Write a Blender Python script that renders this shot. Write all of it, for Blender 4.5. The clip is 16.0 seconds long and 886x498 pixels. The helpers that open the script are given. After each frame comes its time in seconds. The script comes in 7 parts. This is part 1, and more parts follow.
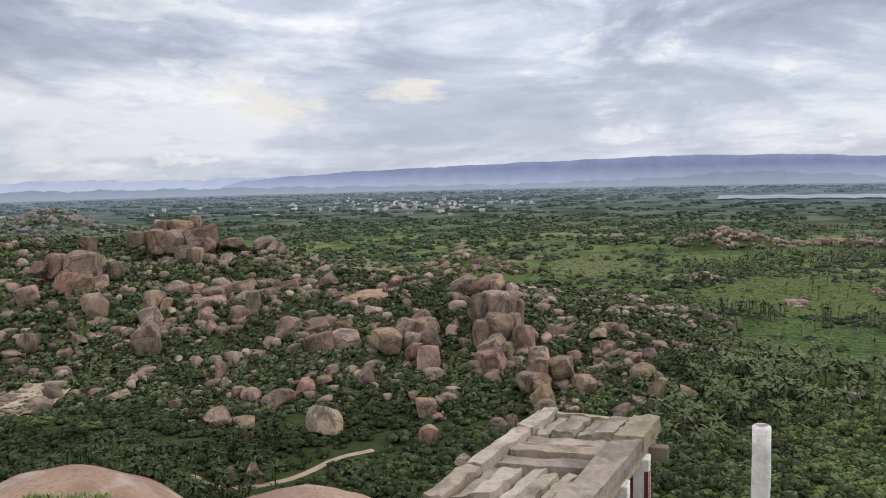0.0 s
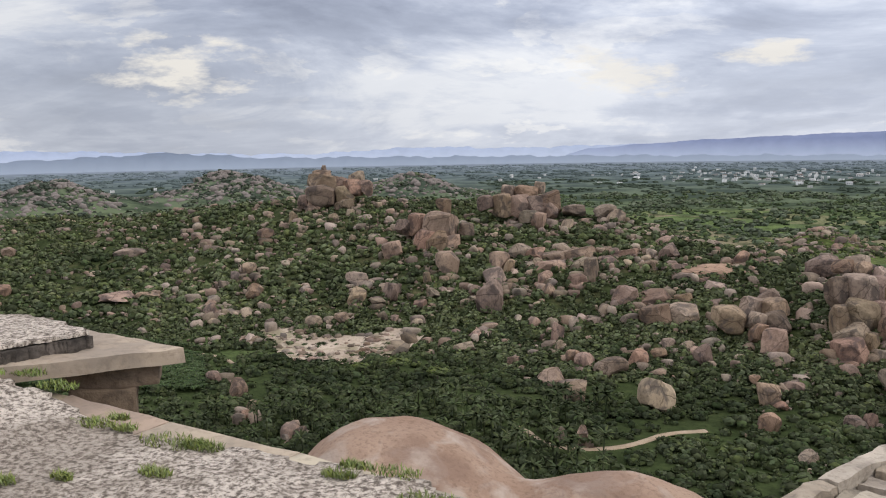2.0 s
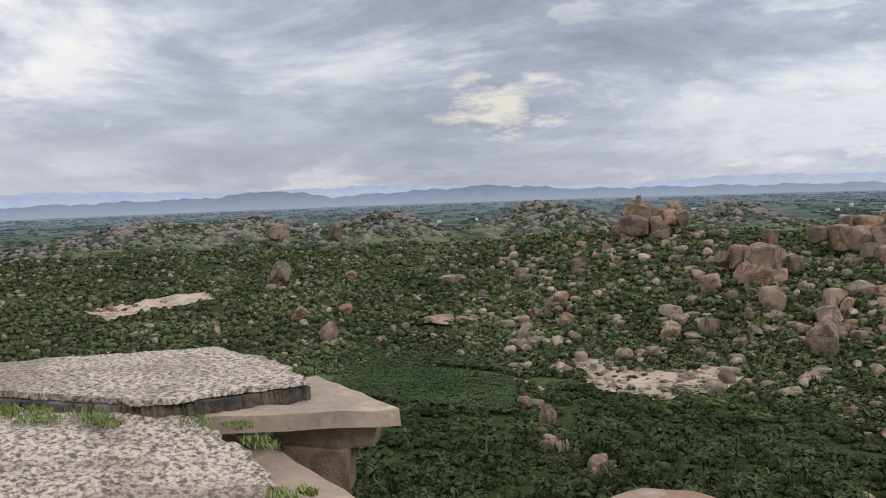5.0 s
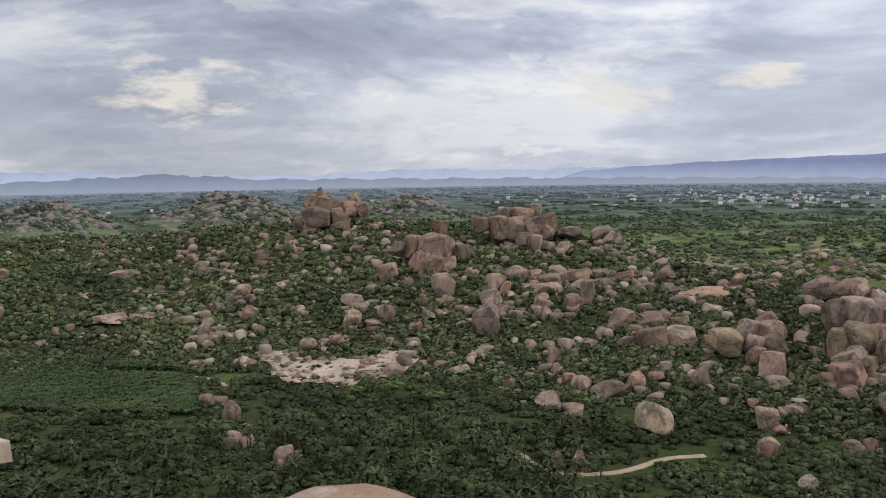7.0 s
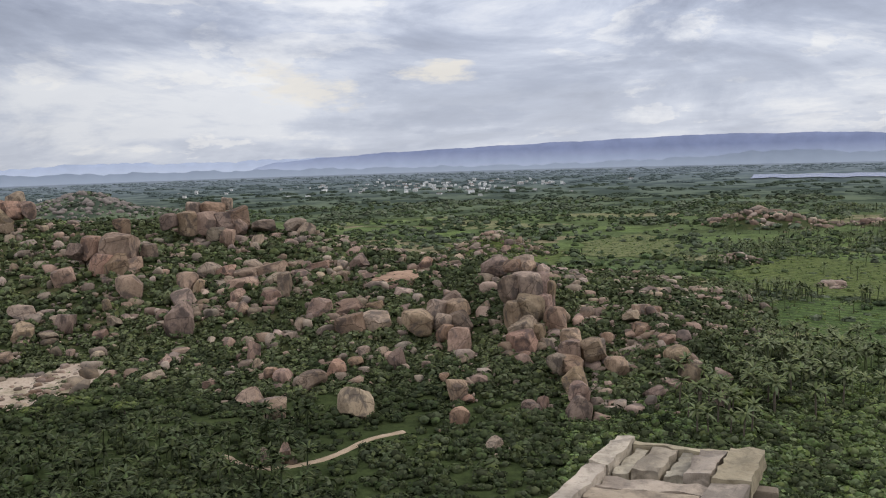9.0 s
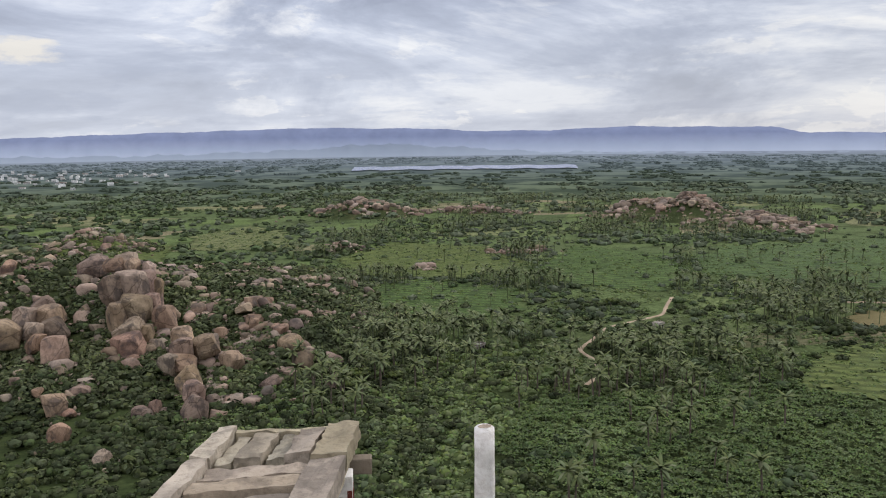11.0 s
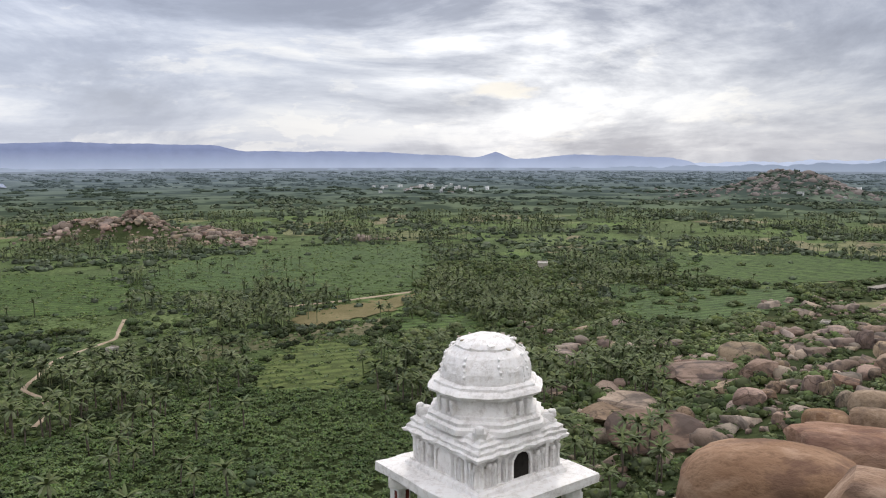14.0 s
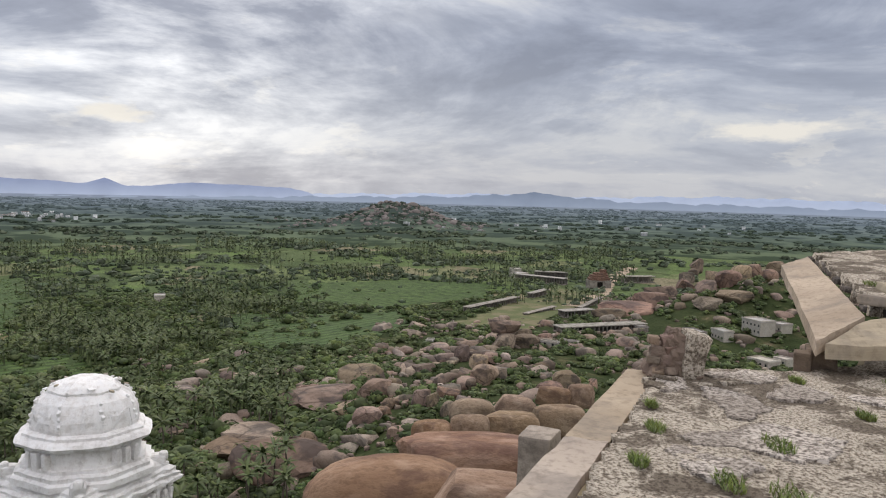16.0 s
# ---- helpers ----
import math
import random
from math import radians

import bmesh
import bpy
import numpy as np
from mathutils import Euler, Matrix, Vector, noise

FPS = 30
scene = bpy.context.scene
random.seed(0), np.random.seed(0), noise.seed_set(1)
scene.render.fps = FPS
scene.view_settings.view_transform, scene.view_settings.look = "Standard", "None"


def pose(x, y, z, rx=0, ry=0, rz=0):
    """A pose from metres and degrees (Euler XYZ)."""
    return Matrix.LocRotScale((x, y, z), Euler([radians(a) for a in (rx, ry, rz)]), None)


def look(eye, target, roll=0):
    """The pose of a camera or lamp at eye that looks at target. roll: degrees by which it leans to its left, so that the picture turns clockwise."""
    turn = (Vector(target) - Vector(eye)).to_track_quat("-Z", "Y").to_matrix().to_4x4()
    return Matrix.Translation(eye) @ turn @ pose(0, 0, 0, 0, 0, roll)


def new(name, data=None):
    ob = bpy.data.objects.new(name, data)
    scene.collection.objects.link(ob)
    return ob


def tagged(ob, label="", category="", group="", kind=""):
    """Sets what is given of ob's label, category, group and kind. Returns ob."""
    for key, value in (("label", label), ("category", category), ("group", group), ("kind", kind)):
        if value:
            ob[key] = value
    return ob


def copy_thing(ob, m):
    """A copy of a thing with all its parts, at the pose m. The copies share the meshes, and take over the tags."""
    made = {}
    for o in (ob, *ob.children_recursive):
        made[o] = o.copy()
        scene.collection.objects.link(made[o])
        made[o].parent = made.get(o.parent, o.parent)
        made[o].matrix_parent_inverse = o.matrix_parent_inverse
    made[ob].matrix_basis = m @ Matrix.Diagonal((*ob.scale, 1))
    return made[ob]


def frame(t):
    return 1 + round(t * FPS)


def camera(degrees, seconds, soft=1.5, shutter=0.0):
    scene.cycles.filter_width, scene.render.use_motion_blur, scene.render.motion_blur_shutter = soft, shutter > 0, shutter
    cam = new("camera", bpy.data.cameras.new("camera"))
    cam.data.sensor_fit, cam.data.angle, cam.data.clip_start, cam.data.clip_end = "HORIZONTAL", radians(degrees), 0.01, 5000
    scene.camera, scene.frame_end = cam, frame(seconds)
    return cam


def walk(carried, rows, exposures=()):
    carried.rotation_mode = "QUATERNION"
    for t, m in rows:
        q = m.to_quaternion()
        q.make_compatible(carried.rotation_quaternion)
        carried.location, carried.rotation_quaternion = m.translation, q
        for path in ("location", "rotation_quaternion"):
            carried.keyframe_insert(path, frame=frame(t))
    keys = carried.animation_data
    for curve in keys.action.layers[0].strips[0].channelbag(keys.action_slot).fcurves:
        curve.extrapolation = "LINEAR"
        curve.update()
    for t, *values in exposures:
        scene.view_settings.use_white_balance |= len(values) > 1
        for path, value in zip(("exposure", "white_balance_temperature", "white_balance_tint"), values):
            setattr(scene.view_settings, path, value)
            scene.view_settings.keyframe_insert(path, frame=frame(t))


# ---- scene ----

EYE_Z = 85.0  # the lens stands this high over the plain

# seconds, heading, pitch, lean (degrees), and the lens's shift from where it starts (metres)
ROWS = (
    (0.0, 0.00, -5.38, -1.30, -0.00, 0.00, 0.00),
    (0.5, -2.38, -6.11, -1.12, -0.01, 0.07, -0.01),
    (1.0, -9.26, -6.76, -0.94, -0.11, 0.16, 0.01),
    (1.5, -17.59, -7.96, -1.68, -0.10, 0.33, -0.01),
    (2.0, -23.73, -7.15, -0.98, -0.05, 0.51, -0.00),
    (2.5, -27.84, -5.92, -2.44, -0.07, 0.70, 0.00),
    (3.0, -35.22, -4.91, -2.05, -0.08, 0.91, 0.00),
    (3.5, -41.87, -3.78, -2.10, -0.09, 1.13, 0.01),
    (3.7, -42.44, -3.65, -1.98, -0.11, 1.20, 0.01),
    (4.4, -44.20, -3.90, -1.90, -0.20, 1.45, -0.01),
    (5.1, -45.60, -4.50, -2.00, -0.29, 1.69, -0.02),
    (5.8, -41.82, -4.95, -2.03, -0.38, 1.93, -0.03),
    (6.0, -39.06, -4.73, -1.50, -0.40, 2.00, -0.04),
    (6.5, -30.85, -5.58, -1.28, -0.37, 2.04, -0.05),
    (7.0, -23.47, -5.63, -0.88, -0.35, 2.05, -0.03),
    (7.5, -17.90, -6.36, -0.80, -0.32, 2.04, -0.01),
    (8.0, -12.39, -6.46, -0.77, -0.29, 2.01, -0.01),
    (8.2, -10.26, -6.57, -0.93, -0.28, 2.00, -0.01),
    (10.3, 13.67, -7.35, -1.56, -0.11, 1.87, -0.07),
    (10.5, 16.83, -7.52, -1.24, -0.09, 1.88, -0.07),
    (11.0, 24.94, -7.77, -0.74, -0.06, 1.91, -0.08),
    (11.5, 31.62, -7.22, -0.94, -0.03, 1.93, -0.09),
    (12.0, 36.32, -7.30, -1.00, -0.02, 1.90, -0.08),
    (12.5, 41.29, -8.12, -1.01, -0.01, 1.89, -0.08),
    (13.0, 47.11, -8.47, -1.46, 0.00, 1.87, -0.08),
    (13.5, 53.42, -7.87, -1.13, 0.00, 1.84, -0.08),
    (14.0, 62.56, -6.80, -0.01, 0.02, 1.84, -0.05),
    (14.5, 70.10, -5.91, 0.10, 0.05, 1.82, -0.05),
    (15.0, 76.37, -5.13, 0.50, 0.10, 1.80, -0.06),
    (15.5, 82.09, -5.01, 1.18, 0.13, 1.79, -0.07),
    (16.0, 88.85, -4.40, 1.45, 0.17, 1.76, -0.07),
)


def view(heading, pitch, lean, x, y, z):
    h, p, r = radians(heading), radians(pitch), radians(lean)
    ahead = Vector((math.sin(h) * math.cos(p), math.cos(h) * math.cos(p), math.sin(p)))
    right = Vector((math.cos(h), -math.sin(h), 0))
    up = right.cross(ahead)
    right, up = right * math.cos(r) + up * math.sin(r), up * math.cos(r) - right * math.sin(r)
    m = Matrix((right, up, -ahead)).transposed().to_4x4()
    return Matrix.Translation((x, y, EYE_Z + z)) @ m


cam = camera(57.1, 16.0, 1.1)
EXPOSURES = ((0.0, 0.0), (1.0, -0.08), (1.7, 0.05), (2.1, 0.03), (2.5, -0.09), (3.0, -0.04), (3.5, -0.09), (6.0, -0.08), (8.2, -0.09), (10.5, -0.05), (11.5, 0.06), (13.5, 0.10), (14.5, 0.10), (15.5, -0.02), (16.0, -0.06))
walk(cam, [(row[0], view(*row[1:])) for row in ROWS], EXPOSURES)

# ---- sky and sun ----
SUN_HEADING, SUN_HEIGHT = 74.0, 32.0
world = bpy.data.worlds.new("overcast_sky")
scene.world = world
world.use_nodes = True


class Nodes:
    """Short hand for building node trees."""

    def __init__(self, tree):
        self.tree = tree

    def add(self, kind, **settings):
        node = self.tree.nodes.new("ShaderNode" + kind)
        for key, value in settings.items():
            setattr(node, key, value)
        return node

    def put(self, socket, value):
        if hasattr(value, "links"):
            self.tree.links.new(value, socket)
        else:
            socket.default_value = value

    def math(self, op, a, b=0.0, c=0.0, clamp=False):
        node = self.add("Math", operation=op, use_clamp=clamp)
        for socket, value in zip(node.inputs, (a, b, c)):
            self.put(socket, value)
        return node.outputs[0]

    def noise(self, vector, scale, detail=4.0, rough=0.55, distortion=0.0):
        node = self.add("TexNoise")
        for key, value in (("Vector", vector), ("Scale", scale), ("Detail", detail), ("Roughness", rough), ("Distortion", distortion)):
            if value is not None:
                self.put(node.inputs[key], value)
        return node.outputs["Fac"]

    def ramp(self, fac, *stops):
        node = self.add("ValToRGB")
        self.put(node.inputs[0], fac)
        marks = node.color_ramp.elements
        while len(marks) < len(stops):
            marks.new(0.5)
        for mark, (place, colour) in zip(marks, stops):
            mark.position, mark.color = place, (*(colour if hasattr(colour, "__len__") else (colour,) * 3), 1)
        return node.outputs[0]

    def mix(self, fac, a, b, blend="MIX"):
        node = self.add("Mix", data_type="RGBA", blend_type=blend)
        for socket, value in ((node.inputs[0], fac), (node.inputs[6], a), (node.inputs[7], b)):
            self.put(socket, (*value, 1) if isinstance(value, tuple) and len(value) == 3 else value)
        return node.outputs[2]

    def vec(self, op, a, b=None):
        node = self.add("VectorMath", operation=op)
        self.put(node.inputs[0], a)
        if b is not None:
            self.put(node.inputs[1], b)
        return node.outputs["Value" if op == "DOT_PRODUCT" else "Vector"]


def heading_vector(heading, height):
    a, e = radians(heading), radians(height)
    return (math.sin(a) * math.cos(e), math.cos(a) * math.cos(e), math.sin(e))


def paint_sky():
    tree = world.node_tree
    tree.nodes.clear()
    n = Nodes(tree)
    way = n.add("TexCoord").outputs["Generated"]
    part = n.add("SeparateXYZ")
    n.put(part.inputs[0], way)
    x, y, z = part.outputs
    lift = n.math("ADD", n.math("MAXIMUM", z, 0.0), 0.13)
    flat = n.add("CombineXYZ")
    n.put(flat.inputs[0], n.math("DIVIDE", x, lift))
    n.put(flat.inputs[1], n.math("DIVIDE", y, lift))
    flat = flat.outputs[0]
    big = n.noise(flat, 0.62, 5, 0.55, 0.5)
    small = n.noise(flat, 1.5, 9, 0.66, 0.35)
    stretch = n.add("Mapping")
    n.put(stretch.inputs["Vector"], way)
    stretch.inputs["Scale"].default_value = (1.0, 1.0, 3.2)
    streak = stretch.outputs[0]
    heap = n.noise(streak, 2.7, 11, 0.62, 0.55)
    cover = n.math("ADD", n.math("MULTIPLY", big, 0.32), n.math("ADD", n.math("MULTIPLY", small, 0.12), n.math("MULTIPLY", heap, 0.56)))
    low = n.math("MULTIPLY_ADD", z, -6.0, 1.0, clamp=True)
    cloud = n.ramp(cover, (0.40, (0.335, 0.37, 0.475)), (0.465, (0.455, 0.50, 0.625)), (0.52, (0.625, 0.67, 0.79)), (0.58, (0.90, 0.915, 0.96)))
    cloud = n.mix(n.math("MULTIPLY", low, 0.55), cloud, (0.60, 0.63, 0.70))
    # torn bright rims and dark undersides of the lower cloud
    fine = n.noise(streak, 7.5, 9, 0.6, 0.3)
    rim = n.math("MULTIPLY", n.ramp(fine, (0.535, 0.0), (0.575, 1.0)), n.ramp(heap, (0.44, 0.0), (0.56, 0.75)))
    cloud = n.mix(n.math("MULTIPLY", rim, 0.55), cloud, (0.99, 0.97, 0.94))
    under = n.math("MULTIPLY", n.ramp(fine, (0.40, 1.0), (0.47, 0.0)), n.ramp(heap, (0.46, 0.8), (0.56, 0.1)))
    cloud = n.mix(n.math("MULTIPLY", under, 0.5), cloud, (0.40, 0.44, 0.55))
    # thinner cloud to the north, thicker to the west
    thin = n.math("POWER", n.math("MAXIMUM", n.vec("DOT_PRODUCT", way, heading_vector(8, 5)), 0.0), 3.0)
    veil = n.add("VectorMath", operation="SCALE")
    n.put(veil.inputs[0], cloud)
    n.put(veil.inputs["Scale"], n.math("MULTIPLY_ADD", thin, 0.34, 0.80))
    cloud = veil.outputs[0]
    # the brighter part of the cloud round the hidden sun
    near = n.math("POWER", n.math("MAXIMUM", n.vec("DOT_PRODUCT", way, heading_vector(70.5, 11)), 0.0), 40.0)
    bright = n.math("MULTIPLY", near, n.ramp(cover, (0.43, 0.04), (0.54, 0.55)))
    cloud = n.mix(bright, cloud, (1.25, 1.20, 1.08), "ADD")
    # sunlit heaps of cloud low in the sky
    for heading, height, wide, tall, cut in ((-40.8, 5.4, 4.6, 2.5, 0.95), (-11.2, 4.9, 4.5, 1.9, 0.85), (-1.5, 5.7, 4.0, 0.9, 0.92), (66.5, 4.3, 2.6, 0.8, 0.95), (110.0, 4.0, 5.0, 0.9, 0.92)):
        a = radians(heading)
        across = n.vec("DOT_PRODUCT", way, (math.cos(a), -math.sin(a), 0.0))
        ahead = n.math("GREATER_THAN", n.vec("DOT_PRODUCT", way, (math.sin(a), math.cos(a), 0.0)), 0.3)
        u = n.math("POWER", n.math("DIVIDE", across, math.sin(radians(wide))), 2.0)
        v = n.math("POWER", n.math("DIVIDE", n.math("SUBTRACT", z, math.sin(radians(height))), math.sin(radians(tall))), 2.0)
        lump = n.math("SUBTRACT", 1.0, n.math("SQRT", n.math("ADD", u, v)))
        torn = n.math("ADD", n.math("MULTIPLY", lump, 0.75), n.math("MULTIPLY", n.math("SUBTRACT", n.noise(streak, 15.0, 6, 0.62), 0.5), 2.6))
        fac = n.math("MULTIPLY", n.math("MULTIPLY_ADD", torn, 2.2, -0.25, clamp=True), n.math("MULTIPLY", ahead, n.math("MULTIPLY_ADD", lump, 2.0, 1.0, clamp=True)))
        cloud = n.mix(n.math("MULTIPLY", fac, cut - 0.12), cloud, (0.93, 0.88, 0.80))
    sky = n.add("TexSky", sky_type="NISHITA", sun_disc=False, sun_elevation=radians(SUN_HEIGHT), sun_rotation=radians(SUN_HEADING))
    clear = n.mix(1.0, sky.outputs[0], (0.07, 0.07, 0.07), "MULTIPLY")
    colour = n.mix(0.93, clear, cloud)
    # an overcast sky is brighter overhead than at the horizon
    high = n.math("MULTIPLY_ADD", n.math("MULTIPLY_ADD", z, 1.6, -0.42, clamp=True), 1.35, 1.0)
    behind = n.math("MAXIMUM", n.vec("DOT_PRODUCT", way, heading_vector(222, 12)), 0.0)
    high = n.math("ADD", high, n.math("MULTIPLY", behind, 0.8))
    over = n.add("VectorMath", operation="SCALE")
    n.put(over.inputs[0], colour)
    n.put(over.inputs["Scale"], high)
    warm = n.math("MULTIPLY", n.math("SUBTRACT", high, 1.0), 0.9, clamp=True)
    colour = n.mix(warm, over.outputs[0], n.mix(1.0, over.outputs[0], (1.07, 0.98, 0.86), "MULTIPLY"))
    back = n.add("Background")
    n.put(back.inputs[0], colour)
    n.put(back.inputs[1], 1.0)
    n.put(n.add("OutputWorld").inputs[0], back.outputs[0])


paint_sky()
sun = new("sun", bpy.data.lights.new("sun", "SUN"))
sun.data.energy, sun.data.angle, sun.data.color = 1.5, radians(14), (1.0, 0.93, 0.84)
toward = Vector(heading_vector(SUN_HEADING, SUN_HEIGHT))
sun.matrix_world = look(toward * 100, (0, 0, 0))

# ---- materials ----


def surface(name, dark, light, scale=0.4, fine=6.0, rough=0.85, bump=0.3, stain=None, stain_scale=0.15, stain_amount=0.5,
            island=0.0, piece=0.0, metal=0.0, depth=0.05, third=None, cracks=0.0, streaks=0.0, strong=0.68, rows=0.0):
    """A rough natural surface: two colours in large soft areas, grain, stains of a third colour, and relief."""
    m = bpy.data.materials.new(name)
    m.use_nodes = True
    n = Nodes(m.node_tree)
    shader = m.node_tree.nodes["Principled BSDF"]
    at = n.add("TexCoord").outputs["Object"]
    if piece:
        ob = n.add("ObjectInfo")
        shift = n.add("VectorMath", operation="MULTIPLY_ADD")
        n.put(shift.inputs[0], ob.outputs["Random"])
        n.put(shift.inputs[1], (37.0, 91.0, 53.0))
        n.put(shift.inputs[2], at)
        at = shift.outputs[0]
    broad = n.noise(at, scale, 5, 0.6)
    grain = n.noise(at, fine, 4, 0.65)
    colour = n.mix(n.ramp(broad, (0.32, 0.0), (0.68, 1.0)), dark, light)
    colour = n.mix(n.ramp(grain, (0.35, 0.45), (0.5, 0.0), (0.7, 0.0)), colour, tuple(c * 0.55 for c in dark))
    if third:
        colour = n.mix(n.ramp(n.noise(at, scale * 2.3, 4, 0.6, 0.5), (0.5, 0.0), (0.66, 0.8)), colour, third)
    if rows:
        drill = n.add("TexWave", wave_type="BANDS", bands_direction="DIAGONAL")
        n.put(drill.inputs["Vector"], at)
        for key, value in (("Scale", rows), ("Distortion", 2.5), ("Detail", 3.0), ("Detail Scale", 0.6)):
            drill.inputs[key].default_value = value
        colour = n.mix(n.ramp(drill.outputs["Fac"], (0.3, 0.65), (0.6, 0.0)), colour, tuple(c * 0.5 for c in dark))
    joint = None
    if cracks:
        lines = n.add("TexVoronoi", feature="DISTANCE_TO_EDGE")
        warp = n.add("VectorMath", operation="MULTIPLY_ADD")
        n.put(warp.inputs[0], n.noise(at, cracks * 1.5, 3))
        n.put(warp.inputs[1], (0.5, 0.5, 0.3))
        n.put(warp.inputs[2], at)
        n.put(lines.inputs["Vector"], warp.outputs[0])
        lines.inputs["Scale"].default_value = cracks
        joint = n.ramp(lines.outputs["Distance"], (0.0, 0.0), (0.022, 1.0))
        colour = n.mix(joint, tuple(c * 0.62 for c in dark), colour)
    if stain:
        patch = n.ramp(n.noise(at, stain_scale, 6, 0.62, 0.3), (0.5, 0.0), (0.6, stain_amount))
        colour = n.mix(patch, colour, stain)
    if streaks:
        down = n.add("Mapping")
        n.put(down.inputs["Vector"], at)
        down.inputs["Scale"].default_value = (5.5, 5.5, 0.9)
        colour = n.mix(n.ramp(n.noise(down.outputs[0], 1.0, 4, 0.6, 0.3), (0.52, 0.0), (0.62, streaks)), colour, tuple(c * 0.34 for c in dark))
    if island or piece:
        pick = n.add("NewGeometry").outputs["Random Per Island"] if island else n.add("ObjectInfo").outputs["Random"]
        hue = n.add("HueSaturation")
        n.put(hue.inputs["Value"], n.math("MULTIPLY_ADD", pick, 2 * (island or piece), 1 - (island or piece)))
        n.put(hue.inputs["Saturation"], n.math("MULTIPLY_ADD", n.math("FRACT", n.math("MULTIPLY", pick, 7.3)), 0.35, strong))
        n.put(hue.inputs["Hue"], n.math("MULTIPLY_ADD", n.math("FRACT", n.math("MULTIPLY", pick, 13.7)), 0.04, 0.48))
        n.put(hue.inputs["Color"], colour)
        colour = hue.outputs[0]
    n.put(shader.inputs["Base Color"], colour)
    n.put(shader.inputs["Roughness"], rough)
    n.put(shader.inputs["Metallic"], metal)
    shader.inputs["Specular IOR Level"].default_value = 0.12
    if bump:
        node = n.add("Bump")
        n.put(node.inputs["Strength"], bump)
        n.put(node.inputs["Distance"], depth)
        relief = n.math("ADD", n.math("MULTIPLY", broad, 0.6), grain)
        n.put(node.inputs["Height"], n.math("ADD", relief, n.math("MULTIPLY", joint, 1.2)) if joint else relief)
        n.put(shader.inputs["Normal"], node.outputs[0])
    return m


def leaves(name, dark, light, island=0.35, scale=0.05):
    """Foliage: a green that changes from clump to clump and over the slope, a little light passing through."""
    m = surface(name, dark, light, scale, 1.3, 0.85, 0.0, island=island)
    m.node_tree.nodes["Principled BSDF"].inputs["Specular IOR Level"].default_value = 0.04
    return m


def speckled(name, dark, mid, light, size, patch, patch_size, patch_amount, depth=0.02, smear=(1.0, 1.0, 1.0)):
    """Crumbling plaster: sharp flecks of three tones, and patches of dirt."""
    m = bpy.data.materials.new(name)
    m.use_nodes = True
    n = Nodes(m.node_tree)
    shader = m.node_tree.nodes["Principled BSDF"]
    at = n.add("Mapping")
    n.put(at.inputs["Vector"], n.add("TexCoord").outputs["Object"])
    at.inputs["Scale"].default_value = smear
    at = at.outputs[0]
    fleck = n.noise(at, size, 8, 0.74, 0.2)
    colour = n.ramp(fleck, (0.42, dark), (0.485, mid), (0.55, light))
    dirt = n.ramp(n.noise(at, patch_size, 7, 0.68, 0.4), (0.48, 0.0), (0.545, patch_amount))
    colour = n.mix(dirt, colour, n.mix(n.ramp(fleck, (0.4, 0.0), (0.6, 1.0)), tuple(c * 0.5 for c in patch), patch))
    n.put(shader.inputs["Base Color"], colour)
    shader.inputs["Roughness"].default_value = 0.95
    shader.inputs["Specular IOR Level"].default_value = 0.15
    bump = n.add("Bump")
    bump.inputs["Strength"].default_value, bump.inputs["Distance"].default_value = 0.9, depth
    n.put(bump.inputs["Height"], n.math("ADD", fleck, n.math("MULTIPLY", n.noise(at, patch_size * 2, 4), 0.8)))
    n.put(shader.inputs["Normal"], bump.outputs[0])
    return m

GRANITE = surface("pink_granite", (0.195, 0.134, 0.096), (0.370, 0.272, 0.200), 1.3, 13.0, 0.9, 0.7, stain=(0.078, 0.064, 0.060), stain_scale=2.1, stain_amount=0.75, piece=0.30, depth=0.12, cracks=1.1, streaks=0.3, strong=0.74)
GRANITE_FIELD = surface("granite_rubble", (0.200, 0.145, 0.108), (0.37, 0.288, 0.225), 0.07, 1.7, 0.9, 0.4, stain=(0.075, 0.065, 0.06), stain_scale=0.12, stain_amount=0.7, island=0.36, depth=0.2, strong=0.72)
SHRUB = leaves("shrub_leaves", (0.042, 0.058, 0.026), (0.122, 0.148, 0.062), 0.6, 0.02)
TREE = leaves("tree_leaves", (0.054, 0.082, 0.038), (0.105, 0.144, 0.062), 0.4, 0.02)
PALM = leaves("palm_fronds", (0.084, 0.110, 0.048), (0.168, 0.204, 0.090), 0.35, 0.05)
BANANA = leaves("banana_leaves", (0.060, 0.098, 0.030), (0.128, 0.190, 0.058), 0.35, 0.03)
# dark valley trees; on palms and thickets this tone also stands for shade
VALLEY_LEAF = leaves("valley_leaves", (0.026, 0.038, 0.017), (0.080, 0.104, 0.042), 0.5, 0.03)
# banana leaves again, darker: shade put into the colour
SHADED_BANANA = leaves("shaded_banana_leaves", (0.044, 0.074, 0.028), (0.080, 0.122, 0.044), 0.4, 0.03)
CROP = leaves("crop_leaves", (0.080, 0.118, 0.040), (0.152, 0.208, 0.068), 0.35, 0.012)
BARK = surface("palm_bark", (0.10, 0.085, 0.07), (0.19, 0.16, 0.13), 0.8, 9, 0.9, 0.4)
SAND = surface("pale_sheet_rock", (0.36, 0.29, 0.23), (0.52, 0.44, 0.36), 0.05, 1.0, 0.9, 0.4, stain=(0.16, 0.15, 0.08), stain_scale=0.08, stain_amount=0.6)
DIRT = surface("trodden_earth", (0.32, 0.25, 0.18), (0.46, 0.37, 0.28), 0.2, 2.5, 0.95, 0.3)

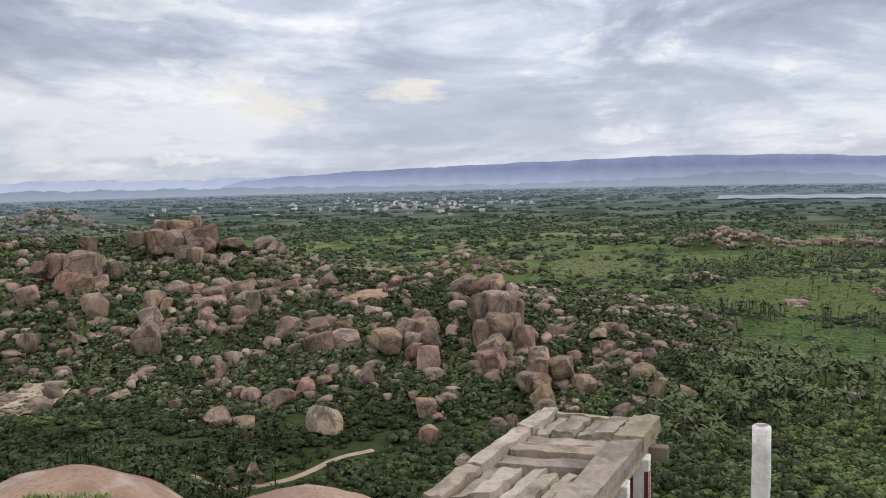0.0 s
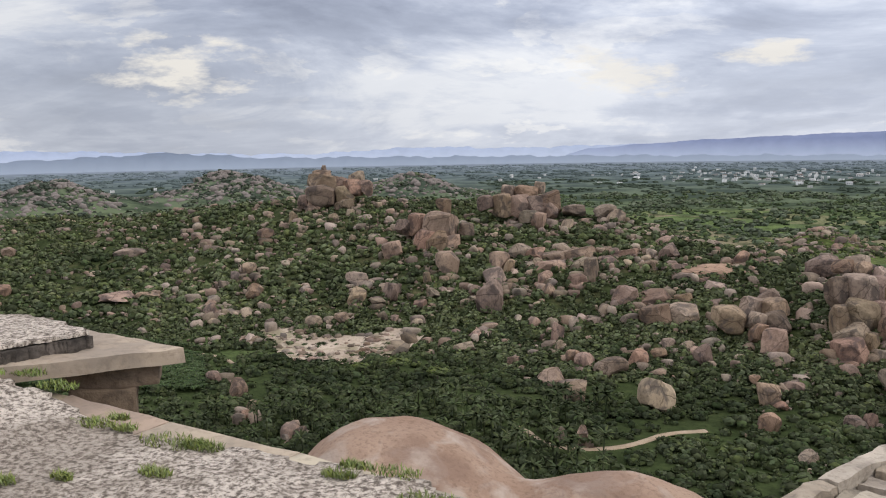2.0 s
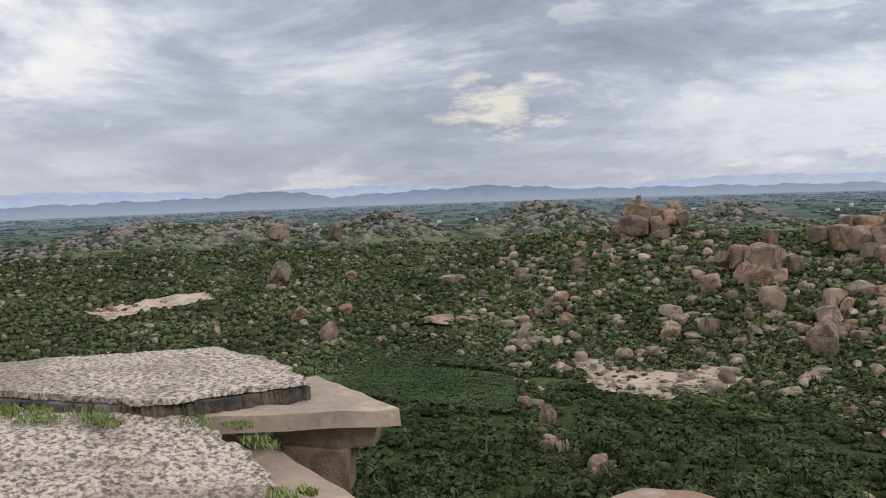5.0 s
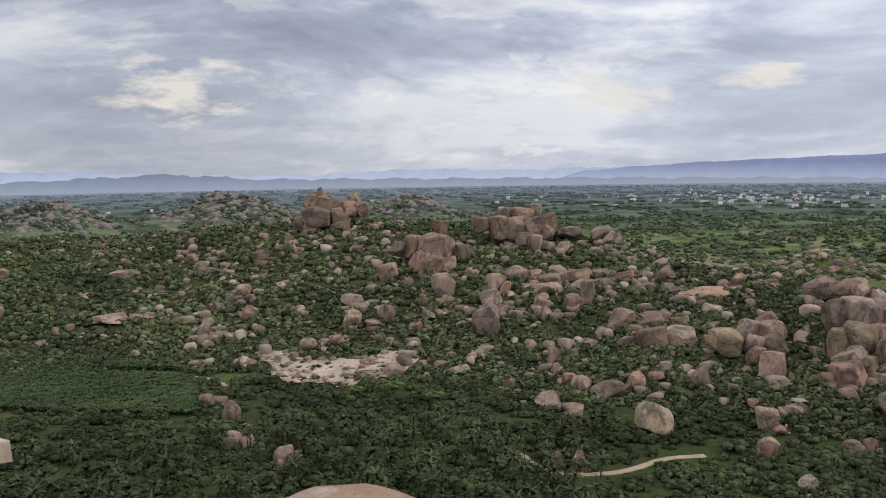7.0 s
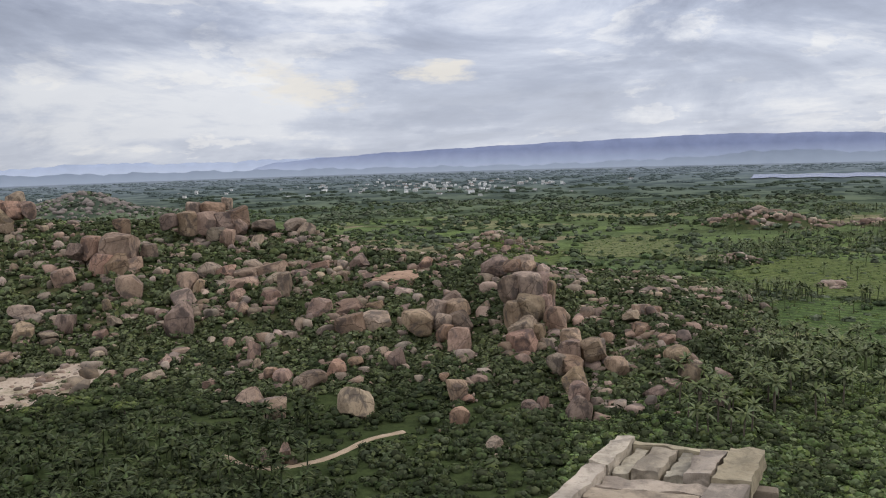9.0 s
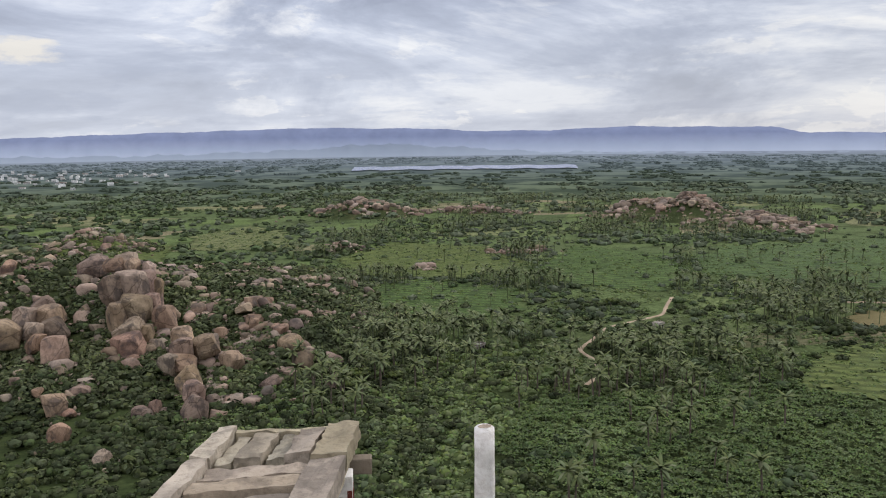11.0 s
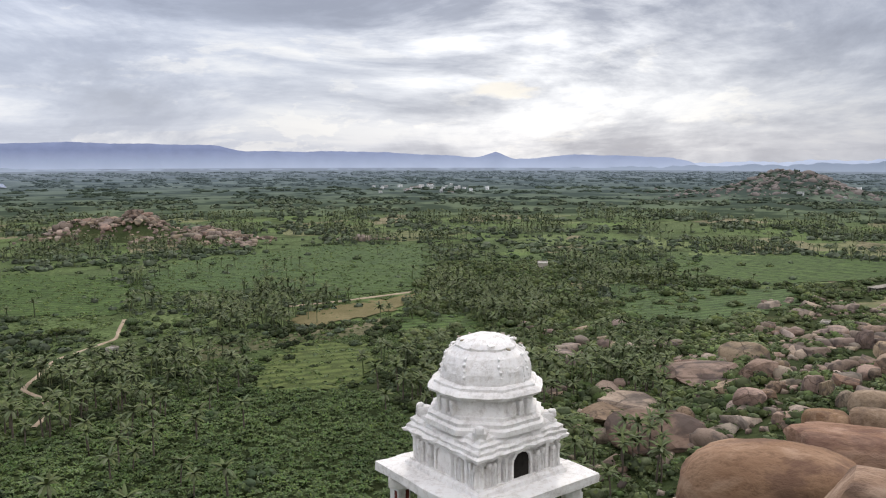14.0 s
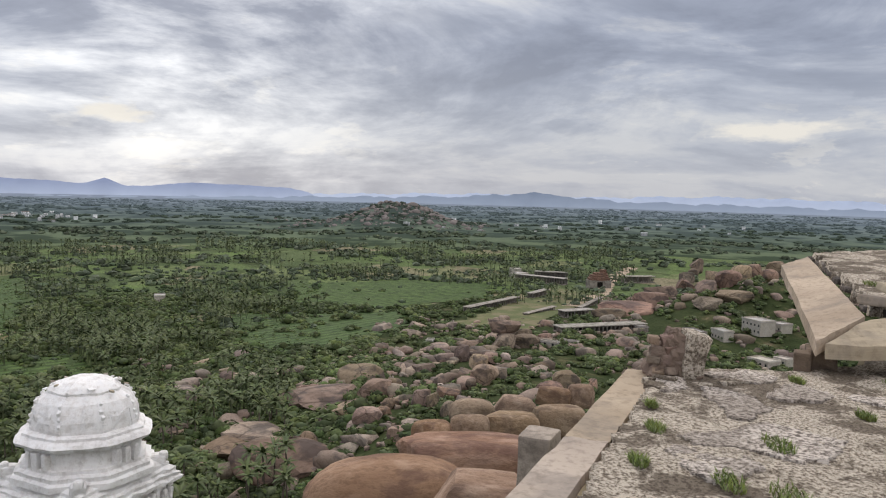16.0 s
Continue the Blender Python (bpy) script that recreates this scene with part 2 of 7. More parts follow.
# ---- the lie of the land ----
# over the heading, in degrees: where the hill across the valley begins, where its crest runs, and how high that is
HEADINGS = (-180, -100, -75, -60, -45, -32, -17, -10.8, -5, 3.5, 8.6, 12.4, 16.0, 20.5, 26, 180)
FOOT = (380, 380, 380, 360, 360, 330, 285, 275, 270, 268, 275, 275, 285, 300, 300, 380)
CREST = (800, 800, 740, 700, 650, 600, 540, 490, 440, 380, 350, 335, 320, 330, 340, 700)
RISE = (10, 20, 34, 33, 36, 48, 44, 37, 27, 24, 17, 17, 9, 1, 0, 0)
# own hill: by distance, away from the spur and along it
SLOPE_R = (0, 7, 12, 30, 60, 100, 150, 180, 400)
SLOPE_Z = (80.5, 80, 77.5, 60, 40, 18, 3, 0, 0)
SPUR_R = (0, 7, 14, 30, 60, 120, 200, 300, 420, 600, 800)
SPUR_Z = (80.5, 80, 77, 70, 65, 42, 22, 14, 9, 3, 0)
# rocky knolls: heading, distance, height, half length across, half length along
KNOLLS = (
    (-66, 1250, 38, 140, 150), (-58, 1330, 32, 90, 140), (-49.5, 1250, 44, 95, 120), (-38, 1350, 46, 105, 120),
    (-26, 1450, 36, 80, 120), (1.5, 690, 15, 28, 30), (19.5, 900, 17, 48, 45), (27, 905, 8, 40, 26),
    (38.5, 860, 17, 34, 40), (42, 850, 22, 30, 40), (46, 800, 11, 36, 40), (85.5, 1720, 44, 110, 140),
    (108, 560, 14, 36, 70), (114, 600, 22, 60, 100), (17.8, 620, 5, 12, 12),
)


def wave(x, y, size, seed):
    """Smooth rolling noise, about -1 to 1, from a few crossing sine waves."""
    u, v = x / size, y / size
    a = np.sin(u * 1.7 + seed + 1.3 * np.sin(v * 1.1 + seed * 2.1)) * np.cos(v * 1.9 - seed * 1.7 + 0.8 * np.sin(u * 1.3))
    b = np.sin(u * 3.7 - seed * 0.6 + 1.1 * np.sin(v * 2.9)) * np.sin(v * 4.1 + seed * 1.2 + u * 0.7)
    return 0.65 * a + 0.35 * b


def height(x, y):
    """The height of the ground."""
    x, y = np.asarray(x, float), np.asarray(y, float)
    r, a = np.hypot(x, y), np.degrees(np.arctan2(x, y))
    foot, crest, rise = (np.interp(a, HEADINGS, row) for row in (FOOT, CREST, RISE))
    up = np.clip((r - foot) / (crest - foot), 0, 1)
    down = np.clip(1 - (r - crest) / 260, 0, 1)
    hill = rise * (0.35 * up + 0.65 * up * up * (3 - 2 * up)) * down * down * (3 - 2 * down)
    rough = hill / (hill + 8)
    hill = hill + rough * (2.2 * wave(x, y, 34, 1.0) + 1.0 * wave(x, y, 11, 4.0))
    spur = np.clip(1 - np.abs(a - 97) / 24, 0, 1)
    spur = spur * spur * (3 - 2 * spur)
    own = np.interp(r, SLOPE_R, SLOPE_Z) * (1 - spur) + np.interp(r, SPUR_R, SPUR_Z) * spur
    own = own + np.clip(own / 30, 0, 1) * np.clip((r - 15) / 30, 0, 1) * 1.5 * wave(x, y, 15, 7.0)
    z = np.maximum(hill, own) + 0.7 * wave(x, y, 90, 2.0) * np.clip((r - 150) / 100, 0, 1)
    for heading, far, tall, across, along in KNOLLS:
        h = math.radians(heading)
        cx, cy = far * math.sin(h), far * math.cos(h)
        u = (x - cx) * math.cos(h) - (y - cy) * math.sin(h)
        v = (x - cx) * math.sin(h) + (y - cy) * math.cos(h)
        lump = np.exp(-((u / across) ** 2 + (v / along) ** 2))
        z = z + tall * lump * (1 + 0.22 * wave(x, y, 0.45 * across, heading))
    return z

# ---- mesh tools ----
rng = np.random.default_rng(5)


def mesh_from(name, verts, faces, material, smooth=False, crease=0):
    """A mesh from arrays of corners and of faces that all have the same number of corners."""
    verts, faces = np.asarray(verts, np.float32), np.asarray(faces, np.int32)
    me = bpy.data.meshes.new(name)
    count, sides = faces.shape
    me.vertices.add(len(verts))
    me.vertices.foreach_set("co", verts.ravel())
    me.loops.add(count * sides)
    me.loops.foreach_set("vertex_index", faces.ravel())
    me.polygons.add(count)
    me.polygons.foreach_set("loop_start", np.arange(0, count * sides, sides, dtype=np.int32))
    if smooth:
        me.polygons.foreach_set("use_smooth", np.ones(count, bool))
    me.update(calc_edges=True)
    if material:
        me.materials.append(material)
    if crease:
        me.set_sharp_from_angle(angle=radians(crease))
    return me


def mesh_of(name, bm, material, smooth=False):
    me = bpy.data.meshes.new(name)
    bmesh.ops.recalc_face_normals(bm, faces=bm.faces)
    if smooth:
        for f in bm.faces:
            f.smooth = True
    bm.to_mesh(me)
    bm.free()
    me.materials.append(material)
    return me


def part(name, bm, material, parent, label="", smooth=False):
    """One mesh object, as a part under a thing (or under a part)."""
    ob = new(name, mesh_of(name, bm, material, smooth))
    ob.parent = parent
    if label:
        ob["label"] = label
    return ob


def thing(name, bm, material, label, category, group="", kind="", smooth=False):
    return tagged(new(name, mesh_of(name, bm, material, smooth)), label, category, group, kind)


def empty(name, at, label, category, group="", kind=""):
    ob = tagged(new(name), label, category, group, kind)
    ob.location = at
    return ob


def block(bm, m, sx, sy, sz, wear=0.02, cuts=0, rough=0.0, seed=0):
    """Adds a box of that size with broken-off edges and an uneven surface, standing on the origin of m."""
    tmp = bmesh.new()
    bmesh.ops.create_cube(tmp, size=1)
    bmesh.ops.scale(tmp, vec=(sx, sy, sz), verts=tmp.verts)
    bmesh.ops.translate(tmp, vec=(0, 0, sz / 2), verts=tmp.verts)
    if cuts:
        bmesh.ops.subdivide_edges(tmp, edges=tmp.edges[:], cuts=cuts, use_grid_fill=True)
    if wear:
        sharp = [e for e in tmp.edges if len(e.link_faces) == 2 and e.calc_face_angle(0) > 0.7]
        bmesh.ops.bevel(tmp, geom=sharp, offset=wear, segments=2, affect="EDGES", profile=0.6)
    for v in tmp.verts:
        if rough:
            v.co += noise.noise_vector(v.co * 2.1 + Vector((seed * 7.7, seed, 0))) * rough
            v.co += noise.noise_vector(v.co * 7.0 + Vector((seed * 3.1, 0, seed))) * rough * 0.4
    copies = {v: bm.verts.new(m @ v.co) for v in tmp.verts}
    for f in tmp.faces:
        bm.faces.new([copies[v] for v in f.verts])
    tmp.free()


def ball(level):
    bm = bmesh.new()
    bmesh.ops.create_icosphere(bm, subdivisions=level, radius=1)
    v = np.array([p.co for p in bm.verts])
    f = np.array([[p.index for p in q.verts] for q in bm.faces])
    bm.free()
    return v, f


BALLS = {k: ball(k) for k in (1, 2, 3, 4)}


def rock_shape(level, seed, cuts=6, lumps=0.03, power=3.0, reach=(0.62, 0.86)):
    """A weathered block: a rounded box broken off along random joint planes, with shallow lumps."""
    gen = np.random.default_rng(seed)
    v, f = BALLS[level]
    v = v / (np.abs(v) ** power).sum(1)[:, None] ** (1 / power)
    for k in range(cuts):
        n = gen.normal(size=3)
        if k % 3 == 0:
            n[2] *= 0.2  # upright joints
        n /= np.linalg.norm(n)
        far = (v @ n).max()
        over = v @ n - far * gen.uniform(*reach)
        v = v - np.outer(np.where(over > 0.03, over * 0.985, np.clip(over, 0, None) * 0.6), n)
    ph = gen.uniform(0, 6, 8)
    bumps = np.sin(v[:, 0] * 3.1 + ph[0]) * np.sin(v[:, 1] * 2.7 + ph[1]) + 0.5 * np.sin(v[:, 2] * 6 + v[:, 0] * 4 + ph[2]) * np.sin(v[:, 1] * 5 + ph[3])
    bumps += 0.35 * np.sin(v[:, 0] * 11 + v[:, 2] * 5 + ph[4]) * np.sin(v[:, 1] * 9 - v[:, 2] * 8 + ph[5])
    v = v * (1 + lumps * bumps + gen.normal(0, 0.006, len(v)))[:, None]
    low, high = v.min(0), v.max(0)
    return (v - (low + high) / 2) / (high - low), f  # a unit box, its centre in the middle


def strewn(proto, places, sizes, turns, tilt=None):
    """Many copies of one shape as one array of corners and faces."""
    v, f = proto
    n = len(places)
    c, s = np.cos(turns), np.sin(turns)
    p = v[None] * np.asarray(sizes)[:, None, :]
    if tilt is not None:
        ct, st = np.cos(tilt), np.sin(tilt)
        p = np.stack([p[..., 0], p[..., 1] * ct[:, None] - p[..., 2] * st[:, None], p[..., 1] * st[:, None] + p[..., 2] * ct[:, None]], -1)
    x = p[..., 0] * c[:, None] - p[..., 1] * s[:, None]
    y = p[..., 0] * s[:, None] + p[..., 1] * c[:, None]
    out = np.stack([x, y, p[..., 2]], -1) + np.asarray(places)[:, None, :]
    faces = f[None] + (np.arange(n) * len(v))[:, None, None]
    return out.reshape(-1, 3), faces.reshape(-1, f.shape[1])


def gather(lots):
    verts, faces, base = [], [], 0
    for v, f in lots:
        verts.append(v)
        faces.append(f + base)
        base += len(v)
    return np.concatenate(verts), np.concatenate(faces)


def scatter(name, protos, places, sizes, material, label, category, smooth=False, tilt=None, kind="stuff"):
    """One object of kind stuff: the shapes in turn at all the places."""
    pick = rng.integers(0, len(protos), len(places))
    turns = rng.uniform(0, 2 * math.pi, len(places))
    lots = []
    for k, proto in enumerate(protos):
        m = pick == k
        if m.any():
            lots.append(strewn(proto, places[m], sizes[m], turns[m], None if tilt is None else tilt[m]))
    return tagged(new(name, mesh_from(name, *gather(lots), material, smooth)), label, category, "", kind)


def sector(count, a0, a1, r0, r1):
    """Random places on the ground between two headings and two distances."""
    a = np.radians(rng.uniform(a0, a1, count))
    r = np.sqrt(rng.uniform(r0 * r0, r1 * r1, count))
    return np.stack([r * np.sin(a), r * np.cos(a)], -1)


def inside(points, outline):
    """Which points lie in a closed outline."""
    x, y = points[:, 0], points[:, 1]
    hit = np.zeros(len(points), bool)
    for (ax, ay), (bx, by) in zip(outline, outline[1:] + outline[:1]):
        cross = ((ay > y) != (by > y)) & (x < (bx - ax) * (y - ay) / (by - ay + 1e-9) + ax)
        hit ^= cross
    return hit


def near_line(points, line, reach):
    """Which points lie within reach of a line of corners."""
    hit = np.zeros(len(points), bool)
    for a, b in zip(line, line[1:]):
        a, b = np.array(a, float), np.array(b, float)
        t = np.clip(((points - a) @ (b - a)) / ((b - a) @ (b - a)), 0, 1)
        hit |= np.hypot(*(points - a - t[:, None] * (b - a)).T) < reach
    return hit


def ground_at(points, lift=0.0):
    return np.column_stack([points, height(points[:, 0], points[:, 1]) + lift])


# ---- the ground ----
SAND_OUTLINE = [(-226, 301), (-209, 288), (-186, 270), (-161, 276), (-146, 290), (-144, 312), (-161, 318), (-176, 306), (-193, 301), (-207, 305)]
BARE_SLOPE = [(-474, 190), (-478, 214), (-472, 240), (-466, 254), (-490, 266), (-502, 240), (-510, 208), (-512, 188)]
VALLEY_PATH = [(-78, 228), (-72, 225), (-66, 217), (-55, 215), (-44, 221), (-39, 228), (-33, 239), (-23, 245)]
UPPER_PATH = [(-267, 257), (-241, 265), (-218, 265), (-206, 258)]
GROVE_TRACK = [(158, 227), (169, 234), (179, 250), (183, 268), (196, 278), (218, 296), (256, 304), (273, 321), (288, 335)]
FARM_ROAD = [(352, 284), (364, 277), (382, 265), (404, 254), (439, 237)]
BANANA_LEFT = [(-325, 250), (-284, 269), (-231, 269), (-190, 222), (-269, 200)]
BANANA_RIGHT = [(100, 190), (133, 215), (215, 200), (235, 150), (190, 95), (110, 110)]

# crops and outlines of the open fields
FIELDS = (
    ("A", [(274, 449), (355, 530), (387, 457), (347, 389), (293, 348), (262, 392)]),
    ("B", [(399, 446), (463, 450), (590, 446), (662, 361), (465, 257), (404, 277), (385, 326), (354, 380)]),
    ("A", [(146, 432), (195, 452), (225, 393), (203, 345), (168, 337), (138, 374)]),
    ("C", [(243, 209), (286, 223), (297, 195), (257, 162), (230, 170), (218, 191)]),
    ("A", [(352, 215), (382, 184), (332, 152), (325, 190)]),
    ("C", [(169, 546), (240, 623), (300, 556), (276, 466), (220, 437), (168, 474)]),
    ("D", [(101, 754), (166, 821), (183, 752), (161, 627), (87, 654)]),
    ("C", [(-34, 784), (12, 690), (80, 698), (61, 604), (0, 644)]),
    ("A", [(675, 141), (721, 48), (701, -27), (599, -20), (535, 53), (567, 115)]),
    ("B", [(516, 150), (521, 41), (466, 28), (399, 67), (407, 112)]),
    ("A", [(499, 380), (531, 294), (434, 236), (399, 273), (439, 344)]),
    ("B", [(448, 479), (524, 453), (486, 370), (399, 321), (371, 380)]),
    ("C", [(-39, 769), (21, 690), (69, 762), (58, 636), (12, 644)]),
)
DRY = [(327, 265), (378, 256), (427, 236), (410, 223), (343, 226), (310, 241)]


def ground_material():
    m = bpy.data.materials.new("scrub_and_fields")
    m.use_nodes = True
    n = Nodes(m.node_tree)
    shader = m.node_tree.nodes["Principled BSDF"]
    at = n.add("TexCoord").outputs["Object"]
    part_at = n.add("SeparateXYZ")
    n.put(part_at.inputs[0], at)
    # fields with hedges between them, each its own crop
    turn = n.add("Mapping")
    n.put(turn.inputs["Vector"], at)
    turn.inputs["Rotation"].default_value = (0, 0, 0.5)
    turn.inputs["Scale"].default_value = (0.011, 0.017, 0.0)
    cells = n.add("TexVoronoi", distance="CHEBYCHEV")
    n.put(cells.inputs["Vector"], turn.outputs[0])
    cells.inputs["Scale"].default_value = 1.0
    tone = n.add("SeparateColor")
    n.put(tone.inputs[0], cells.outputs["Color"])
    crop = n.ramp(tone.outputs[0], (0.0, (0.100, 0.138, 0.062)), (0.3, (0.138, 0.190, 0.082)), (0.5, (0.170, 0.240, 0.086)), (0.62, (0.120, 0.160, 0.074)), (0.8, (0.205, 0.262, 0.110)), (0.92, (0.300, 0.262, 0.172)))
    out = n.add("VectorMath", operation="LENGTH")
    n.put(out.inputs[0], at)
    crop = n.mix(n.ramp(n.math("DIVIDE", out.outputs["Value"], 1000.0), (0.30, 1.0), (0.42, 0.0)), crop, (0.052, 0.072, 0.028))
    soft = n.noise(at, 0.03, 5, 0.6)
    wild = n.ramp(n.noise(at, 0.06, 6, 0.62), (0.34, (0.036, 0.050, 0.020)), (0.52, (0.054, 0.068, 0.028)), (0.63, (0.10, 0.098, 0.050)), (0.74, (0.20, 0.16, 0.105)))
    colour = n.mix(n.ramp(soft, (0.38, 0.3), (0.52, 0.92)), wild, crop)
    steep = n.math("GREATER_THAN", part_at.outputs[2], 3.0)
    colour = n.mix(steep, colour, wild)
    colour = n.mix(n.ramp(n.noise(at, 0.38, 7, 0.78), (0.40, 0.6), (0.58, 0.0)), colour, (0.020, 0.030, 0.013))
    n.put(shader.inputs["Base Color"], colour)
    shader.inputs["Roughness"].default_value = 0.95
    shader.inputs["Specular IOR Level"].default_value = 0.03
    bump = n.add("Bump")
    bump.inputs["Strength"].default_value, bump.inputs["Distance"].default_value = 0.6, 1.0
    n.put(bump.inputs["Height"], n.noise(at, 0.35, 5, 0.65))
    n.put(shader.inputs["Normal"], bump.outputs[0])
    return m


def haze_material(name, colour, glow, scale=0.012):
    """A far range: a plain backdrop with bluish haze put into colour and glow."""
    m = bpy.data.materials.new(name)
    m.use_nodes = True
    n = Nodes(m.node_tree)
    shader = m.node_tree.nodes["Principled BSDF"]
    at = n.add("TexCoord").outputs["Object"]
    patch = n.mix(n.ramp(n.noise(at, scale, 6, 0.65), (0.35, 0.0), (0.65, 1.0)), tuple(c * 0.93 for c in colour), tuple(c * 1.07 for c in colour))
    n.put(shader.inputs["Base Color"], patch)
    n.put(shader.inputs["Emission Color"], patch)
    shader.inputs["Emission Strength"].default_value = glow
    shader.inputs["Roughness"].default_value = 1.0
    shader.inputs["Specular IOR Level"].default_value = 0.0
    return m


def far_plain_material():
    """The plain far out: banded groves and fields, paler and bluer outward by painted haze."""
    m = haze_material("far_hazy_plain", (0.10, 0.13, 0.13), 0.32)
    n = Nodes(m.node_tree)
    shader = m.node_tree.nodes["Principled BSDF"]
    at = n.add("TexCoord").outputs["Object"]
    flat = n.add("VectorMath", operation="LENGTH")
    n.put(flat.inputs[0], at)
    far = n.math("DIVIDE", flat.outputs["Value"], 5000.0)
    # haze ramps over distance, used for colour and glow alike
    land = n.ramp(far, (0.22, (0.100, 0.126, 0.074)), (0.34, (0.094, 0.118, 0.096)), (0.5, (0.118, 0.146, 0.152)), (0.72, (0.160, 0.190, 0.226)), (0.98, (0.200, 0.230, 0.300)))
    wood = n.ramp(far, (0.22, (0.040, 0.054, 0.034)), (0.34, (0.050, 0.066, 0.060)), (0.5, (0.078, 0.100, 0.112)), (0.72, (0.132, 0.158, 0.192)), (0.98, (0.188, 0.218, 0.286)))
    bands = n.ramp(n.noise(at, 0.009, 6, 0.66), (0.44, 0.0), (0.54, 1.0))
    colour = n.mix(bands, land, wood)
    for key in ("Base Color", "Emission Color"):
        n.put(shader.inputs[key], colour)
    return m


def build_ground():
    heads = np.concatenate([np.linspace(-76, 121, 470), np.linspace(121, 284, 60)[1:-1]])
    rings = np.concatenate([[1.0], np.geomspace(6, 4950, 270)])
    a = np.radians(heads)
    x = rings[:, None] * np.sin(a)[None]
    y = rings[:, None] * np.cos(a)[None]
    verts = np.stack([x, y, height(x, y)], -1).reshape(-1, 3)
    k = len(heads)
    i, j = np.meshgrid(np.arange(len(rings) - 1), np.arange(k), indexing="ij")
    jn = (j + 1) % k
    faces = np.stack([i * k + j, (i + 1) * k + j, (i + 1) * k + jn, i * k + jn], -1).reshape(-1, 4)
    faces = faces[:, ::-1]
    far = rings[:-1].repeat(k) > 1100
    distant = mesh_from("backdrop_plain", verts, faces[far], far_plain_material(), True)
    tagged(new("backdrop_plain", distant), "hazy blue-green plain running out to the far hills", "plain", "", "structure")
    faces = faces[~far]
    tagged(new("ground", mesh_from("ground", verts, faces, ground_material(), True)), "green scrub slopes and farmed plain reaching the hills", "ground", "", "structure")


build_ground()


def ribbon(name, line, width, material, label, category, lift=0.25):
    """A track laid along the ground."""
    fine = []
    for (ax, ay), (bx, by) in zip(line, line[1:]):
        steps = max(2, int(math.hypot(bx - ax, by - ay) / 2.0))
        fine += [(ax + (bx - ax) * k / steps, ay + (by - ay) * k / steps) for k in range(steps)]
    fine.append(line[-1])
    p = np.array(fine)
    for _ in range(4):
        p[1:-1] = (p[:-2] + 2 * p[1:-1] + p[2:]) / 4
    d = np.gradient(p, axis=0)
    side = np.stack([-d[:, 1], d[:, 0]], -1) / np.hypot(*d.T)[:, None]
    w = width / 2 * (1 + 0.3 * wave(p[:, 0], p[:, 1], 4, 3.0))[:, None]
    rows = [ground_at(p + side * w * s, lift if abs(s) < 1 else lift - 0.3) for s in (-1, -0.85, 0.85, 1)]
    verts = np.stack(rows, 1).reshape(-1, 3)
    n = len(p)
    faces = [(4 * i + k, 4 * i + k + 1, 4 * i + k + 5, 4 * i + k + 4) for i in range(n - 1) for k in range(3)]
    tagged(new(name, mesh_from(name, verts, faces, material, True)), label, category, "", "structure")


ribbon("valley_path", VALLEY_PATH, 2.4, DIRT, "pale trodden earth footpath through the scrub", "path")
ribbon("upper_path", UPPER_PATH, 2.2, DIRT, "pale earth footpath at the edge of the plantation", "path")
ribbon("grove_track", GROVE_TRACK, 1.9, DIRT, "pale earth track winding through the palm grove", "path")
ribbon("farm_road", FARM_ROAD, 3.0, DIRT, "pale straight earth road between the fields", "road")


def drape(name, outline, material, label, category, lift=0.35, cell=2.5, ragged=5.0):
    """A sheet of bare rock or water that follows the ground inside an outline with a ragged edge."""
    pts = np.array(outline, float)
    x0, y0 = pts.min(0) - 8
    x1, y1 = pts.max(0) + 8
    nx, ny = int((x1 - x0) / cell), int((y1 - y0) / cell)
    gx, gy = np.meshgrid(x0 + cell * np.arange(nx), y0 + cell * np.arange(ny))
    flat = np.column_stack([gx.ravel(), gy.ravel()])
    warp = np.column_stack([wave(flat[:, 0], flat[:, 1], 7, 1.5), wave(flat[:, 0], flat[:, 1], 6, 8.5)]) * ragged
    hit = inside(flat + warp, outline)
    ids = np.arange(len(flat)).reshape(ny, nx)
    faces = np.stack([ids[:-1, :-1], ids[:-1, 1:], ids[1:, 1:], ids[1:, :-1]], -1).reshape(-1, 4)
    faces = faces[hit[faces].sum(1) >= 3]
    keep = np.unique(faces)
    index = np.full(len(flat), -1)
    index[keep] = np.arange(len(keep))
    verts = ground_at(flat[keep], lift)
    verts[:, 2] += 0.25 * wave(verts[:, 0], verts[:, 1], 5, 2.5)
    return tagged(new(name, mesh_from(name, verts, index[faces], material, True)), label, category, "", "structure")


CROPS = {}
for letter, dark, light, third in (("A", (0.064, 0.108, 0.032), (0.108, 0.170, 0.048), (0.066, 0.098, 0.036)), ("B", (0.070, 0.118, 0.042), (0.102, 0.157, 0.051), (0.080, 0.115, 0.045)),
                                   ("C", (0.099, 0.136, 0.038), (0.142, 0.171, 0.055), (0.084, 0.116, 0.038)), ("D", (0.138, 0.167, 0.065), (0.203, 0.215, 0.099), (0.123, 0.152, 0.065))):
    CROPS[letter] = surface("field_crop", dark, light, 0.04, 0.7, 0.9, 0.8, stain=tuple(c * 0.45 for c in dark), stain_scale=0.16, stain_amount=0.75, depth=0.6, third=third, rows=0.07)
for letter, outline in FIELDS:
    drape("field", outline, CROPS[letter], "open green field on the plain", "field", 0.5, 2.5, 7.0)
drape("field", DRY, surface("dry_stubble", (0.13, 0.115, 0.05), (0.20, 0.17, 0.085), 0.06, 0.8, 0.95, 0.5, depth=0.4), "dry brown fallow field by the road", "field", 0.5, 4.0, 5.0)

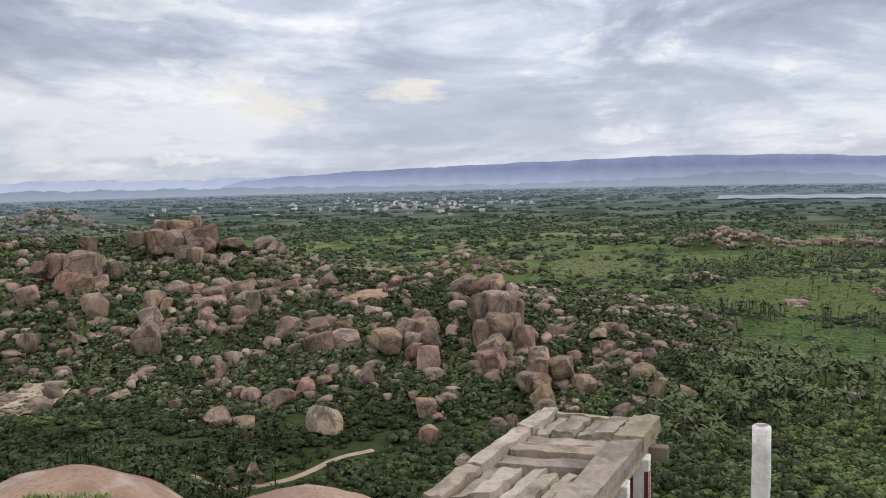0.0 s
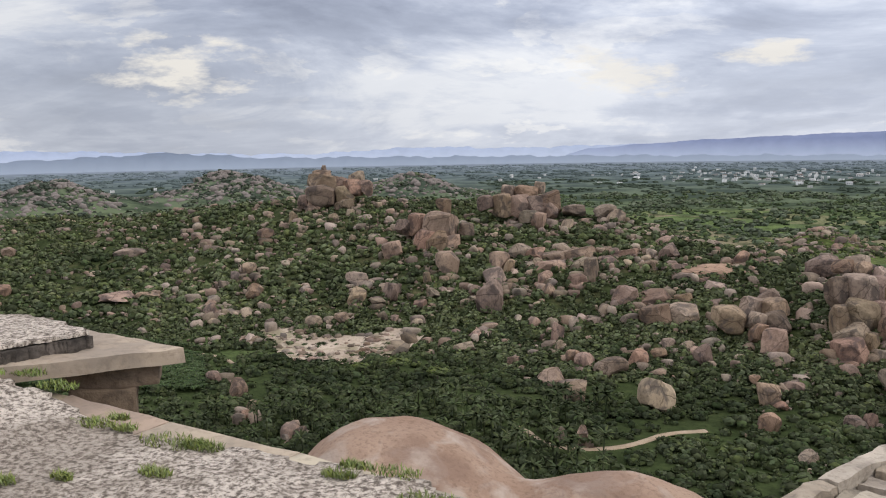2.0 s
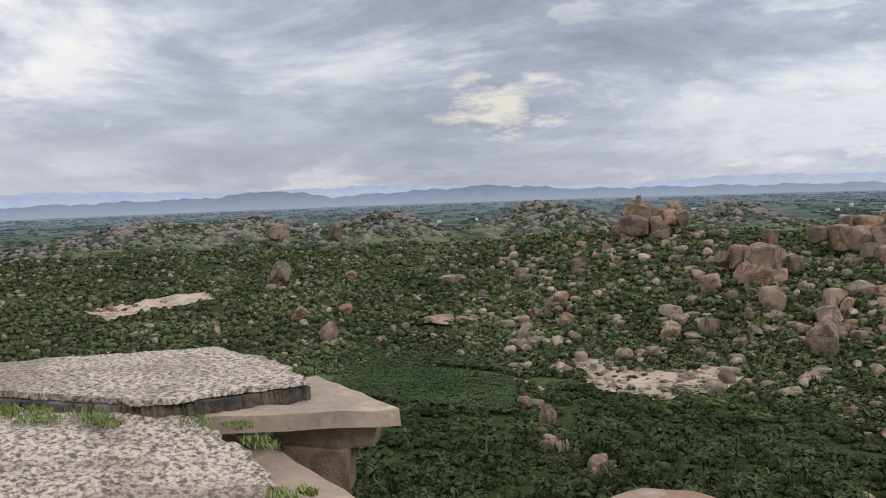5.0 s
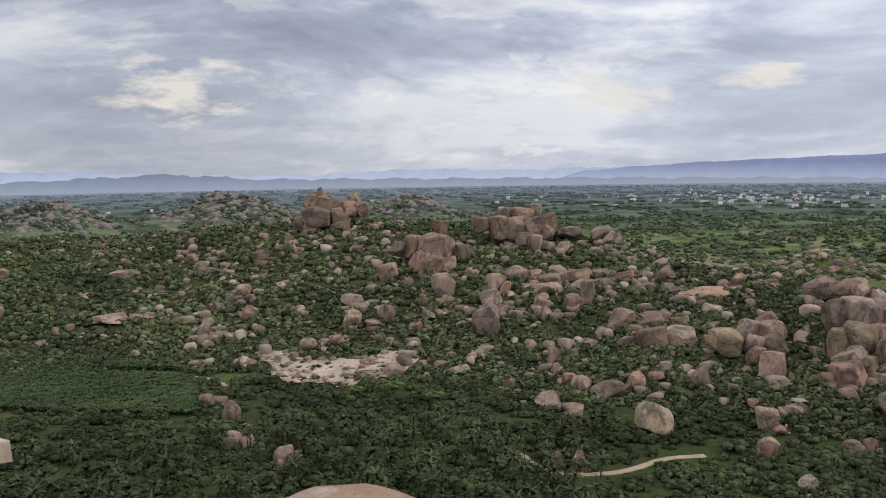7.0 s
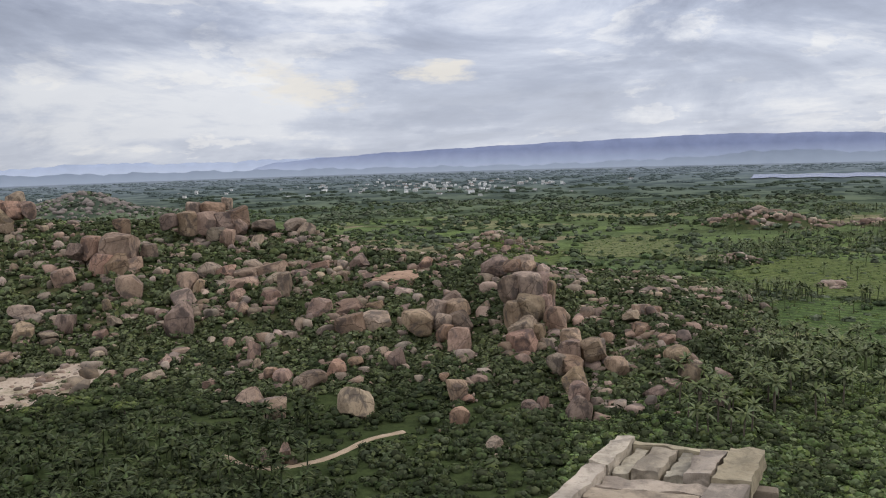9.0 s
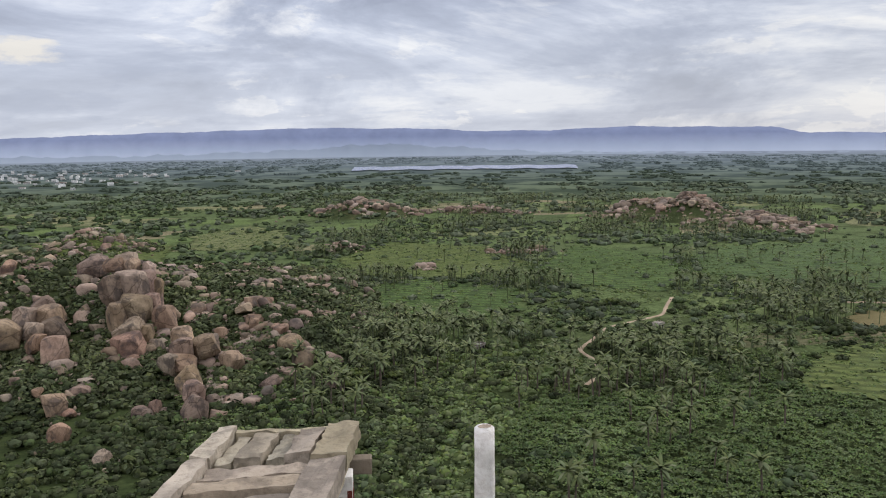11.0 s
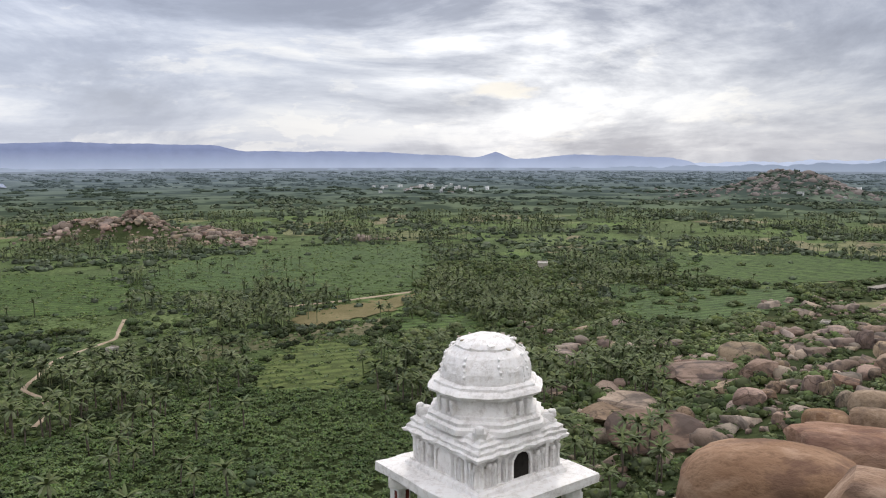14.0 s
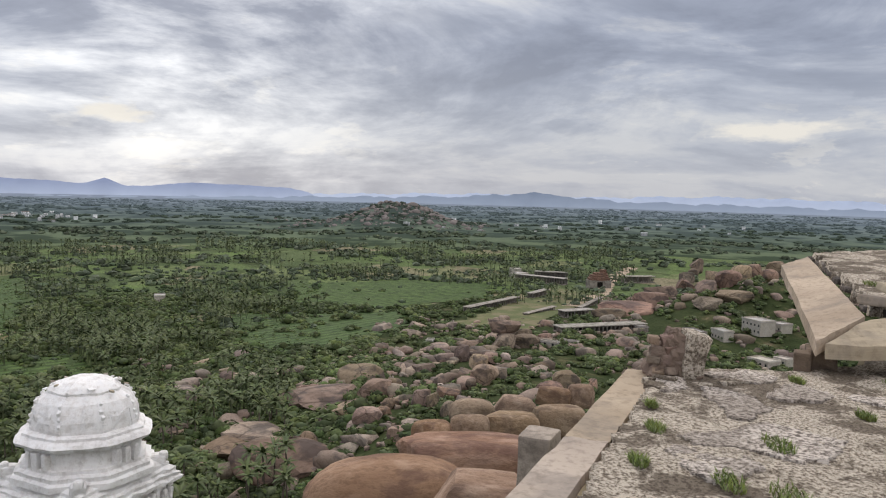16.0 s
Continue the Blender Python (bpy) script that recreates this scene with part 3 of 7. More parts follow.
drape("bare_slope", BARE_SLOPE, SAND, "pale bare rock slope below the far boulders", "rock")
drape("sheet_rock", SAND_OUTLINE, SAND, "pale bare sheet rock at the hill's foot", "rock", 0.7)

# ---- far hills and lake ----
RIDGE_AT = (-180, -17.5, -15, -13.6, -7, 0, 5, 10, 16, 25, 26.6, 33, 37, 47, 49, 57, 65, 66.2, 67.5, 72, 78, 79.5, 83, 180)
RIDGE_TOP = (-3, -3, -0.7, -0.3, 0.1, 0.35, 0.5, 0.6, 0.75, 0.6, 0.4, 0.4, 0.6, 0.4, 0, 0, -0.4, -0.05, -0.55, -0.2, -0.4, -0.75, -3, -3)
PALE_AT = (-180, -76, -70, -61, -50, -40, -33, -25, -18, -13.6, -10, 60, 79.5, 87, 95, 98, 108, 118, 180)
PALE_TOP = (0, 0.3, 0.35, -0.05, 0.1, -0.2, -0.4, 0, -0.2, -0.1, -0.1, -0.8, -0.75, -0.6, -0.45, -0.55, -0.3, -0.35, 0)


def range_of_hills(name, far, heads, tops, base, material, label, rough):
    a = np.linspace(-78, 122, 700)
    el = np.interp(a, heads, tops)
    el = el + rough * wave(a, a * 0, 1.1, far * 0.01) + 0.6 * rough * wave(a, a * 0 + 3, 0.35, far * 0.02)
    top = EYE_Z + far * np.tan(np.radians(el))
    rad = np.radians(a)
    rows = []
    for k, (out, share) in enumerate(((0, 0.0), (60, 0.45), (120, 0.8), (160, 1.0), (230, 0.9), (300, 0.0))):
        r = far + out + 18 * wave(a, a * 0 + k, 0.7, 2.0 + k)
        z = base + (np.maximum(top * (1 + out / far) - base, 2)) * share
        rows.append(np.column_stack([r * np.sin(rad), r * np.cos(rad), z]))
    verts = np.stack(rows, 0).reshape(-1, 3)
    n = len(a)
    i, j = np.meshgrid(np.arange(len(rows) - 1), np.arange(n - 1), indexing="ij")
    faces = np.stack([i * n + j, i * n + j + 1, (i + 1) * n + j + 1, (i + 1) * n + j], -1).reshape(-1, 4)
    tagged(new(name, mesh_from(name, verts, faces, material, True)), label, "hills", "", "structure")


def mist_painted(name, foot, top, height_of_mist, glow):
    """A range with pale mist painted over its foot, in colour and glow."""
    m = haze_material(name, top, glow)
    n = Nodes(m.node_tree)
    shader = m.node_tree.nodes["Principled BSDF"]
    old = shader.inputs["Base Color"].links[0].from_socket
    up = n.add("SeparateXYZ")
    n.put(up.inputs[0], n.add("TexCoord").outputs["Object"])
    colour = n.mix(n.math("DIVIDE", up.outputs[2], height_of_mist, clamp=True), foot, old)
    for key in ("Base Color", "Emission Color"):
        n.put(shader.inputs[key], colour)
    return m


# three depths of haze, each put into colour and glow
PALE_FAR = mist_painted("pale_far_hills", (0.30, 0.34, 0.42), (0.225, 0.265, 0.36), 90.0, 0.62)
BLUE_FAR = mist_painted("blue_far_hills", (0.26, 0.30, 0.385), (0.132, 0.158, 0.248), 95.0, 0.62)
BLUE_NEAR = mist_painted("grey_blue_low_hills", (0.19, 0.225, 0.285), (0.118, 0.145, 0.195), 75.0, 0.55)
range_of_hills("backdrop_pale_ridge", 4660, PALE_AT, PALE_TOP, -5, PALE_FAR, "far hills at the edge of sight, pale blue with painted haze", 0.10)
range_of_hills("backdrop_ridge", 4400, RIDGE_AT, RIDGE_TOP, -5, BLUE_FAR, "long flat-topped ridge far behind the plain, blue with painted haze", 0.05)
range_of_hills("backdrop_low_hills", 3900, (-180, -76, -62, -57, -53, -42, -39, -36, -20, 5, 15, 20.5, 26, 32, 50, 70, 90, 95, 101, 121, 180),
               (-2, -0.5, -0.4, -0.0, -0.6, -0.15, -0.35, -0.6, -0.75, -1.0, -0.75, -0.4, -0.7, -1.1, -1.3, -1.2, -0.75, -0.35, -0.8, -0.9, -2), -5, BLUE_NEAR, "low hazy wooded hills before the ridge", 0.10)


def build_lake():
    water = bpy.data.materials.new("lake_water")
    water.use_nodes = True
    n = Nodes(water.node_tree)
    shader = water.node_tree.nodes["Principled BSDF"]
    shader.inputs["Base Color"].default_value = (0.60, 0.63, 0.66, 1)
    shader.inputs["Roughness"].default_value = 0.06
    bump = n.add("Bump")
    bump.inputs["Strength"].default_value, bump.inputs["Distance"].default_value = 0.03, 0.1
    n.put(bump.inputs["Height"], n.noise(n.add("TexCoord").outputs["Object"], 0.4, 3))
    n.put(shader.inputs["Normal"], bump.outputs[0])
    bm = bmesh.new()
    rim = []
    for far, heads in ((2165, np.linspace(18.6, 34.4, 24)), (2430, np.linspace(34.2, 18.8, 24))):
        for h in heads:
            r = far + 30 * math.sin(h * 2.3) + 18 * math.sin(h * 5.1)
            rim.append(bm.verts.new((r * math.sin(radians(h)), r * math.cos(radians(h)), 3.0)))
    bm.faces.new(rim)
    thing("lake", bm, water, "pale still reservoir on the far plain", "lake", "", "structure")


build_lake()

# ---- boulders across the valley ----
# place of the foot, width and height
CRAG_ROCKS = (
    (-305.2, 491, 58.6, 19.4, 8.5),
    (-302.8, 482.2, 47.6, 20.6, 12.9),
    (-303.1, 478.9, 44, 12.9, 6),
    (-309.2, 495.4, 65.4, 12.1, 5),
    (-310.3, 498.6, 69.6, 3.9, 3.9),
    (-288.4, 487.4, 48.1, 11.1, 11.4),
    (-285.7, 484.4, 43, 11.4, 7.6),
    (-283.5, 494.1, 53.8, 11.6, 10),
    (-284.8, 500.7, 62, 9.3, 7.4),
    (-276, 496.5, 53.7, 7.3, 9.6),
    (-294.4, 493.8, 57.7, 10.5, 7.7),
    (-313.9, 476.7, 45.6, 7.6, 8.3),
)
SUMMIT_ROCKS = (
    (-168.8, 487.7, 52.6, 7.9, 7.8),
    (-159.3, 490.8, 52.5, 15, 7.4),
    (-151.6, 498.6, 55.7, 6.5, 6.4),
    (-140.8, 485.1, 45.3, 15, 12.9),
    (-166.8, 473.5, 43.8, 8.7, 11.8),
    (-156.4, 475.8, 43.1, 12.5, 12.1),
    (-147.3, 479.8, 43.5, 13.6, 10.7),
    (-149.2, 470.7, 38.8, 11.3, 7.5),
    (-141.6, 464.8, 34, 8.8, 11.4),
    (-139.1, 480.3, 42.2, 8.7, 8.3),
    (-125.6, 486.8, 43.2, 13.2, 5.5),
    (-123.5, 463.7, 30.1, 6.7, 11.6),
    (-130.4, 461, 29.9, 9.3, 7.3),
    (-108.5, 491.2, 42.4, 12.5, 5.9),
    (-99.6, 484.6, 36.9, 9.2, 9.5),
)
SHOULDER_ROCKS = (
    (-190.3, 429.9, 32.2, 19.2, 15.5),
    (-206.5, 432.2, 35.5, 8.6, 10.8),
    (-212.4, 429, 35.1, 8.9, 7.8),
    (-195.2, 418.3, 28.2, 10.2, 10.1),
    (-186, 417.5, 26.6, 11.7, 11.6),
    (-176.6, 435.5, 32.5, 9.1, 8.7),
    (-167.2, 386.8, 19.3, 11.4, 11.6),
    (-178.8, 422.3, 27.5, 10.5, 7.6),
    (-176.3, 468.2, 46.9, 9.3, 8.3),
    (-199.6, 457, 45.5, 8.6, 8.2),
    (-143.6, 398.1, 19.6, 8.6, 10.6),
    (-136.5, 394.8, 18.5, 5, 8.4),
    (-136.8, 376.1, 15.8, 10.1, 9.2),
    (-128.4, 345.5, 11.9, 11.1, 12.6),
    (-113.6, 379.9, 15, 6.4, 9.4),
    (-107.3, 365.2, 12.9, 6.1, 7.4),
    (-122.3, 401.2, 18.6, 5, 8.7),
    (-207.4, 401.9, 24.9, 10, 8),
)
SLOPE_ROCKS = (
    (-302, 415, 30.2, 9.3, 7.1),
    (-300, 442, 37.1, 6.7, 8.9),
    (-275, 451, 38.0, 6.6, 5.9),
    (-252, 334, 9.7, 8.2, 8.2),
    (-196, 340, 9.9, 12.7, 8.3),
    (-209, 365, 14.1, 12.4, 7.7),
    (-181, 351, 11.1, 11.1, 8.9),
    (-171, 369, 15.5, 5.1, 7.4),
    (-161, 354, 12.2, 6.6, 5.5),
    (-162, 341, 9.0, 6.4, 5.3),
    (-185, 342, 9.6, 9.3, 3.8),
    (-203, 313, 4.7, 7.9, 4.7),
    (-190, 317, 5.6, 7.3, 5.2),
    (-167, 324, 5.8, 4.1, 4.1),
    (-276, 363, 17.2, 8.3, 7.0),
    (-260, 311, 5.9, 7.4, 6.3),
    (-133, 317, 4.2, 5.8, 2.9),
    (-124, 315, 4.2, 5.8, 3.4),
)
FOOT_ROCKS = (
    (-98, 289, 1.2, 5.7, 4.4),
    (-123, 300, 1.7, 8.8, 4.2),
    (-89, 316, 4.4, 5.6, 9.8),
    (-86, 309, 3.6, 3.2, 4.6),
    (-79, 275, 0.2, 9.4, 5.3),
    (-66, 257, 0.0, 7.3, 8.1),
    (-60, 288, 1.3, 10.5, 7.2),
    (-72, 295, 2.1, 8.3, 5.6),
    (-77, 297, 2.1, 4.8, 5.7),
    (-53, 299, 2.8, 7.4, 6.9),
    (-47, 308, 4.4, 6.7, 4.0),
    (-45, 315, 5.8, 5.4, 5.4),
    (-38, 317, 6.2, 6.8, 3.6),
    (-30, 304, 3.7, 6.1, 8.7),
    (-40, 260, -0.3, 11.8, 11.0),
    (-60, 220, 0.3, 3.0, 4.7),
    (-54, 220, 0.2, 4.0, 6.0),
    (-6, 248, -0.1, 6.1, 7.2),
)
DARK_STACK = (
    (-23.6, 331.8, 12.3, 12.3, 9),
    (-16.5, 341.8, 14.7, 7.9, 8.5),
    (-8.5, 345.2, 14.9, 11.9, 7.9),
    (-14.1, 332.2, 11.3, 7, 8.1),
    (-6.7, 334.6, 11.2, 8.6, 8.5),
    (-12.5, 325.9, 9.2, 6, 7),
    (-6.3, 317.6, 6.2, 9.2, 10),
    (-10.3, 355.9, 19, 8.1, 5.7),
    (9.7, 391.8, 26.8, 12.4, 7.7),
)
SLAB_ROCKS = (
    (-136.5, 413.4, 26.7, 10.9, 6),
    (-127.4, 413.1, 25.7, 8.7, 5.4),
    (-116.7, 410.2, 24, 11.3, 5.3),
    (-115.4, 396.4, 20.8, 15.9, 5.7),
    (-105.4, 417, 24.6, 15.9, 6.5),
    (-100.8, 402.7, 20.9, 15.6, 6.9),
    (-93.2, 425.7, 25.6, 12.1, 5.4),
    (-86.6, 405.7, 20.4, 10.1, 8.6),
    (-91.5, 388.4, 17.2, 6.7, 12.7),
    (-96.1, 377.5, 15.5, 9.5, 8.1),
    (-85.7, 390.2, 17.1, 7.8, 5.5),
    (-116.8, 422.9, 27.2, 10.4, 5.2),
    (-80.4, 421.9, 23.5, 13.4, 7.1),
    (-72.7, 413.3, 20.8, 9.9, 6.3),
)
LEDGE_ROCKS = (
    (-39.6, 404.7, 19.3, 31.1, 7.5),
    (-43, 397.5, 18.1, 19.2, 5.4),
    (-55.3, 405.8, 20.9, 12.4, 5.9),
    (-65.6, 404.1, 21.3, 8.2, 6.7),
    (-27.9, 417.7, 21.1, 14.2, 5.6),
    (-33.7, 379.1, 14.1, 10.9, 8.5),
    (-53.3, 340.9, 10.1, 12.7, 8.1),
    (-58.9, 366.5, 13.8, 16.7, 5.6),
    (-45.9, 367.6, 13.1, 9.2, 5.6),
    (-42.9, 345.8, 10.1, 13, 8.1),
    (-69.8, 359.9, 13.5, 8.9, 8.1),
    (-17.3, 422.6, 21.3, 18.5, 6.8),
)
LOW_ROCKS = (
    (-7, 274, 0.1, 6.7, 9.1),
    (-0, 286, 2.1, 7.4, 4.1),
    (-4, 283, 1.2, 4.1, 3.7),
    (-12, 291, 2.1, 4.2, 3.8),
    (-3, 273, 0.1, 4.7, 2.8),
    (17, 261, 0.2, 5.7, 4.2),
    (21, 262, 0.2, 4.6, 5.3),
    (4, 229, -0.1, 6.1, 3.7),
    (-5, 305, 4.9, 4.4, 3.9),
    (-25, 419, 26.4, 8.8, 5.9),
    (-59, 418, 27.1, 10.0, 7.7),
)
TOWER_ROCKS = (
    (16.5, 354.9, 33.6, 7.2, 4.6),
    (22.1, 359.4, 35.4, 8.4, 4.6),
    (22.7, 354.7, 31.9, 6.5, 6),
    (29.5, 353.6, 29.5, 5.7, 6.6),
    (15, 339.3, 23.2, 7.1, 10.6),
    (21.9, 341.5, 23.1, 9.6, 11.3),
    (20.8, 331, 16.6, 12.4, 9.9),
    (15, 327.6, 15.7, 6.3, 9.4),
    (19.3, 322.6, 11.9, 12.3, 7.6),
    (18.1, 313.2, 6.8, 10.9, 8.6),
    (18.7, 309.6, 4, 9.4, 5.3),
    (28.7, 343.7, 23, 7.4, 10.6),
    (31.3, 340.8, 20.5, 4.4, 10.3),
    (29.4, 337, 18.5, 7, 7.4),
    (31.8, 326.6, 11.7, 8.7, 10.5),
    (24.8, 319.6, 9.1, 4.8, 7.9),
    (26.7, 311.6, -0.6, 3.7, 13),
)
TOWER_FOOT = (
    (27.9, 284, 7.3, 6.3, 6.3),
    (35.3, 303.2, 12.5, 7.4, 6),
    (34.3, 292.8, 9.2, 7.8, 7.5),
    (33.5, 285.1, 7.1, 8.1, 5.5),
    (33.2, 275, 4.4, 7, 6.7),
    (33, 265, 2.2, 6.5, 6.8),
    (32.2, 252.1, -0.1, 7.5, 7.8),
    (42.1, 296, 9.3, 9.1, 6.8),
)
SPINE_ROCKS = (
    (44, 302, 5.8, 8.8, 8.8),
    (50, 288, 3.4, 8.4, 8.4),
    (51, 313, 10.2, 5.4, 4.5),
    (73, 292, 6.2, 8.6, 7.8),
    (74, 282, 2.3, 8.0, 7.6),
    (78, 289, 4.7, 5.6, 4.7),
    (68, 279, 1.9, 6.2, 3.7),
    (79, 263, 0.4, 6.0, 6.0),
    (60, 272, 0.9, 6.9, 4.0),
    (63, 313, 13.3, 7.7, 5.0),
    (63, 326, 16.2, 7.1, 4.2),
    (68, 332, 17.2, 8.1, 4.8),
    (73, 332, 17.1, 6.2, 3.8),
    (52, 339, 16.1, 6.3, 3.9),
    (71, 304, 11.7, 6.2, 4.0),
    (72, 297, 8.2, 4.8, 3.5),
    (52, 373, 17.3, 6.4, 3.7),
    (33, 275, 0.6, 5.2, 4.0),
)
LEFT_ROCKS = (
    (-472, 308, 20.6, 13.4, 17.3),
    (-879, 663, 18.5, 19.9, 22.9),
    (-395, 271, 9.9, 11.4, 8.1),
    (-345, 253, 5.8, 12.1, 10.8),
    (-381, 293, 11.8, 8.8, 6.1),
    (-938, 610, 21.4, 26.4, 20.2),
    (-323, 314, 9.6, 19.0, 3.8),
    (-309, 322, 9.5, 13.8, 3.1),
    (-254, 338, 10.4, 7.1, 7.1),
    (-264, 317, 6.9, 6.4, 5.2),
    (-446, 349, 23.0, 10.3, 5.5),
    (-373, 375, 22.1, 18.4, 5.2),
    (-176, 222, 0.0, 7.4, 7.0),
    (-196, 234, 0.1, 5.3, 4.4),
    (-161, 210, 0.0, 3.8, 4.6),
    (-159, 204, -0.1, 4.9, 3.4),
    (-134, 197, 0.0, 4.2, 3.5),
)


ROCK_MESHES = [mesh_from("boulder", *rock_shape(3, 20 + k, 8 + k % 4, 0.010 + 0.008 * (k % 3), 2.5 + 0.4 * (k % 4), (0.52, 0.84)), GRANITE, True, 24) for k in range(14)]
BLOCK_MESHES = [mesh_from("boulder", *rock_shape(4, 180 + k, 7 + k % 4, 0.014, (3.2, 7.0, 4.4, 9.0)[k % 4], (0.56, 0.88)), GRANITE, True, 22) for k in range(16)]
rock_count = 0
ROCK_SPOTS = []


def boulder(x, y, z, wide, tall, label, group, turn=None, deep=None, lean=0.0, sink=0.12, blocky=False):
    """A single boulder with its foot sunk a little into the ground."""
    global rock_count
    rock_count += 1
    ob = new("boulder", BLOCK_MESHES[(rock_count * 5) % 16] if blocky else ROCK_MESHES[(rock_count * 5) % 14])
    turn = random.uniform(0, 360) if turn is None else turn
    ob.matrix_world = pose(x, y, z + tall * (0.5 - sink), 0, lean, turn) @ Matrix.Diagonal((wide, deep or wide * random.uniform(0.75, 1.0), tall * (1 + sink), 1))
    return tagged(ob, label, "boulder", group)


for group, rows, label in (
    ("rocks of the crag on the crest", CRAG_ROCKS, "brown granite boulder of a stacked crag on the crest"),
    ("rocks on the summit", SUMMIT_ROCKS, "reddish granite boulder stacked on the rounded summit"),
    ("rocks on the shoulder", SHOULDER_ROCKS, "dark-streaked granite boulder standing among green scrub"),
    ("rocks on the slope", SLOPE_ROCKS, "grey-pink granite boulder lying on the scrubby slope"),
    ("rocks at the hill's foot", FOOT_ROCKS, "pale granite boulder standing in scrub at the hill's foot"),
    ("rocks of the dark stack", DARK_STACK, "dark weathered granite block of a tumbled stack"),
    ("rocks of the slab field", SLAB_ROCKS, "pale jointed granite slab of the broken slab field"),
    ("rocks of the ledge", LEDGE_ROCKS, "broad flat granite block of a ledge above the scrub"),
    ("rocks of the tower's foot", TOWER_FOOT, "split pink granite block stepping down below the tower"),
    ("rocks low on the hill", LOW_ROCKS, "rounded pink granite boulder in low bushes"),
    ("rocks of the tower", TOWER_ROCKS, "jointed granite block of a tall rock tower"),
    ("rocks of the spine", SPINE_ROCKS, "pale pink granite boulder on the falling rock spine"),
    ("rocks on the far slope", LEFT_ROCKS, "weathered granite boulder on the wide green slope"),
):
    for x, y, z, wide, tall in rows:
        stacked = rows in (CRAG_ROCKS, SUMMIT_ROCKS, SHOULDER_ROCKS, DARK_STACK, SLAB_ROCKS, LEDGE_ROCKS, TOWER_ROCKS, TOWER_FOOT)
        toward = math.degrees(math.atan2(-x, y))
        lean = random.uniform(-13, 13) if stacked else random.uniform(-15, 15)
        if wide > 2.6 * tall and not stacked:
            z, tall, lean = z - 0.5 * tall, tall * 1.5, lean * 0.3
        boulder(x, y, z, wide * (1.1 if stacked else 1.05), tall * (1.08 if stacked else 1.03), label, group, turn=toward + random.uniform(-38, 38) if stacked else None, deep=max(wide, tall) * random.uniform(0.9, 1.2) if stacked else None, lean=lean, blocky=stacked)
        ROCK_SPOTS.append((x, y, wide))


# ---- plants ----


def clump_shape(seed, leaves_count=38, size=0.33, core=0.72):
    """A bush: a lumpy dark core in a ragged shell of leaf sprays."""
    gen = np.random.default_rng(seed)
    v, f = BALLS[1]
    v = v * (core * gen.uniform(0.8, 1.15, (len(v), 1)))
    d = gen.normal(size=(leaves_count, 3))
    d[:, 2] = np.abs(d[:, 2]) * 0.9 - 0.25
    d /= np.linalg.norm(d, axis=1)[:, None]
    lobes = gen.normal(size=(6, 3))
    lobes /= np.linalg.norm(lobes, axis=1)[:, None]
    reach = 0.75 + 0.3 * np.max(d @ lobes.T, axis=1)
    c = d * reach[:, None]
    a = gen.normal(size=(leaves_count, 3))
    a = np.cross(d, a)
    a /= np.linalg.norm(a, axis=1)[:, None]
    b = np.cross(d, a) * 0.75 + d * gen.uniform(-0.5, 0.5, (leaves_count, 1))
    s = size * gen.uniform(0.6, 1.3, (leaves_count, 1))
    quad = np.stack([c - a * s, c - b * s, c + a * s, c + b * s * 0.9], 1).reshape(-1, 3)
    q = np.arange(leaves_count)[:, None] * 4 + len(v)
    faces = np.concatenate([f, q + [0, 1, 2], q + [0, 2, 3]])
    out = np.concatenate([v, quad])
    out[:, 2] = out[:, 2] * 0.8 + 0.45
    return out, faces


def palm_shape(seed, fronds=20, segs=3, trunk=True):
    """A coconut palm one unit high: a leaning thin trunk and a crown of drooping fronds."""
    gen = np.random.default_rng(seed)
    verts, faces = [], []
    lean = gen.uniform(-0.06, 0.06, 2)
    if trunk:
        for k in range(4):
            t = k / 3
            r = 0.022 * (1.25 - 0.5 * t)
            for j in range(5):
                ang = j * 2 * math.pi / 5
                verts.append((lean[0] * t * t + r * math.cos(ang), lean[1] * t * t + r * math.sin(ang), 0.74 * t))
        for k in range(3):
            for j in range(5):
                p, q = k * 5 + j, k * 5 + (j + 1) % 5
                faces += [(p, q, q + 5), (p, q + 5, p + 5)]
    top = Vector((lean[0], lean[1], 0.74))
    for k in range(fronds):
        ang = k * 2.399 + gen.uniform(-0.3, 0.3)
        rise = gen.uniform(-0.35, 1.15)
        long = gen.uniform(0.27, 0.36)
        out = Vector((math.cos(ang), math.sin(ang), 0))
        side = Vector((-math.sin(ang), math.cos(ang), 0))
        base = len(verts)
        place, tip = top.copy(), rise
        for s in range(segs + 1):
            t = s / segs
            wide = 0.036 * math.sin(math.pi * min(1, 0.12 + 0.88 * t)) ** 0.6 + 0.004
            drop = Vector((0, 0, -0.6 * wide))
            for p in (place - side * wide + drop, place, place + side * wide + drop):
                verts.append(tuple(p))
            place = place + (out * math.cos(tip) + Vector((0, 0, math.sin(tip)))) * (long / segs)
            tip -= 0.42
        for s in range(segs):
            p = base + 3 * s
            for q in (0, 1):
                faces += [(p + q, p + q + 1, p + q + 4), (p + q, p + q + 4, p + q + 3)]
    return np.array(verts), np.array(faces)


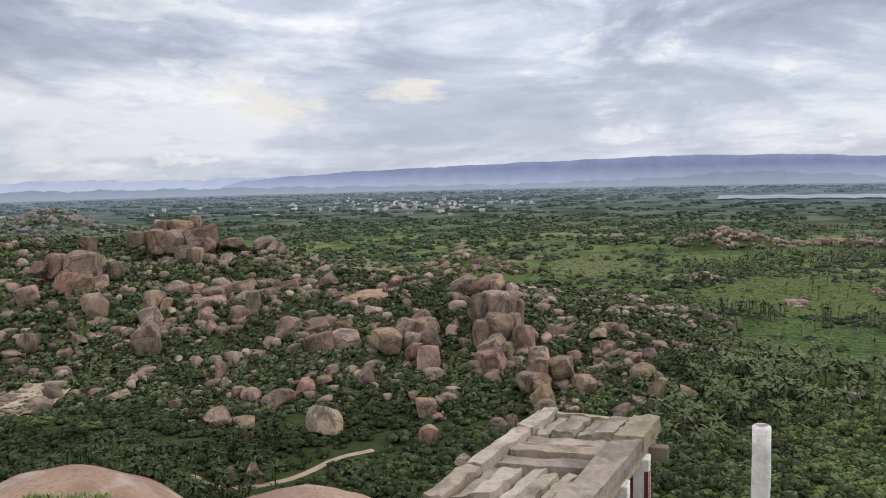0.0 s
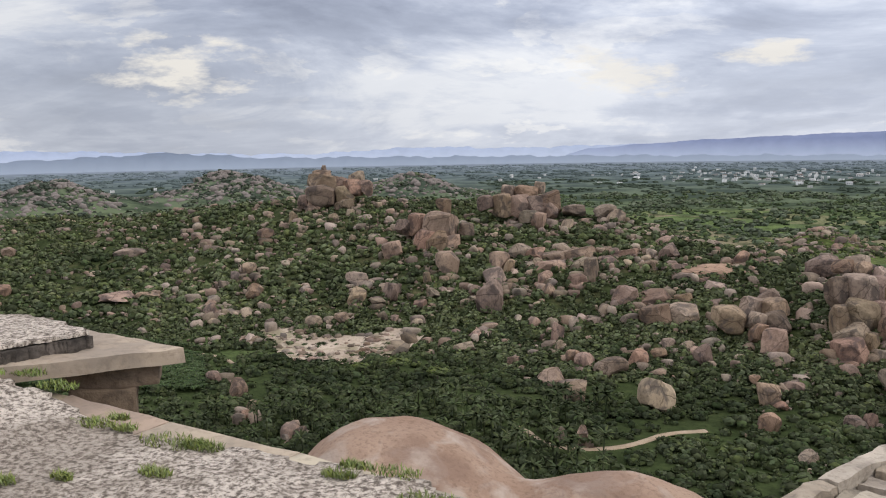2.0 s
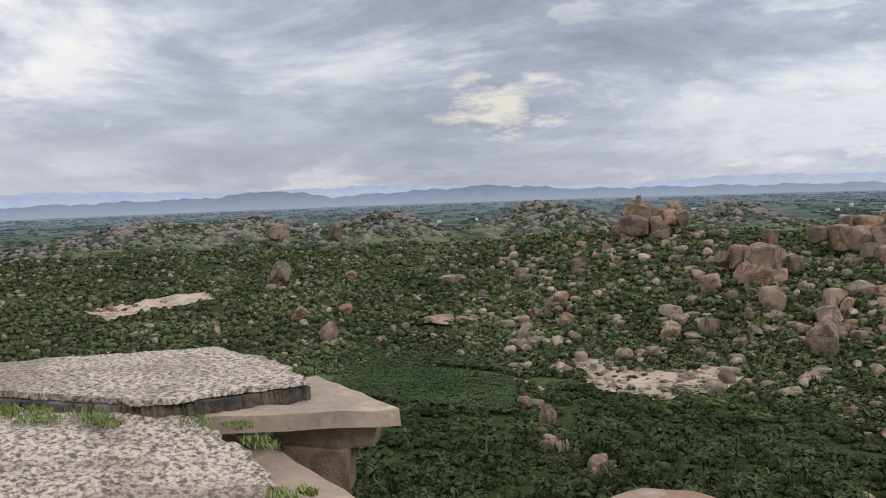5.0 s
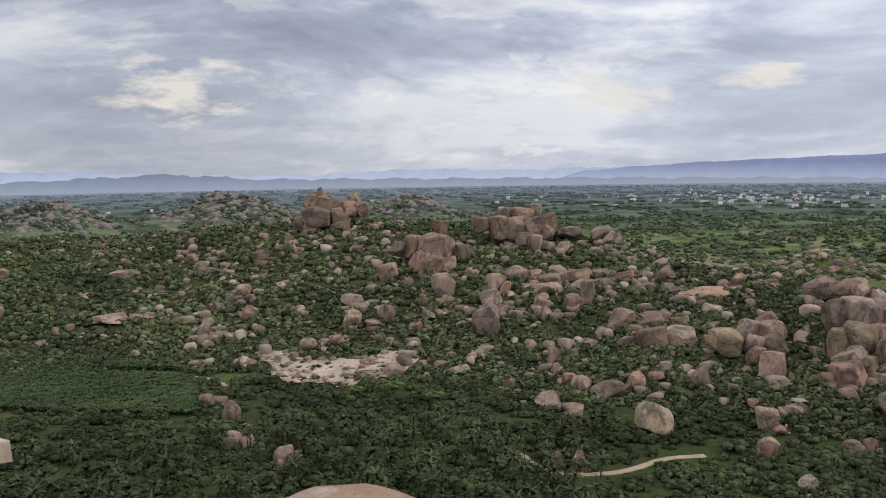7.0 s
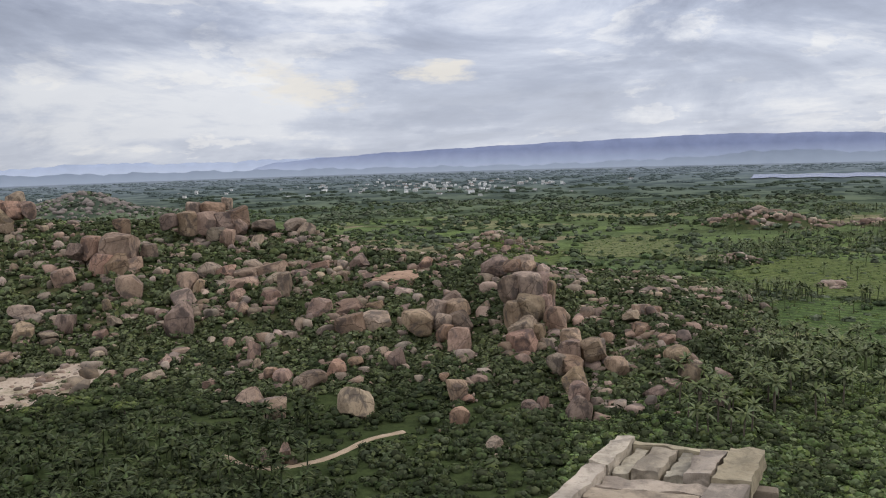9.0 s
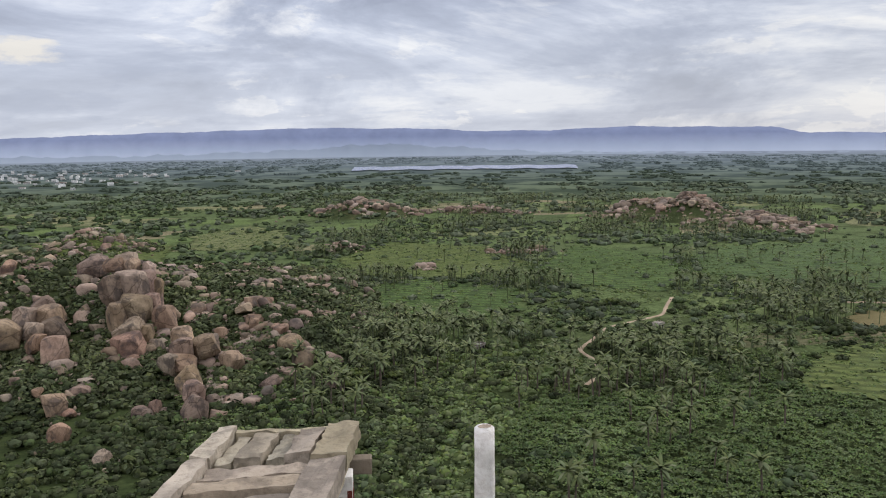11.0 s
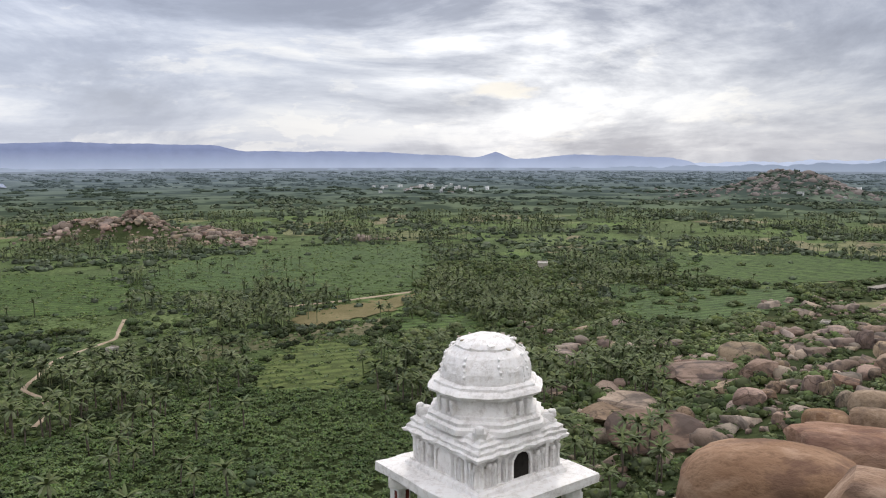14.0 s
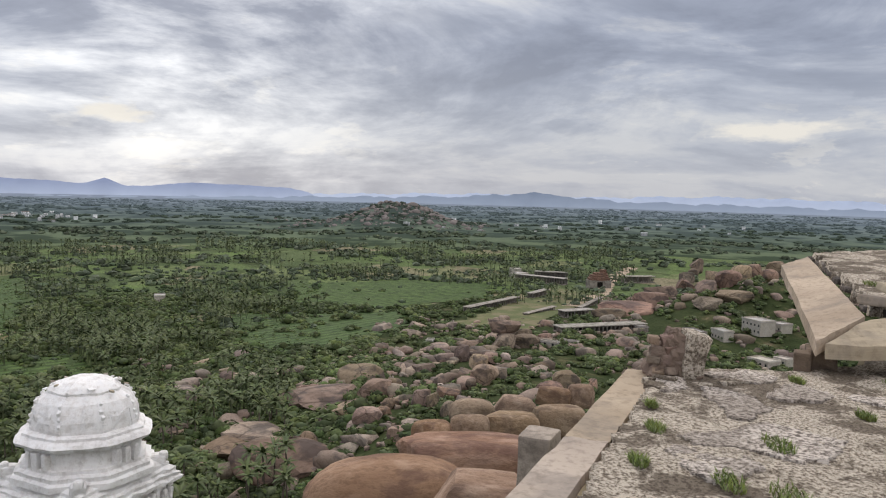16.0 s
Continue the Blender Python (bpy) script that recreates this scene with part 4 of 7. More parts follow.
def banana_shape(seed, count=8):
    """A banana plant one unit high: broad arching leaves from a short stem."""
    gen = np.random.default_rng(seed)
    verts, faces = [], []
    for k in range(count):
        ang = k * 2.4 + gen.uniform(-0.4, 0.4)
        out = np.array((math.cos(ang), math.sin(ang), 0))
        side = np.array((-math.sin(ang), math.cos(ang), 0))
        p, tip = np.array((0, 0, 0.42)), gen.uniform(0.9, 1.42)
        base = len(verts)
        for s in range(4):
            w = (0.025, 0.07, 0.075, 0.015)[s]
            verts += [p - side * w, p + side * w]
            p = p + (out * math.cos(tip) + np.array((0, 0, math.sin(tip)))) * 0.22
            tip -= gen.uniform(0.5, 0.75)
        for s in range(3):
            q = base + 2 * s
            faces += [(q, q + 1, q + 3), (q, q + 3, q + 2)]
    return np.array(verts), np.array(faces)


CLUMPS = [clump_shape(60 + k) for k in range(8)]


def canopy_shape(seed):
    """A domed tree crown of several leafy lobes with gaps between them."""
    gen = np.random.default_rng(seed)
    lots = []
    for k in range(6):
        v, f = clump_shape(seed * 9 + k, 12, 0.27, 0.80)
        a, r = k * 2.4 + gen.uniform(-0.4, 0.4), (0.0 if k == 0 else gen.uniform(0.42, 0.62))
        size = gen.uniform(0.46, 0.64)
        at = np.array((r * math.cos(a), r * math.sin(a), (0.5 if k == 0 else gen.uniform(0.12, 0.36))))
        lots.append((v * size + at, f))
    return gather(lots)


CANOPIES = [canopy_shape(140 + k) for k in range(8)]
LOW_CLUMPS = [clump_shape(110 + k, 12, 0.38, 0.84) for k in range(6)]
SMALL_CLUMPS = [clump_shape(80 + k, 20, 0.34, 0.8) for k in range(6)]
RUBBLE = [rock_shape(2, 40 + k, 8, 0.012, 3.4 + 1.2 * (k % 4), (0.42, 0.80)) for k in range(14)]
PEBBLES = [rock_shape(1, 50 + k, 5, 0.03, 4.0, (0.5, 0.85)) for k in range(10)]
PALMS = [palm_shape(70 + k) for k in range(6)]
FAR_PALMS = [palm_shape(90 + k, 12, 2) for k in range(5)]
BANANAS = [banana_shape(30 + k) for k in range(6)]


def in_field(p):
    hit = inside(p, DRY)
    for letter, outline in FIELDS:
        hit |= inside(p, outline)
    return hit


def bare(p):
    """Where nothing grows: tracks and sheet rock."""
    return inside(p, SAND_OUTLINE) | inside(p, BARE_SLOPE) | near_line(p, VALLEY_PATH, 2.2) | near_line(p, UPPER_PATH, 3) | near_line(p, GROVE_TRACK, 3.5) | near_line(p, FARM_ROAD, 4)


def bushes(name, p, low, high, material, protos, label, category="bush", flat=0.9, lift=-0.3):
    s = rng.uniform(low, high, len(p)) * rng.uniform(0.7, 1.2, len(p))
    sizes = np.column_stack([s, s * rng.uniform(0.8, 1.2, len(p)), s * flat * rng.uniform(0.7, 1.2, len(p))])
    return scatter(name, protos, ground_at(p, 0) + [0, 0, lift], sizes, material, label, category)


# the scrub of the hill across the valley, thin where rocks show
a = np.radians(rng.uniform(-75, 21, 34000))
r = 252 + 500 * rng.uniform(0, 1, 34000) ** 1.25
p = np.column_stack([r * np.sin(a), r * np.cos(a)])
grown = wave(p[:, 0], p[:, 1], 26, 3.3) + 0.7 * wave(p[:, 0], p[:, 1], 9, 1.2)
p = p[(grown + rng.uniform(-0.6, 0.6, len(p)) > -0.75) & ~bare(p) & (height(p[:, 0], p[:, 1]) > 0.6)][:18500]
close = np.hypot(p[:, 0], p[:, 1]) < 400
bushes("hillside_scrub", p[close], 1.4, 2.9, SHRUB, CLUMPS, "dense low green scrub over the boulder hill", flat=1.0)
bushes("upper_scrub", p[~close], 1.5, 3.2, SHRUB, LOW_CLUMPS, "dense low green scrub high on the boulder hill", flat=1.0)

# loose rocks between the bushes
p = sector(30000, -75, 20, 258, 740)
stony = -wave(p[:, 0], p[:, 1], 26, 3.3) - 0.6 * wave(p[:, 0], p[:, 1], 9, 1.2) + 0.5 * wave(p[:, 0], p[:, 1], 70, 9)
p = p[(stony + rng.uniform(-0.8, 0.8, len(p)) > 0.06) & (height(p[:, 0], p[:, 1]) > 1.0)][:6400]
s = 0.75 + 1.7 * rng.pareto(2.2, len(p)).clip(0, 2.6)
s = s * np.clip(0.75 + 0.5 * (np.degrees(np.arctan2(p[:, 0], p[:, 1])) > -42), 0.75, 1.25)
sizes = np.column_stack([s * rng.uniform(0.9, 1.5, len(p)), s, s * rng.uniform(0.7, 1.15, len(p))])
big = s > 2.2
scatter("hillside_rocks", RUBBLE, ground_at(p[big], 0.7), sizes[big], GRANITE_FIELD, "many pink granite rocks between the bushes", "rocks")
scatter("hillside_rubble", PEBBLES, ground_at(p[~big], 0.5), sizes[~big], GRANITE_FIELD, "countless small pink granite rocks between the bushes", "rocks")
# broken boulders crowding round the great ones, and fields of them on the shoulder and behind the tower
spots = np.array(ROCK_SPOTS)
pick = rng.integers(0, len(spots), 1100)
turn, out = rng.uniform(0, 2 * math.pi, 1100), rng.uniform(0.45, 1.25, 1100)
near = spots[pick, :2] + np.column_stack([np.cos(turn), np.sin(turn)]) * (out * spots[pick, 2])[:, None]
fields = np.concatenate([sector(5200, -25, -1, 345, 480), sector(1500, 7, 15.5, 262, 350), sector(2400, -58, -25, 380, 600)])
ridged = wave(fields[:, 0], fields[:, 1], 19, 4.7) + 0.5 * wave(fields[:, 0], fields[:, 1], 50, 1.1)
p = np.concatenate([near, fields[ridged + rng.uniform(-0.2, 0.2, len(fields)) > 0.48]])
p = p[~near_line(p, VALLEY_PATH, 3.0)]
s = 1.0 + 1.5 * rng.pareto(2.0, len(p)).clip(0, 2.8)
sizes = np.column_stack([s * rng.uniform(0.8, 1.9, len(p)), s, s * rng.uniform(0.6, 1.4, len(p))])
scatter("boulder_fields", RUBBLE, ground_at(p, 0.45), sizes, GRANITE_FIELD, "broken pink granite boulders crowding round the great rocks", "rocks", tilt=rng.uniform(-0.3, 0.3, len(p)))
p = sector(26000, -40, -23, 310, 385)
p = p[inside(p, SAND_OUTLINE)]
bushes("sheet_rock_bushes", p[:130], 0.7, 2.0, SHRUB, SMALL_CLUMPS, "green bushes rooted in cracks of the sheet rock")
p = p[130:520]
s = 0.6 + 1.3 * rng.pareto(2.4, len(p)).clip(0, 2.4)
scatter("sheet_rock_rubble", RUBBLE, ground_at(p, 0.25), np.column_stack([s * 1.2, s, s * 0.9]), GRANITE_FIELD, "loose rocks strewn over the bare sheet rock", "rocks")

# trees of the valley floor
p = sector(14000, -75, 24, 172, 350)
p = p[~bare(p) & ~inside(p, BANANA_LEFT) & (height(p[:, 0], p[:, 1]) < 6)]
p = p[(wave(p[:, 0], p[:, 1], 20, 6.1) + rng.uniform(-0.6, 0.6, len(p)) > -0.5)]
p = p[~near_line(p, VALLEY_PATH, 3.5)][:5200]
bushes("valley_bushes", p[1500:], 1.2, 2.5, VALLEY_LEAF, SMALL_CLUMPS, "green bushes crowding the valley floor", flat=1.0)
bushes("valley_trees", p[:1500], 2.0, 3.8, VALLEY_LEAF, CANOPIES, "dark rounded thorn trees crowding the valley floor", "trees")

p = sector(3600, 6, 42, 160, 330)
p = p[~bare(p) & ~inside(p, BANANA_RIGHT) & (height(p[:, 0], p[:, 1]) < 5)][:2600]
bushes("grove_edge_bushes", p, 0.9, 2.4, CROP, SMALL_CLUMPS, "mixed green bushes at the edge of the grove", flat=0.9)

# banana plantations
p = np.concatenate([sector(30000, -60, -36, 250, 430), sector(36000, 18, 66, 130, 300)])
p = p[(inside(p, BANANA_LEFT) | inside(p, BANANA_RIGHT)) & ~bare(p)]
p = p[:10500]
west = p[:, 0] < 0
for q, mat, words in ((p[west], SHADED_BANANA, "dark green banana plants in a close plantation"), (p[~west], BANANA, "bright green banana plants in close plantations")):
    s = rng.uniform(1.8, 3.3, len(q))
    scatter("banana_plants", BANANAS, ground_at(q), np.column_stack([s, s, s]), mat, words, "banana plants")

# ---- the roof that the camera stands on, and what is round it ----
ROOF_STONE = surface("pale_roof_granite", (0.371, 0.294, 0.207), (0.536, 0.436, 0.317), 0.9, 14, 0.9, 0.35, stain=(0.22, 0.19, 0.16), stain_scale=1.3, stain_amount=0.5, piece=0.08, depth=0.012)
PLASTER = speckled("worn_lime_plaster", (0.13, 0.108, 0.092), (0.38, 0.33, 0.285), (0.66, 0.595, 0.53), 30.0, (0.27, 0.225, 0.185), 0.8, 0.55, 0.02)
OLD_PLASTER = speckled("dirty_old_plaster", (0.14, 0.112, 0.085), (0.40, 0.34, 0.27), (0.62, 0.555, 0.465), 40.0, (0.16, 0.126, 0.094), 1.9, 0.85, 0.025)
CRUST = surface("black_weathered_crust", (0.035, 0.031, 0.028), (0.20, 0.172, 0.152), 3.0, 18, 0.95, 1.0, depth=0.03)
WHITEWASH = speckled("whitewash", (0.82, 0.795, 0.775), (0.91, 0.895, 0.885), (0.93, 0.92, 0.915), 7.0, (0.80, 0.76, 0.73), 1.3, 0.3, 0.03)
GRASS = leaves("roof_grass", (0.13, 0.19, 0.042), (0.26, 0.30, 0.088), 0.3, 0.8)
BEDROCK = surface("smooth_pink_bedrock", (0.27, 0.180, 0.132), (0.40, 0.290, 0.222), 0.9, 16, 0.88, 0.45, stain=(0.20, 0.13, 0.10), stain_scale=0.8, stain_amount=0.6, depth=0.04, third=(0.44, 0.37, 0.32))
SLAB_STONE = surface("grey_brown_slab_stone", (0.29, 0.243, 0.182), (0.455, 0.39, 0.30), 1.3, 12, 0.92, 0.7, stain=(0.13, 0.11, 0.09), stain_scale=1.6, stain_amount=0.55, piece=0.14, depth=0.02)
DARK_STONE = surface("brown_weathered_stone", (0.105, 0.078, 0.058), (0.235, 0.18, 0.135), 2.2, 11, 0.92, 0.8, stain=(0.05, 0.042, 0.036), stain_scale=2.4, stain_amount=0.7, depth=0.03)
MAROON = surface("maroon_limewash", (0.13, 0.035, 0.028), (0.20, 0.06, 0.045), 2.0, 12, 0.9, 0.3)
# near-black fill that stands for the shade inside openings
SHADE_BLACK = surface("painted_hollow_shade", (0.012, 0.011, 0.01), (0.03, 0.027, 0.024), 2.0, 9, 1.0, 0.0)
Z = EYE_Z  # heights below are given from the lens

ROOF_EDGE = [(-7.5, 1.9), (-6.6, 3.4), (-5.5, 4.28), (-4.4, 4.28), (-3.4, 4.10), (-2.4, 3.97), (-1.0, 3.70), (1.5, 2.58), (4.05, 1.50), (5.1, 1.08), (7.05, 0.30)]
ROOF_BACK = [(7.15, -0.4), (7.25, -1.2), (7.45, -1.8), (9.5, -3.0), (9.5, -9.0), (-7.5, -9.0)]


def prism(bm, outline, top, bottom):
    """Adds an upright block over an outline."""
    upper = [bm.verts.new((x, y, top)) for x, y in outline]
    lower = [bm.verts.new((x, y, bottom)) for x, y in outline]
    bm.faces.new(upper)
    bm.faces.new(lower[::-1])
    n = len(outline)
    for k in range(n):
        bm.faces.new((upper[k], lower[k], lower[(k + 1) % n], upper[(k + 1) % n]))


def worn_sheet(name, outline, z, thick, material, label, category, cell=0.07, rough=0.02, ragged=0.06, parent=None, seed=1.0, kind="structure", slope=None):
    """A layer with a lumpy top and a ragged edge, over an outline."""
    pts = np.array(outline)
    x0, y0 = pts.min(0) - 0.2
    x1, y1 = pts.max(0) + 0.2
    nx, ny = int((x1 - x0) / cell) + 1, int((y1 - y0) / cell) + 1
    gx, gy = np.meshgrid(x0 + cell * np.arange(nx), y0 + cell * np.arange(ny))
    flat = np.column_stack([gx.ravel(), gy.ravel()])
    warp = np.column_stack([wave(flat[:, 0], flat[:, 1], 0.16, seed), wave(flat[:, 0], flat[:, 1], 0.13, seed + 3)]) * ragged
    hit = inside(flat + warp, outline)
    ids = np.arange(len(flat)).reshape(ny, nx)
    faces = np.stack([ids[:-1, :-1], ids[:-1, 1:], ids[1:, 1:], ids[1:, :-1]], -1).reshape(-1, 4)
    faces = faces[hit[faces].all(1)]
    keep = np.unique(faces)
    index = np.full(len(flat), -1)
    index[keep] = np.arange(len(keep))
    p = flat[keep]
    faces = index[faces]
    top = z + rough * (wave(p[:, 0], p[:, 1], 0.5, seed) + 0.6 * wave(p[:, 0], p[:, 1], 0.17, seed + 2) + 0.35 * wave(p[:, 0], p[:, 1], 0.07, seed + 5))
    if slope is not None:
        top = top + slope(p[:, 0], p[:, 1])
    edges = np.concatenate([faces[:, [k, (k + 1) % 4]] for k in range(4)])
    code = np.sort(edges, 1) @ np.array([len(p), 1])
    _, first, count = np.unique(code, return_index=True, return_counts=True)
    rim = edges[first[count == 1]]
    jag = 0.02 * wave(p[:, 0], p[:, 1], 0.05, seed + 1)
    n = len(p)
    verts = np.concatenate([np.column_stack([p, top]), np.column_stack([p[:, 0] + jag, p[:, 1] + jag, np.full(n, z - thick)])])
    walls = np.column_stack([rim[:, 1], rim[:, 0], rim[:, 0] + n, rim[:, 1] + n])
    ob = new(name, mesh_from(name, verts, np.concatenate([faces, walls]), material, True))
    if parent:
        ob.parent = parent
        if label:
            ob["label"] = label
    else:
        tagged(ob, label, category, "", kind)
    return ob


def slab(name, corners, top, thick, material, parent, seed, wear=0.018, rough=0.012, cuts=3):
    """A hewn stone slab over four corners given in the plan, with chipped edges, as a part. top: one height, or one for each corner."""
    tops = top if hasattr(top, "__len__") else (top,) * 4
    bm = bmesh.new()
    block(bm, Matrix.Identity(4), 1, 1, 1, 0, cuts)
    c = [Vector((x, y, t)) for (x, y), t in zip(corners, tops)]
    long = max((c[1] - c[0]).length, (c[3] - c[0]).length)
    for v in bm.verts:
        u, w = v.co.x + 0.5, v.co.y + 0.5
        p = c[0].lerp(c[1], u).lerp(c[3].lerp(c[2], u), w)
        v.co = p + Vector((0, 0, (v.co.z - 1) * thick))
    sharp = [e for e in bm.edges if e.calc_face_angle(0) > 0.8]
    bmesh.ops.bevel(bm, geom=sharp, offset=wear, segments=1, affect="EDGES")
    for v in bm.verts:
        v.co += noise.noise_vector(v.co * (2.5 / max(long, 0.5)) * 2 + Vector((seed * 5.3, 0, seed))) * rough
        v.co += noise.noise_vector(v.co * 9 + Vector((seed, seed * 2.2, 0))) * rough * 0.6
    return part(name, bm, material, parent)


def build_roof():
    bm = bmesh.new()
    prism(bm, ROOF_EDGE + ROOF_BACK, Z - 1.64, Z - 1.95)
    roof = thing("roof", bm, ROOF_STONE, "flat stone temple roof covered in old plaster", "roof", "", "structure")
    # walls that carry the roof
    bm = bmesh.new()
    edge = [(x * 0.97, y - 0.5) for x, y in ROOF_EDGE]
    prism(bm, edge + [(9.0, -8.5), (-7.2, -8.5)], Z - 1.96, Z - 8)
    thing("temple_wall", bm, SLAB_STONE, "weathered granite wall under the temple roof", "wall", "", "structure")
    # edge slabs along the eaves
    for k, (a, b) in enumerate(zip(ROOF_EDGE[2:], ROOF_EDGE[3:])):
        a, b = Vector(a), Vector(b)
        d = (b - a).normalized()
        n = Vector((d.y, -d.x)) if d.y < 0 else Vector((d.y, -d.x))
        w = 0.36 if k < 5 else 0.27
        steps = max(1, round((b - a).length / 2.4))
        for s in range(steps):
            p, q = a.lerp(b, s / steps), a.lerp(b, (s + 1) / steps)
            p, q = p + d * 0.002, q - d * 0.002
            slab("eave_slab", (p, q, q + n * w, p + n * w), Z - 1.58, 0.2, ROOF_STONE, roof, k * 5 + s, 0.02, 0.014, 4)
    inner = [(-7.3, 1.9), (-6.4, 3.2), (-5.3, 3.95), (-4.4, 3.95), (-3.45, 3.84), (-2.4, 3.82), (-1.6, 3.76), (-1.0, 3.62), (1.3, 2.52), (1.3, -4.0), (-7.3, -4.0)]
    worn_sheet("roof_plaster", inner, Z - 1.535, 0.3, PLASTER, "", "", 0.045, 0.013, 0.06, roof, 1.7, slope=lambda x, y: 0.25 * np.clip((-x - 3.7) / 1.3, 0, 1))
    right = [(1.3, 2.25), (4.0, 1.18), (5.1, 0.78), (6.3, 0.32), (6.95, 0.0), (7.0, -0.4), (7.1, -1.2), (7.35, -1.8), (8.5, -2.6), (8.5, -5.0), (1.3, -5.0)]
    worn_sheet("old_roof_plaster", right, Z - 1.555, 0.09, OLD_PLASTER, "brown stained roof plaster flaking in plates", "", 0.04, 0.014, 0.03, roof, 4.4)
    # flaked plates of paler plaster
    for k, (x, y, sx, sy) in enumerate(((5.9, -0.25, 0.5, 0.32), (6.45, 0.08, 0.42, 0.2), (6.2, -0.8, 0.34, 0.28), (5.0, -0.1, 0.42, 0.5), (6.75, -0.55, 0.26, 0.34), (6.0, -1.4, 0.3, 0.36), (4.6, 0.3, 0.3, 0.4))):
        ring = [(x + sx * math.cos(a) * (0.8 + 0.3 * math.sin(3 * a + k)), y + sy * math.sin(a) * (0.8 + 0.25 * math.cos(2 * a + k))) for a in np.linspace(0, 2 * math.pi, 14)[:-1]]
        worn_sheet("plaster_plate", ring, Z - 1.542, 0.03, PLASTER, "", "", 0.025, 0.005, 0.03, roof, 2.0 + k)
    return roof


build_roof()


def build_raised_left():
    """The higher roof with its crust and the jutting slab."""
    base = empty("raised_roof", (0, 0, 0), "raised stone roof with thick crusted plaster and jutting slab", "roof", "", "structure")
    ob = slab("eave_slab", ((-5.4, 3.88), (-4.65, 3.92), (-3.87, 4.78), (-4.97, 4.97)), Z - 1.335, 0.105, ROOF_STONE, base, 31, 0.02, 0.016, 6)
    mound = [(-4.46, 4.59), (-4.62, 4.2), (-4.8, 3.68), (-5.3, 3.4), (-5.9, 3.1), (-6.8, 2.4), (-7.6, 1.9), (-7.5, 2.3), (-6.8, 3.45), (-6.0, 4.75), (-5.2, 4.78)]

    def rise(x, y):
        return 0.02 * np.clip((-x - 4.5) / 1.0, 0, 1)

    worn_sheet("plaster_crust", mound, Z - 1.22, 0.022, PLASTER, "", "", 0.02, 0.009, 0.03, base, 6.1, slope=rise)
    under = [(x + 0.03 * math.sin(k * 2.2), y - 0.03) for k, (x, y) in enumerate(mound)]
    worn_sheet("black_crust", under, Z - 1.25, 0.085, CRUST, "blackened broken edge of the plaster", "", 0.02, 0.006, 0.045, base, 9.4)
    bm = bmesh.new()
    block(bm, pose(-4.36, 4.60, Z - 1.60, 0, 0, 40), 0.62, 0.26, 0.15, 0.018, 5, 0.03, 4)
    part("bracket", bm, DARK_STONE, base)
    bm = bmesh.new()
    block(bm, pose(-4.40, 4.55, Z - 1.84, 0, 0, 40), 0.42, 0.28, 0.26, 0.02, 5, 0.045, 6)
    part("capital", bm, DARK_STONE, base)
    bm = bmesh.new()
    block(bm, pose(-4.44, 4.52, Z - 5.2, 0, 0, 40), 0.34, 0.28, 3.37, 0.02, 8, 0.03, 8)
    part("pillar", bm, DARK_STONE, base, "cracked square stone pillar")
    bm = bmesh.new()
    block(bm, pose(-6.3, 3.3, Z - 5.2, 0, 0, 55), 2.2, 0.8, 3.5, 0.03, 2, 0.02, 9)
    part("wall", bm, SLAB_STONE, base)


build_raised_left()


def build_raised_right():
    """The higher roof past the broken stub: two cornice slabs, plaster and a short pillar."""
    base = empty("upper_roof", (0, 0, 0), "raised roof edge with long tilted cornice slabs", "roof", "", "structure")
    slab("cornice_slab", ((6.9, -1.22), (12.5, -3.1), (13.6, -3.95), (7.25, -1.78)), (Z - 1.26, Z - 1.13, Z - 1.06, Z - 1.1), 0.13, ROOF_STONE, base, 41, 0.02, 0.02, 6)
    slab("cornice_slab", ((6.88, -1.27), (7.23, -1.82), (7.7, -3.3), (6.75, -3.0)), (Z - 1.285, Z - 1.115, Z - 1.10, Z - 1.29), 0.12, ROOF_STONE, base, 43, 0.02, 0.02, 5)
    worn_sheet("roof_plaster", [(7.4, -1.95), (10.0, -2.85), (14.0, -4.2), (17.0, -8.5), (9.2, -4.6), (8.3, -3.2), (7.9, -2.5)], Z - 1.03, 0.14, OLD_PLASTER, "brown weathered plaster with dark cracks", "", 0.07, 0.02, 0.10, base, 3.9)
    worn_sheet("black_crust", [(7.35, -1.9), (10.0, -2.8), (14.0, -4.15), (17.0, -8.5), (9.1, -4.6), (8.2, -3.25), (7.8, -2.5)], Z - 1.09, 0.06, CRUST, "blackened broken edge of the plaster", "", 0.07, 0.01, 0.16, base, 5.5)
    for k, (x, y, w, d, h) in enumerate(((7.1, -1.19, 0.16, 0.14, 0.13), (7.26, -1.42, 0.3, 0.26, 0.13), (9.3, -2.3, 0.3, 0.3, 0.14))):
        bm = bmesh.new()
        block(bm, pose(x, y, Z - 1.60, 0, 0, -22), w, d, h + 0.08, 0.02, 2, 0.015, k)
        part("pillar", bm, DARK_STONE, base)
    for k, (x, y, z, sx, sy) in enumerate(((7.75, -2.35, -1.0, 0.5, 0.3), (7.55, -2.05, -1.06, 0.3, 0.22), (7.95, -2.6, -1.02, 0.36, 0.4))):
        bm = bmesh.new()
        block(bm, pose(x, y, Z + z, 8, 6 * k - 5, 30 * k), sx, sy, 0.09, 0.02, 2, 0.03, k + 3)
        part("broken_plate", bm, ROOF_STONE, base)


build_raised_right()


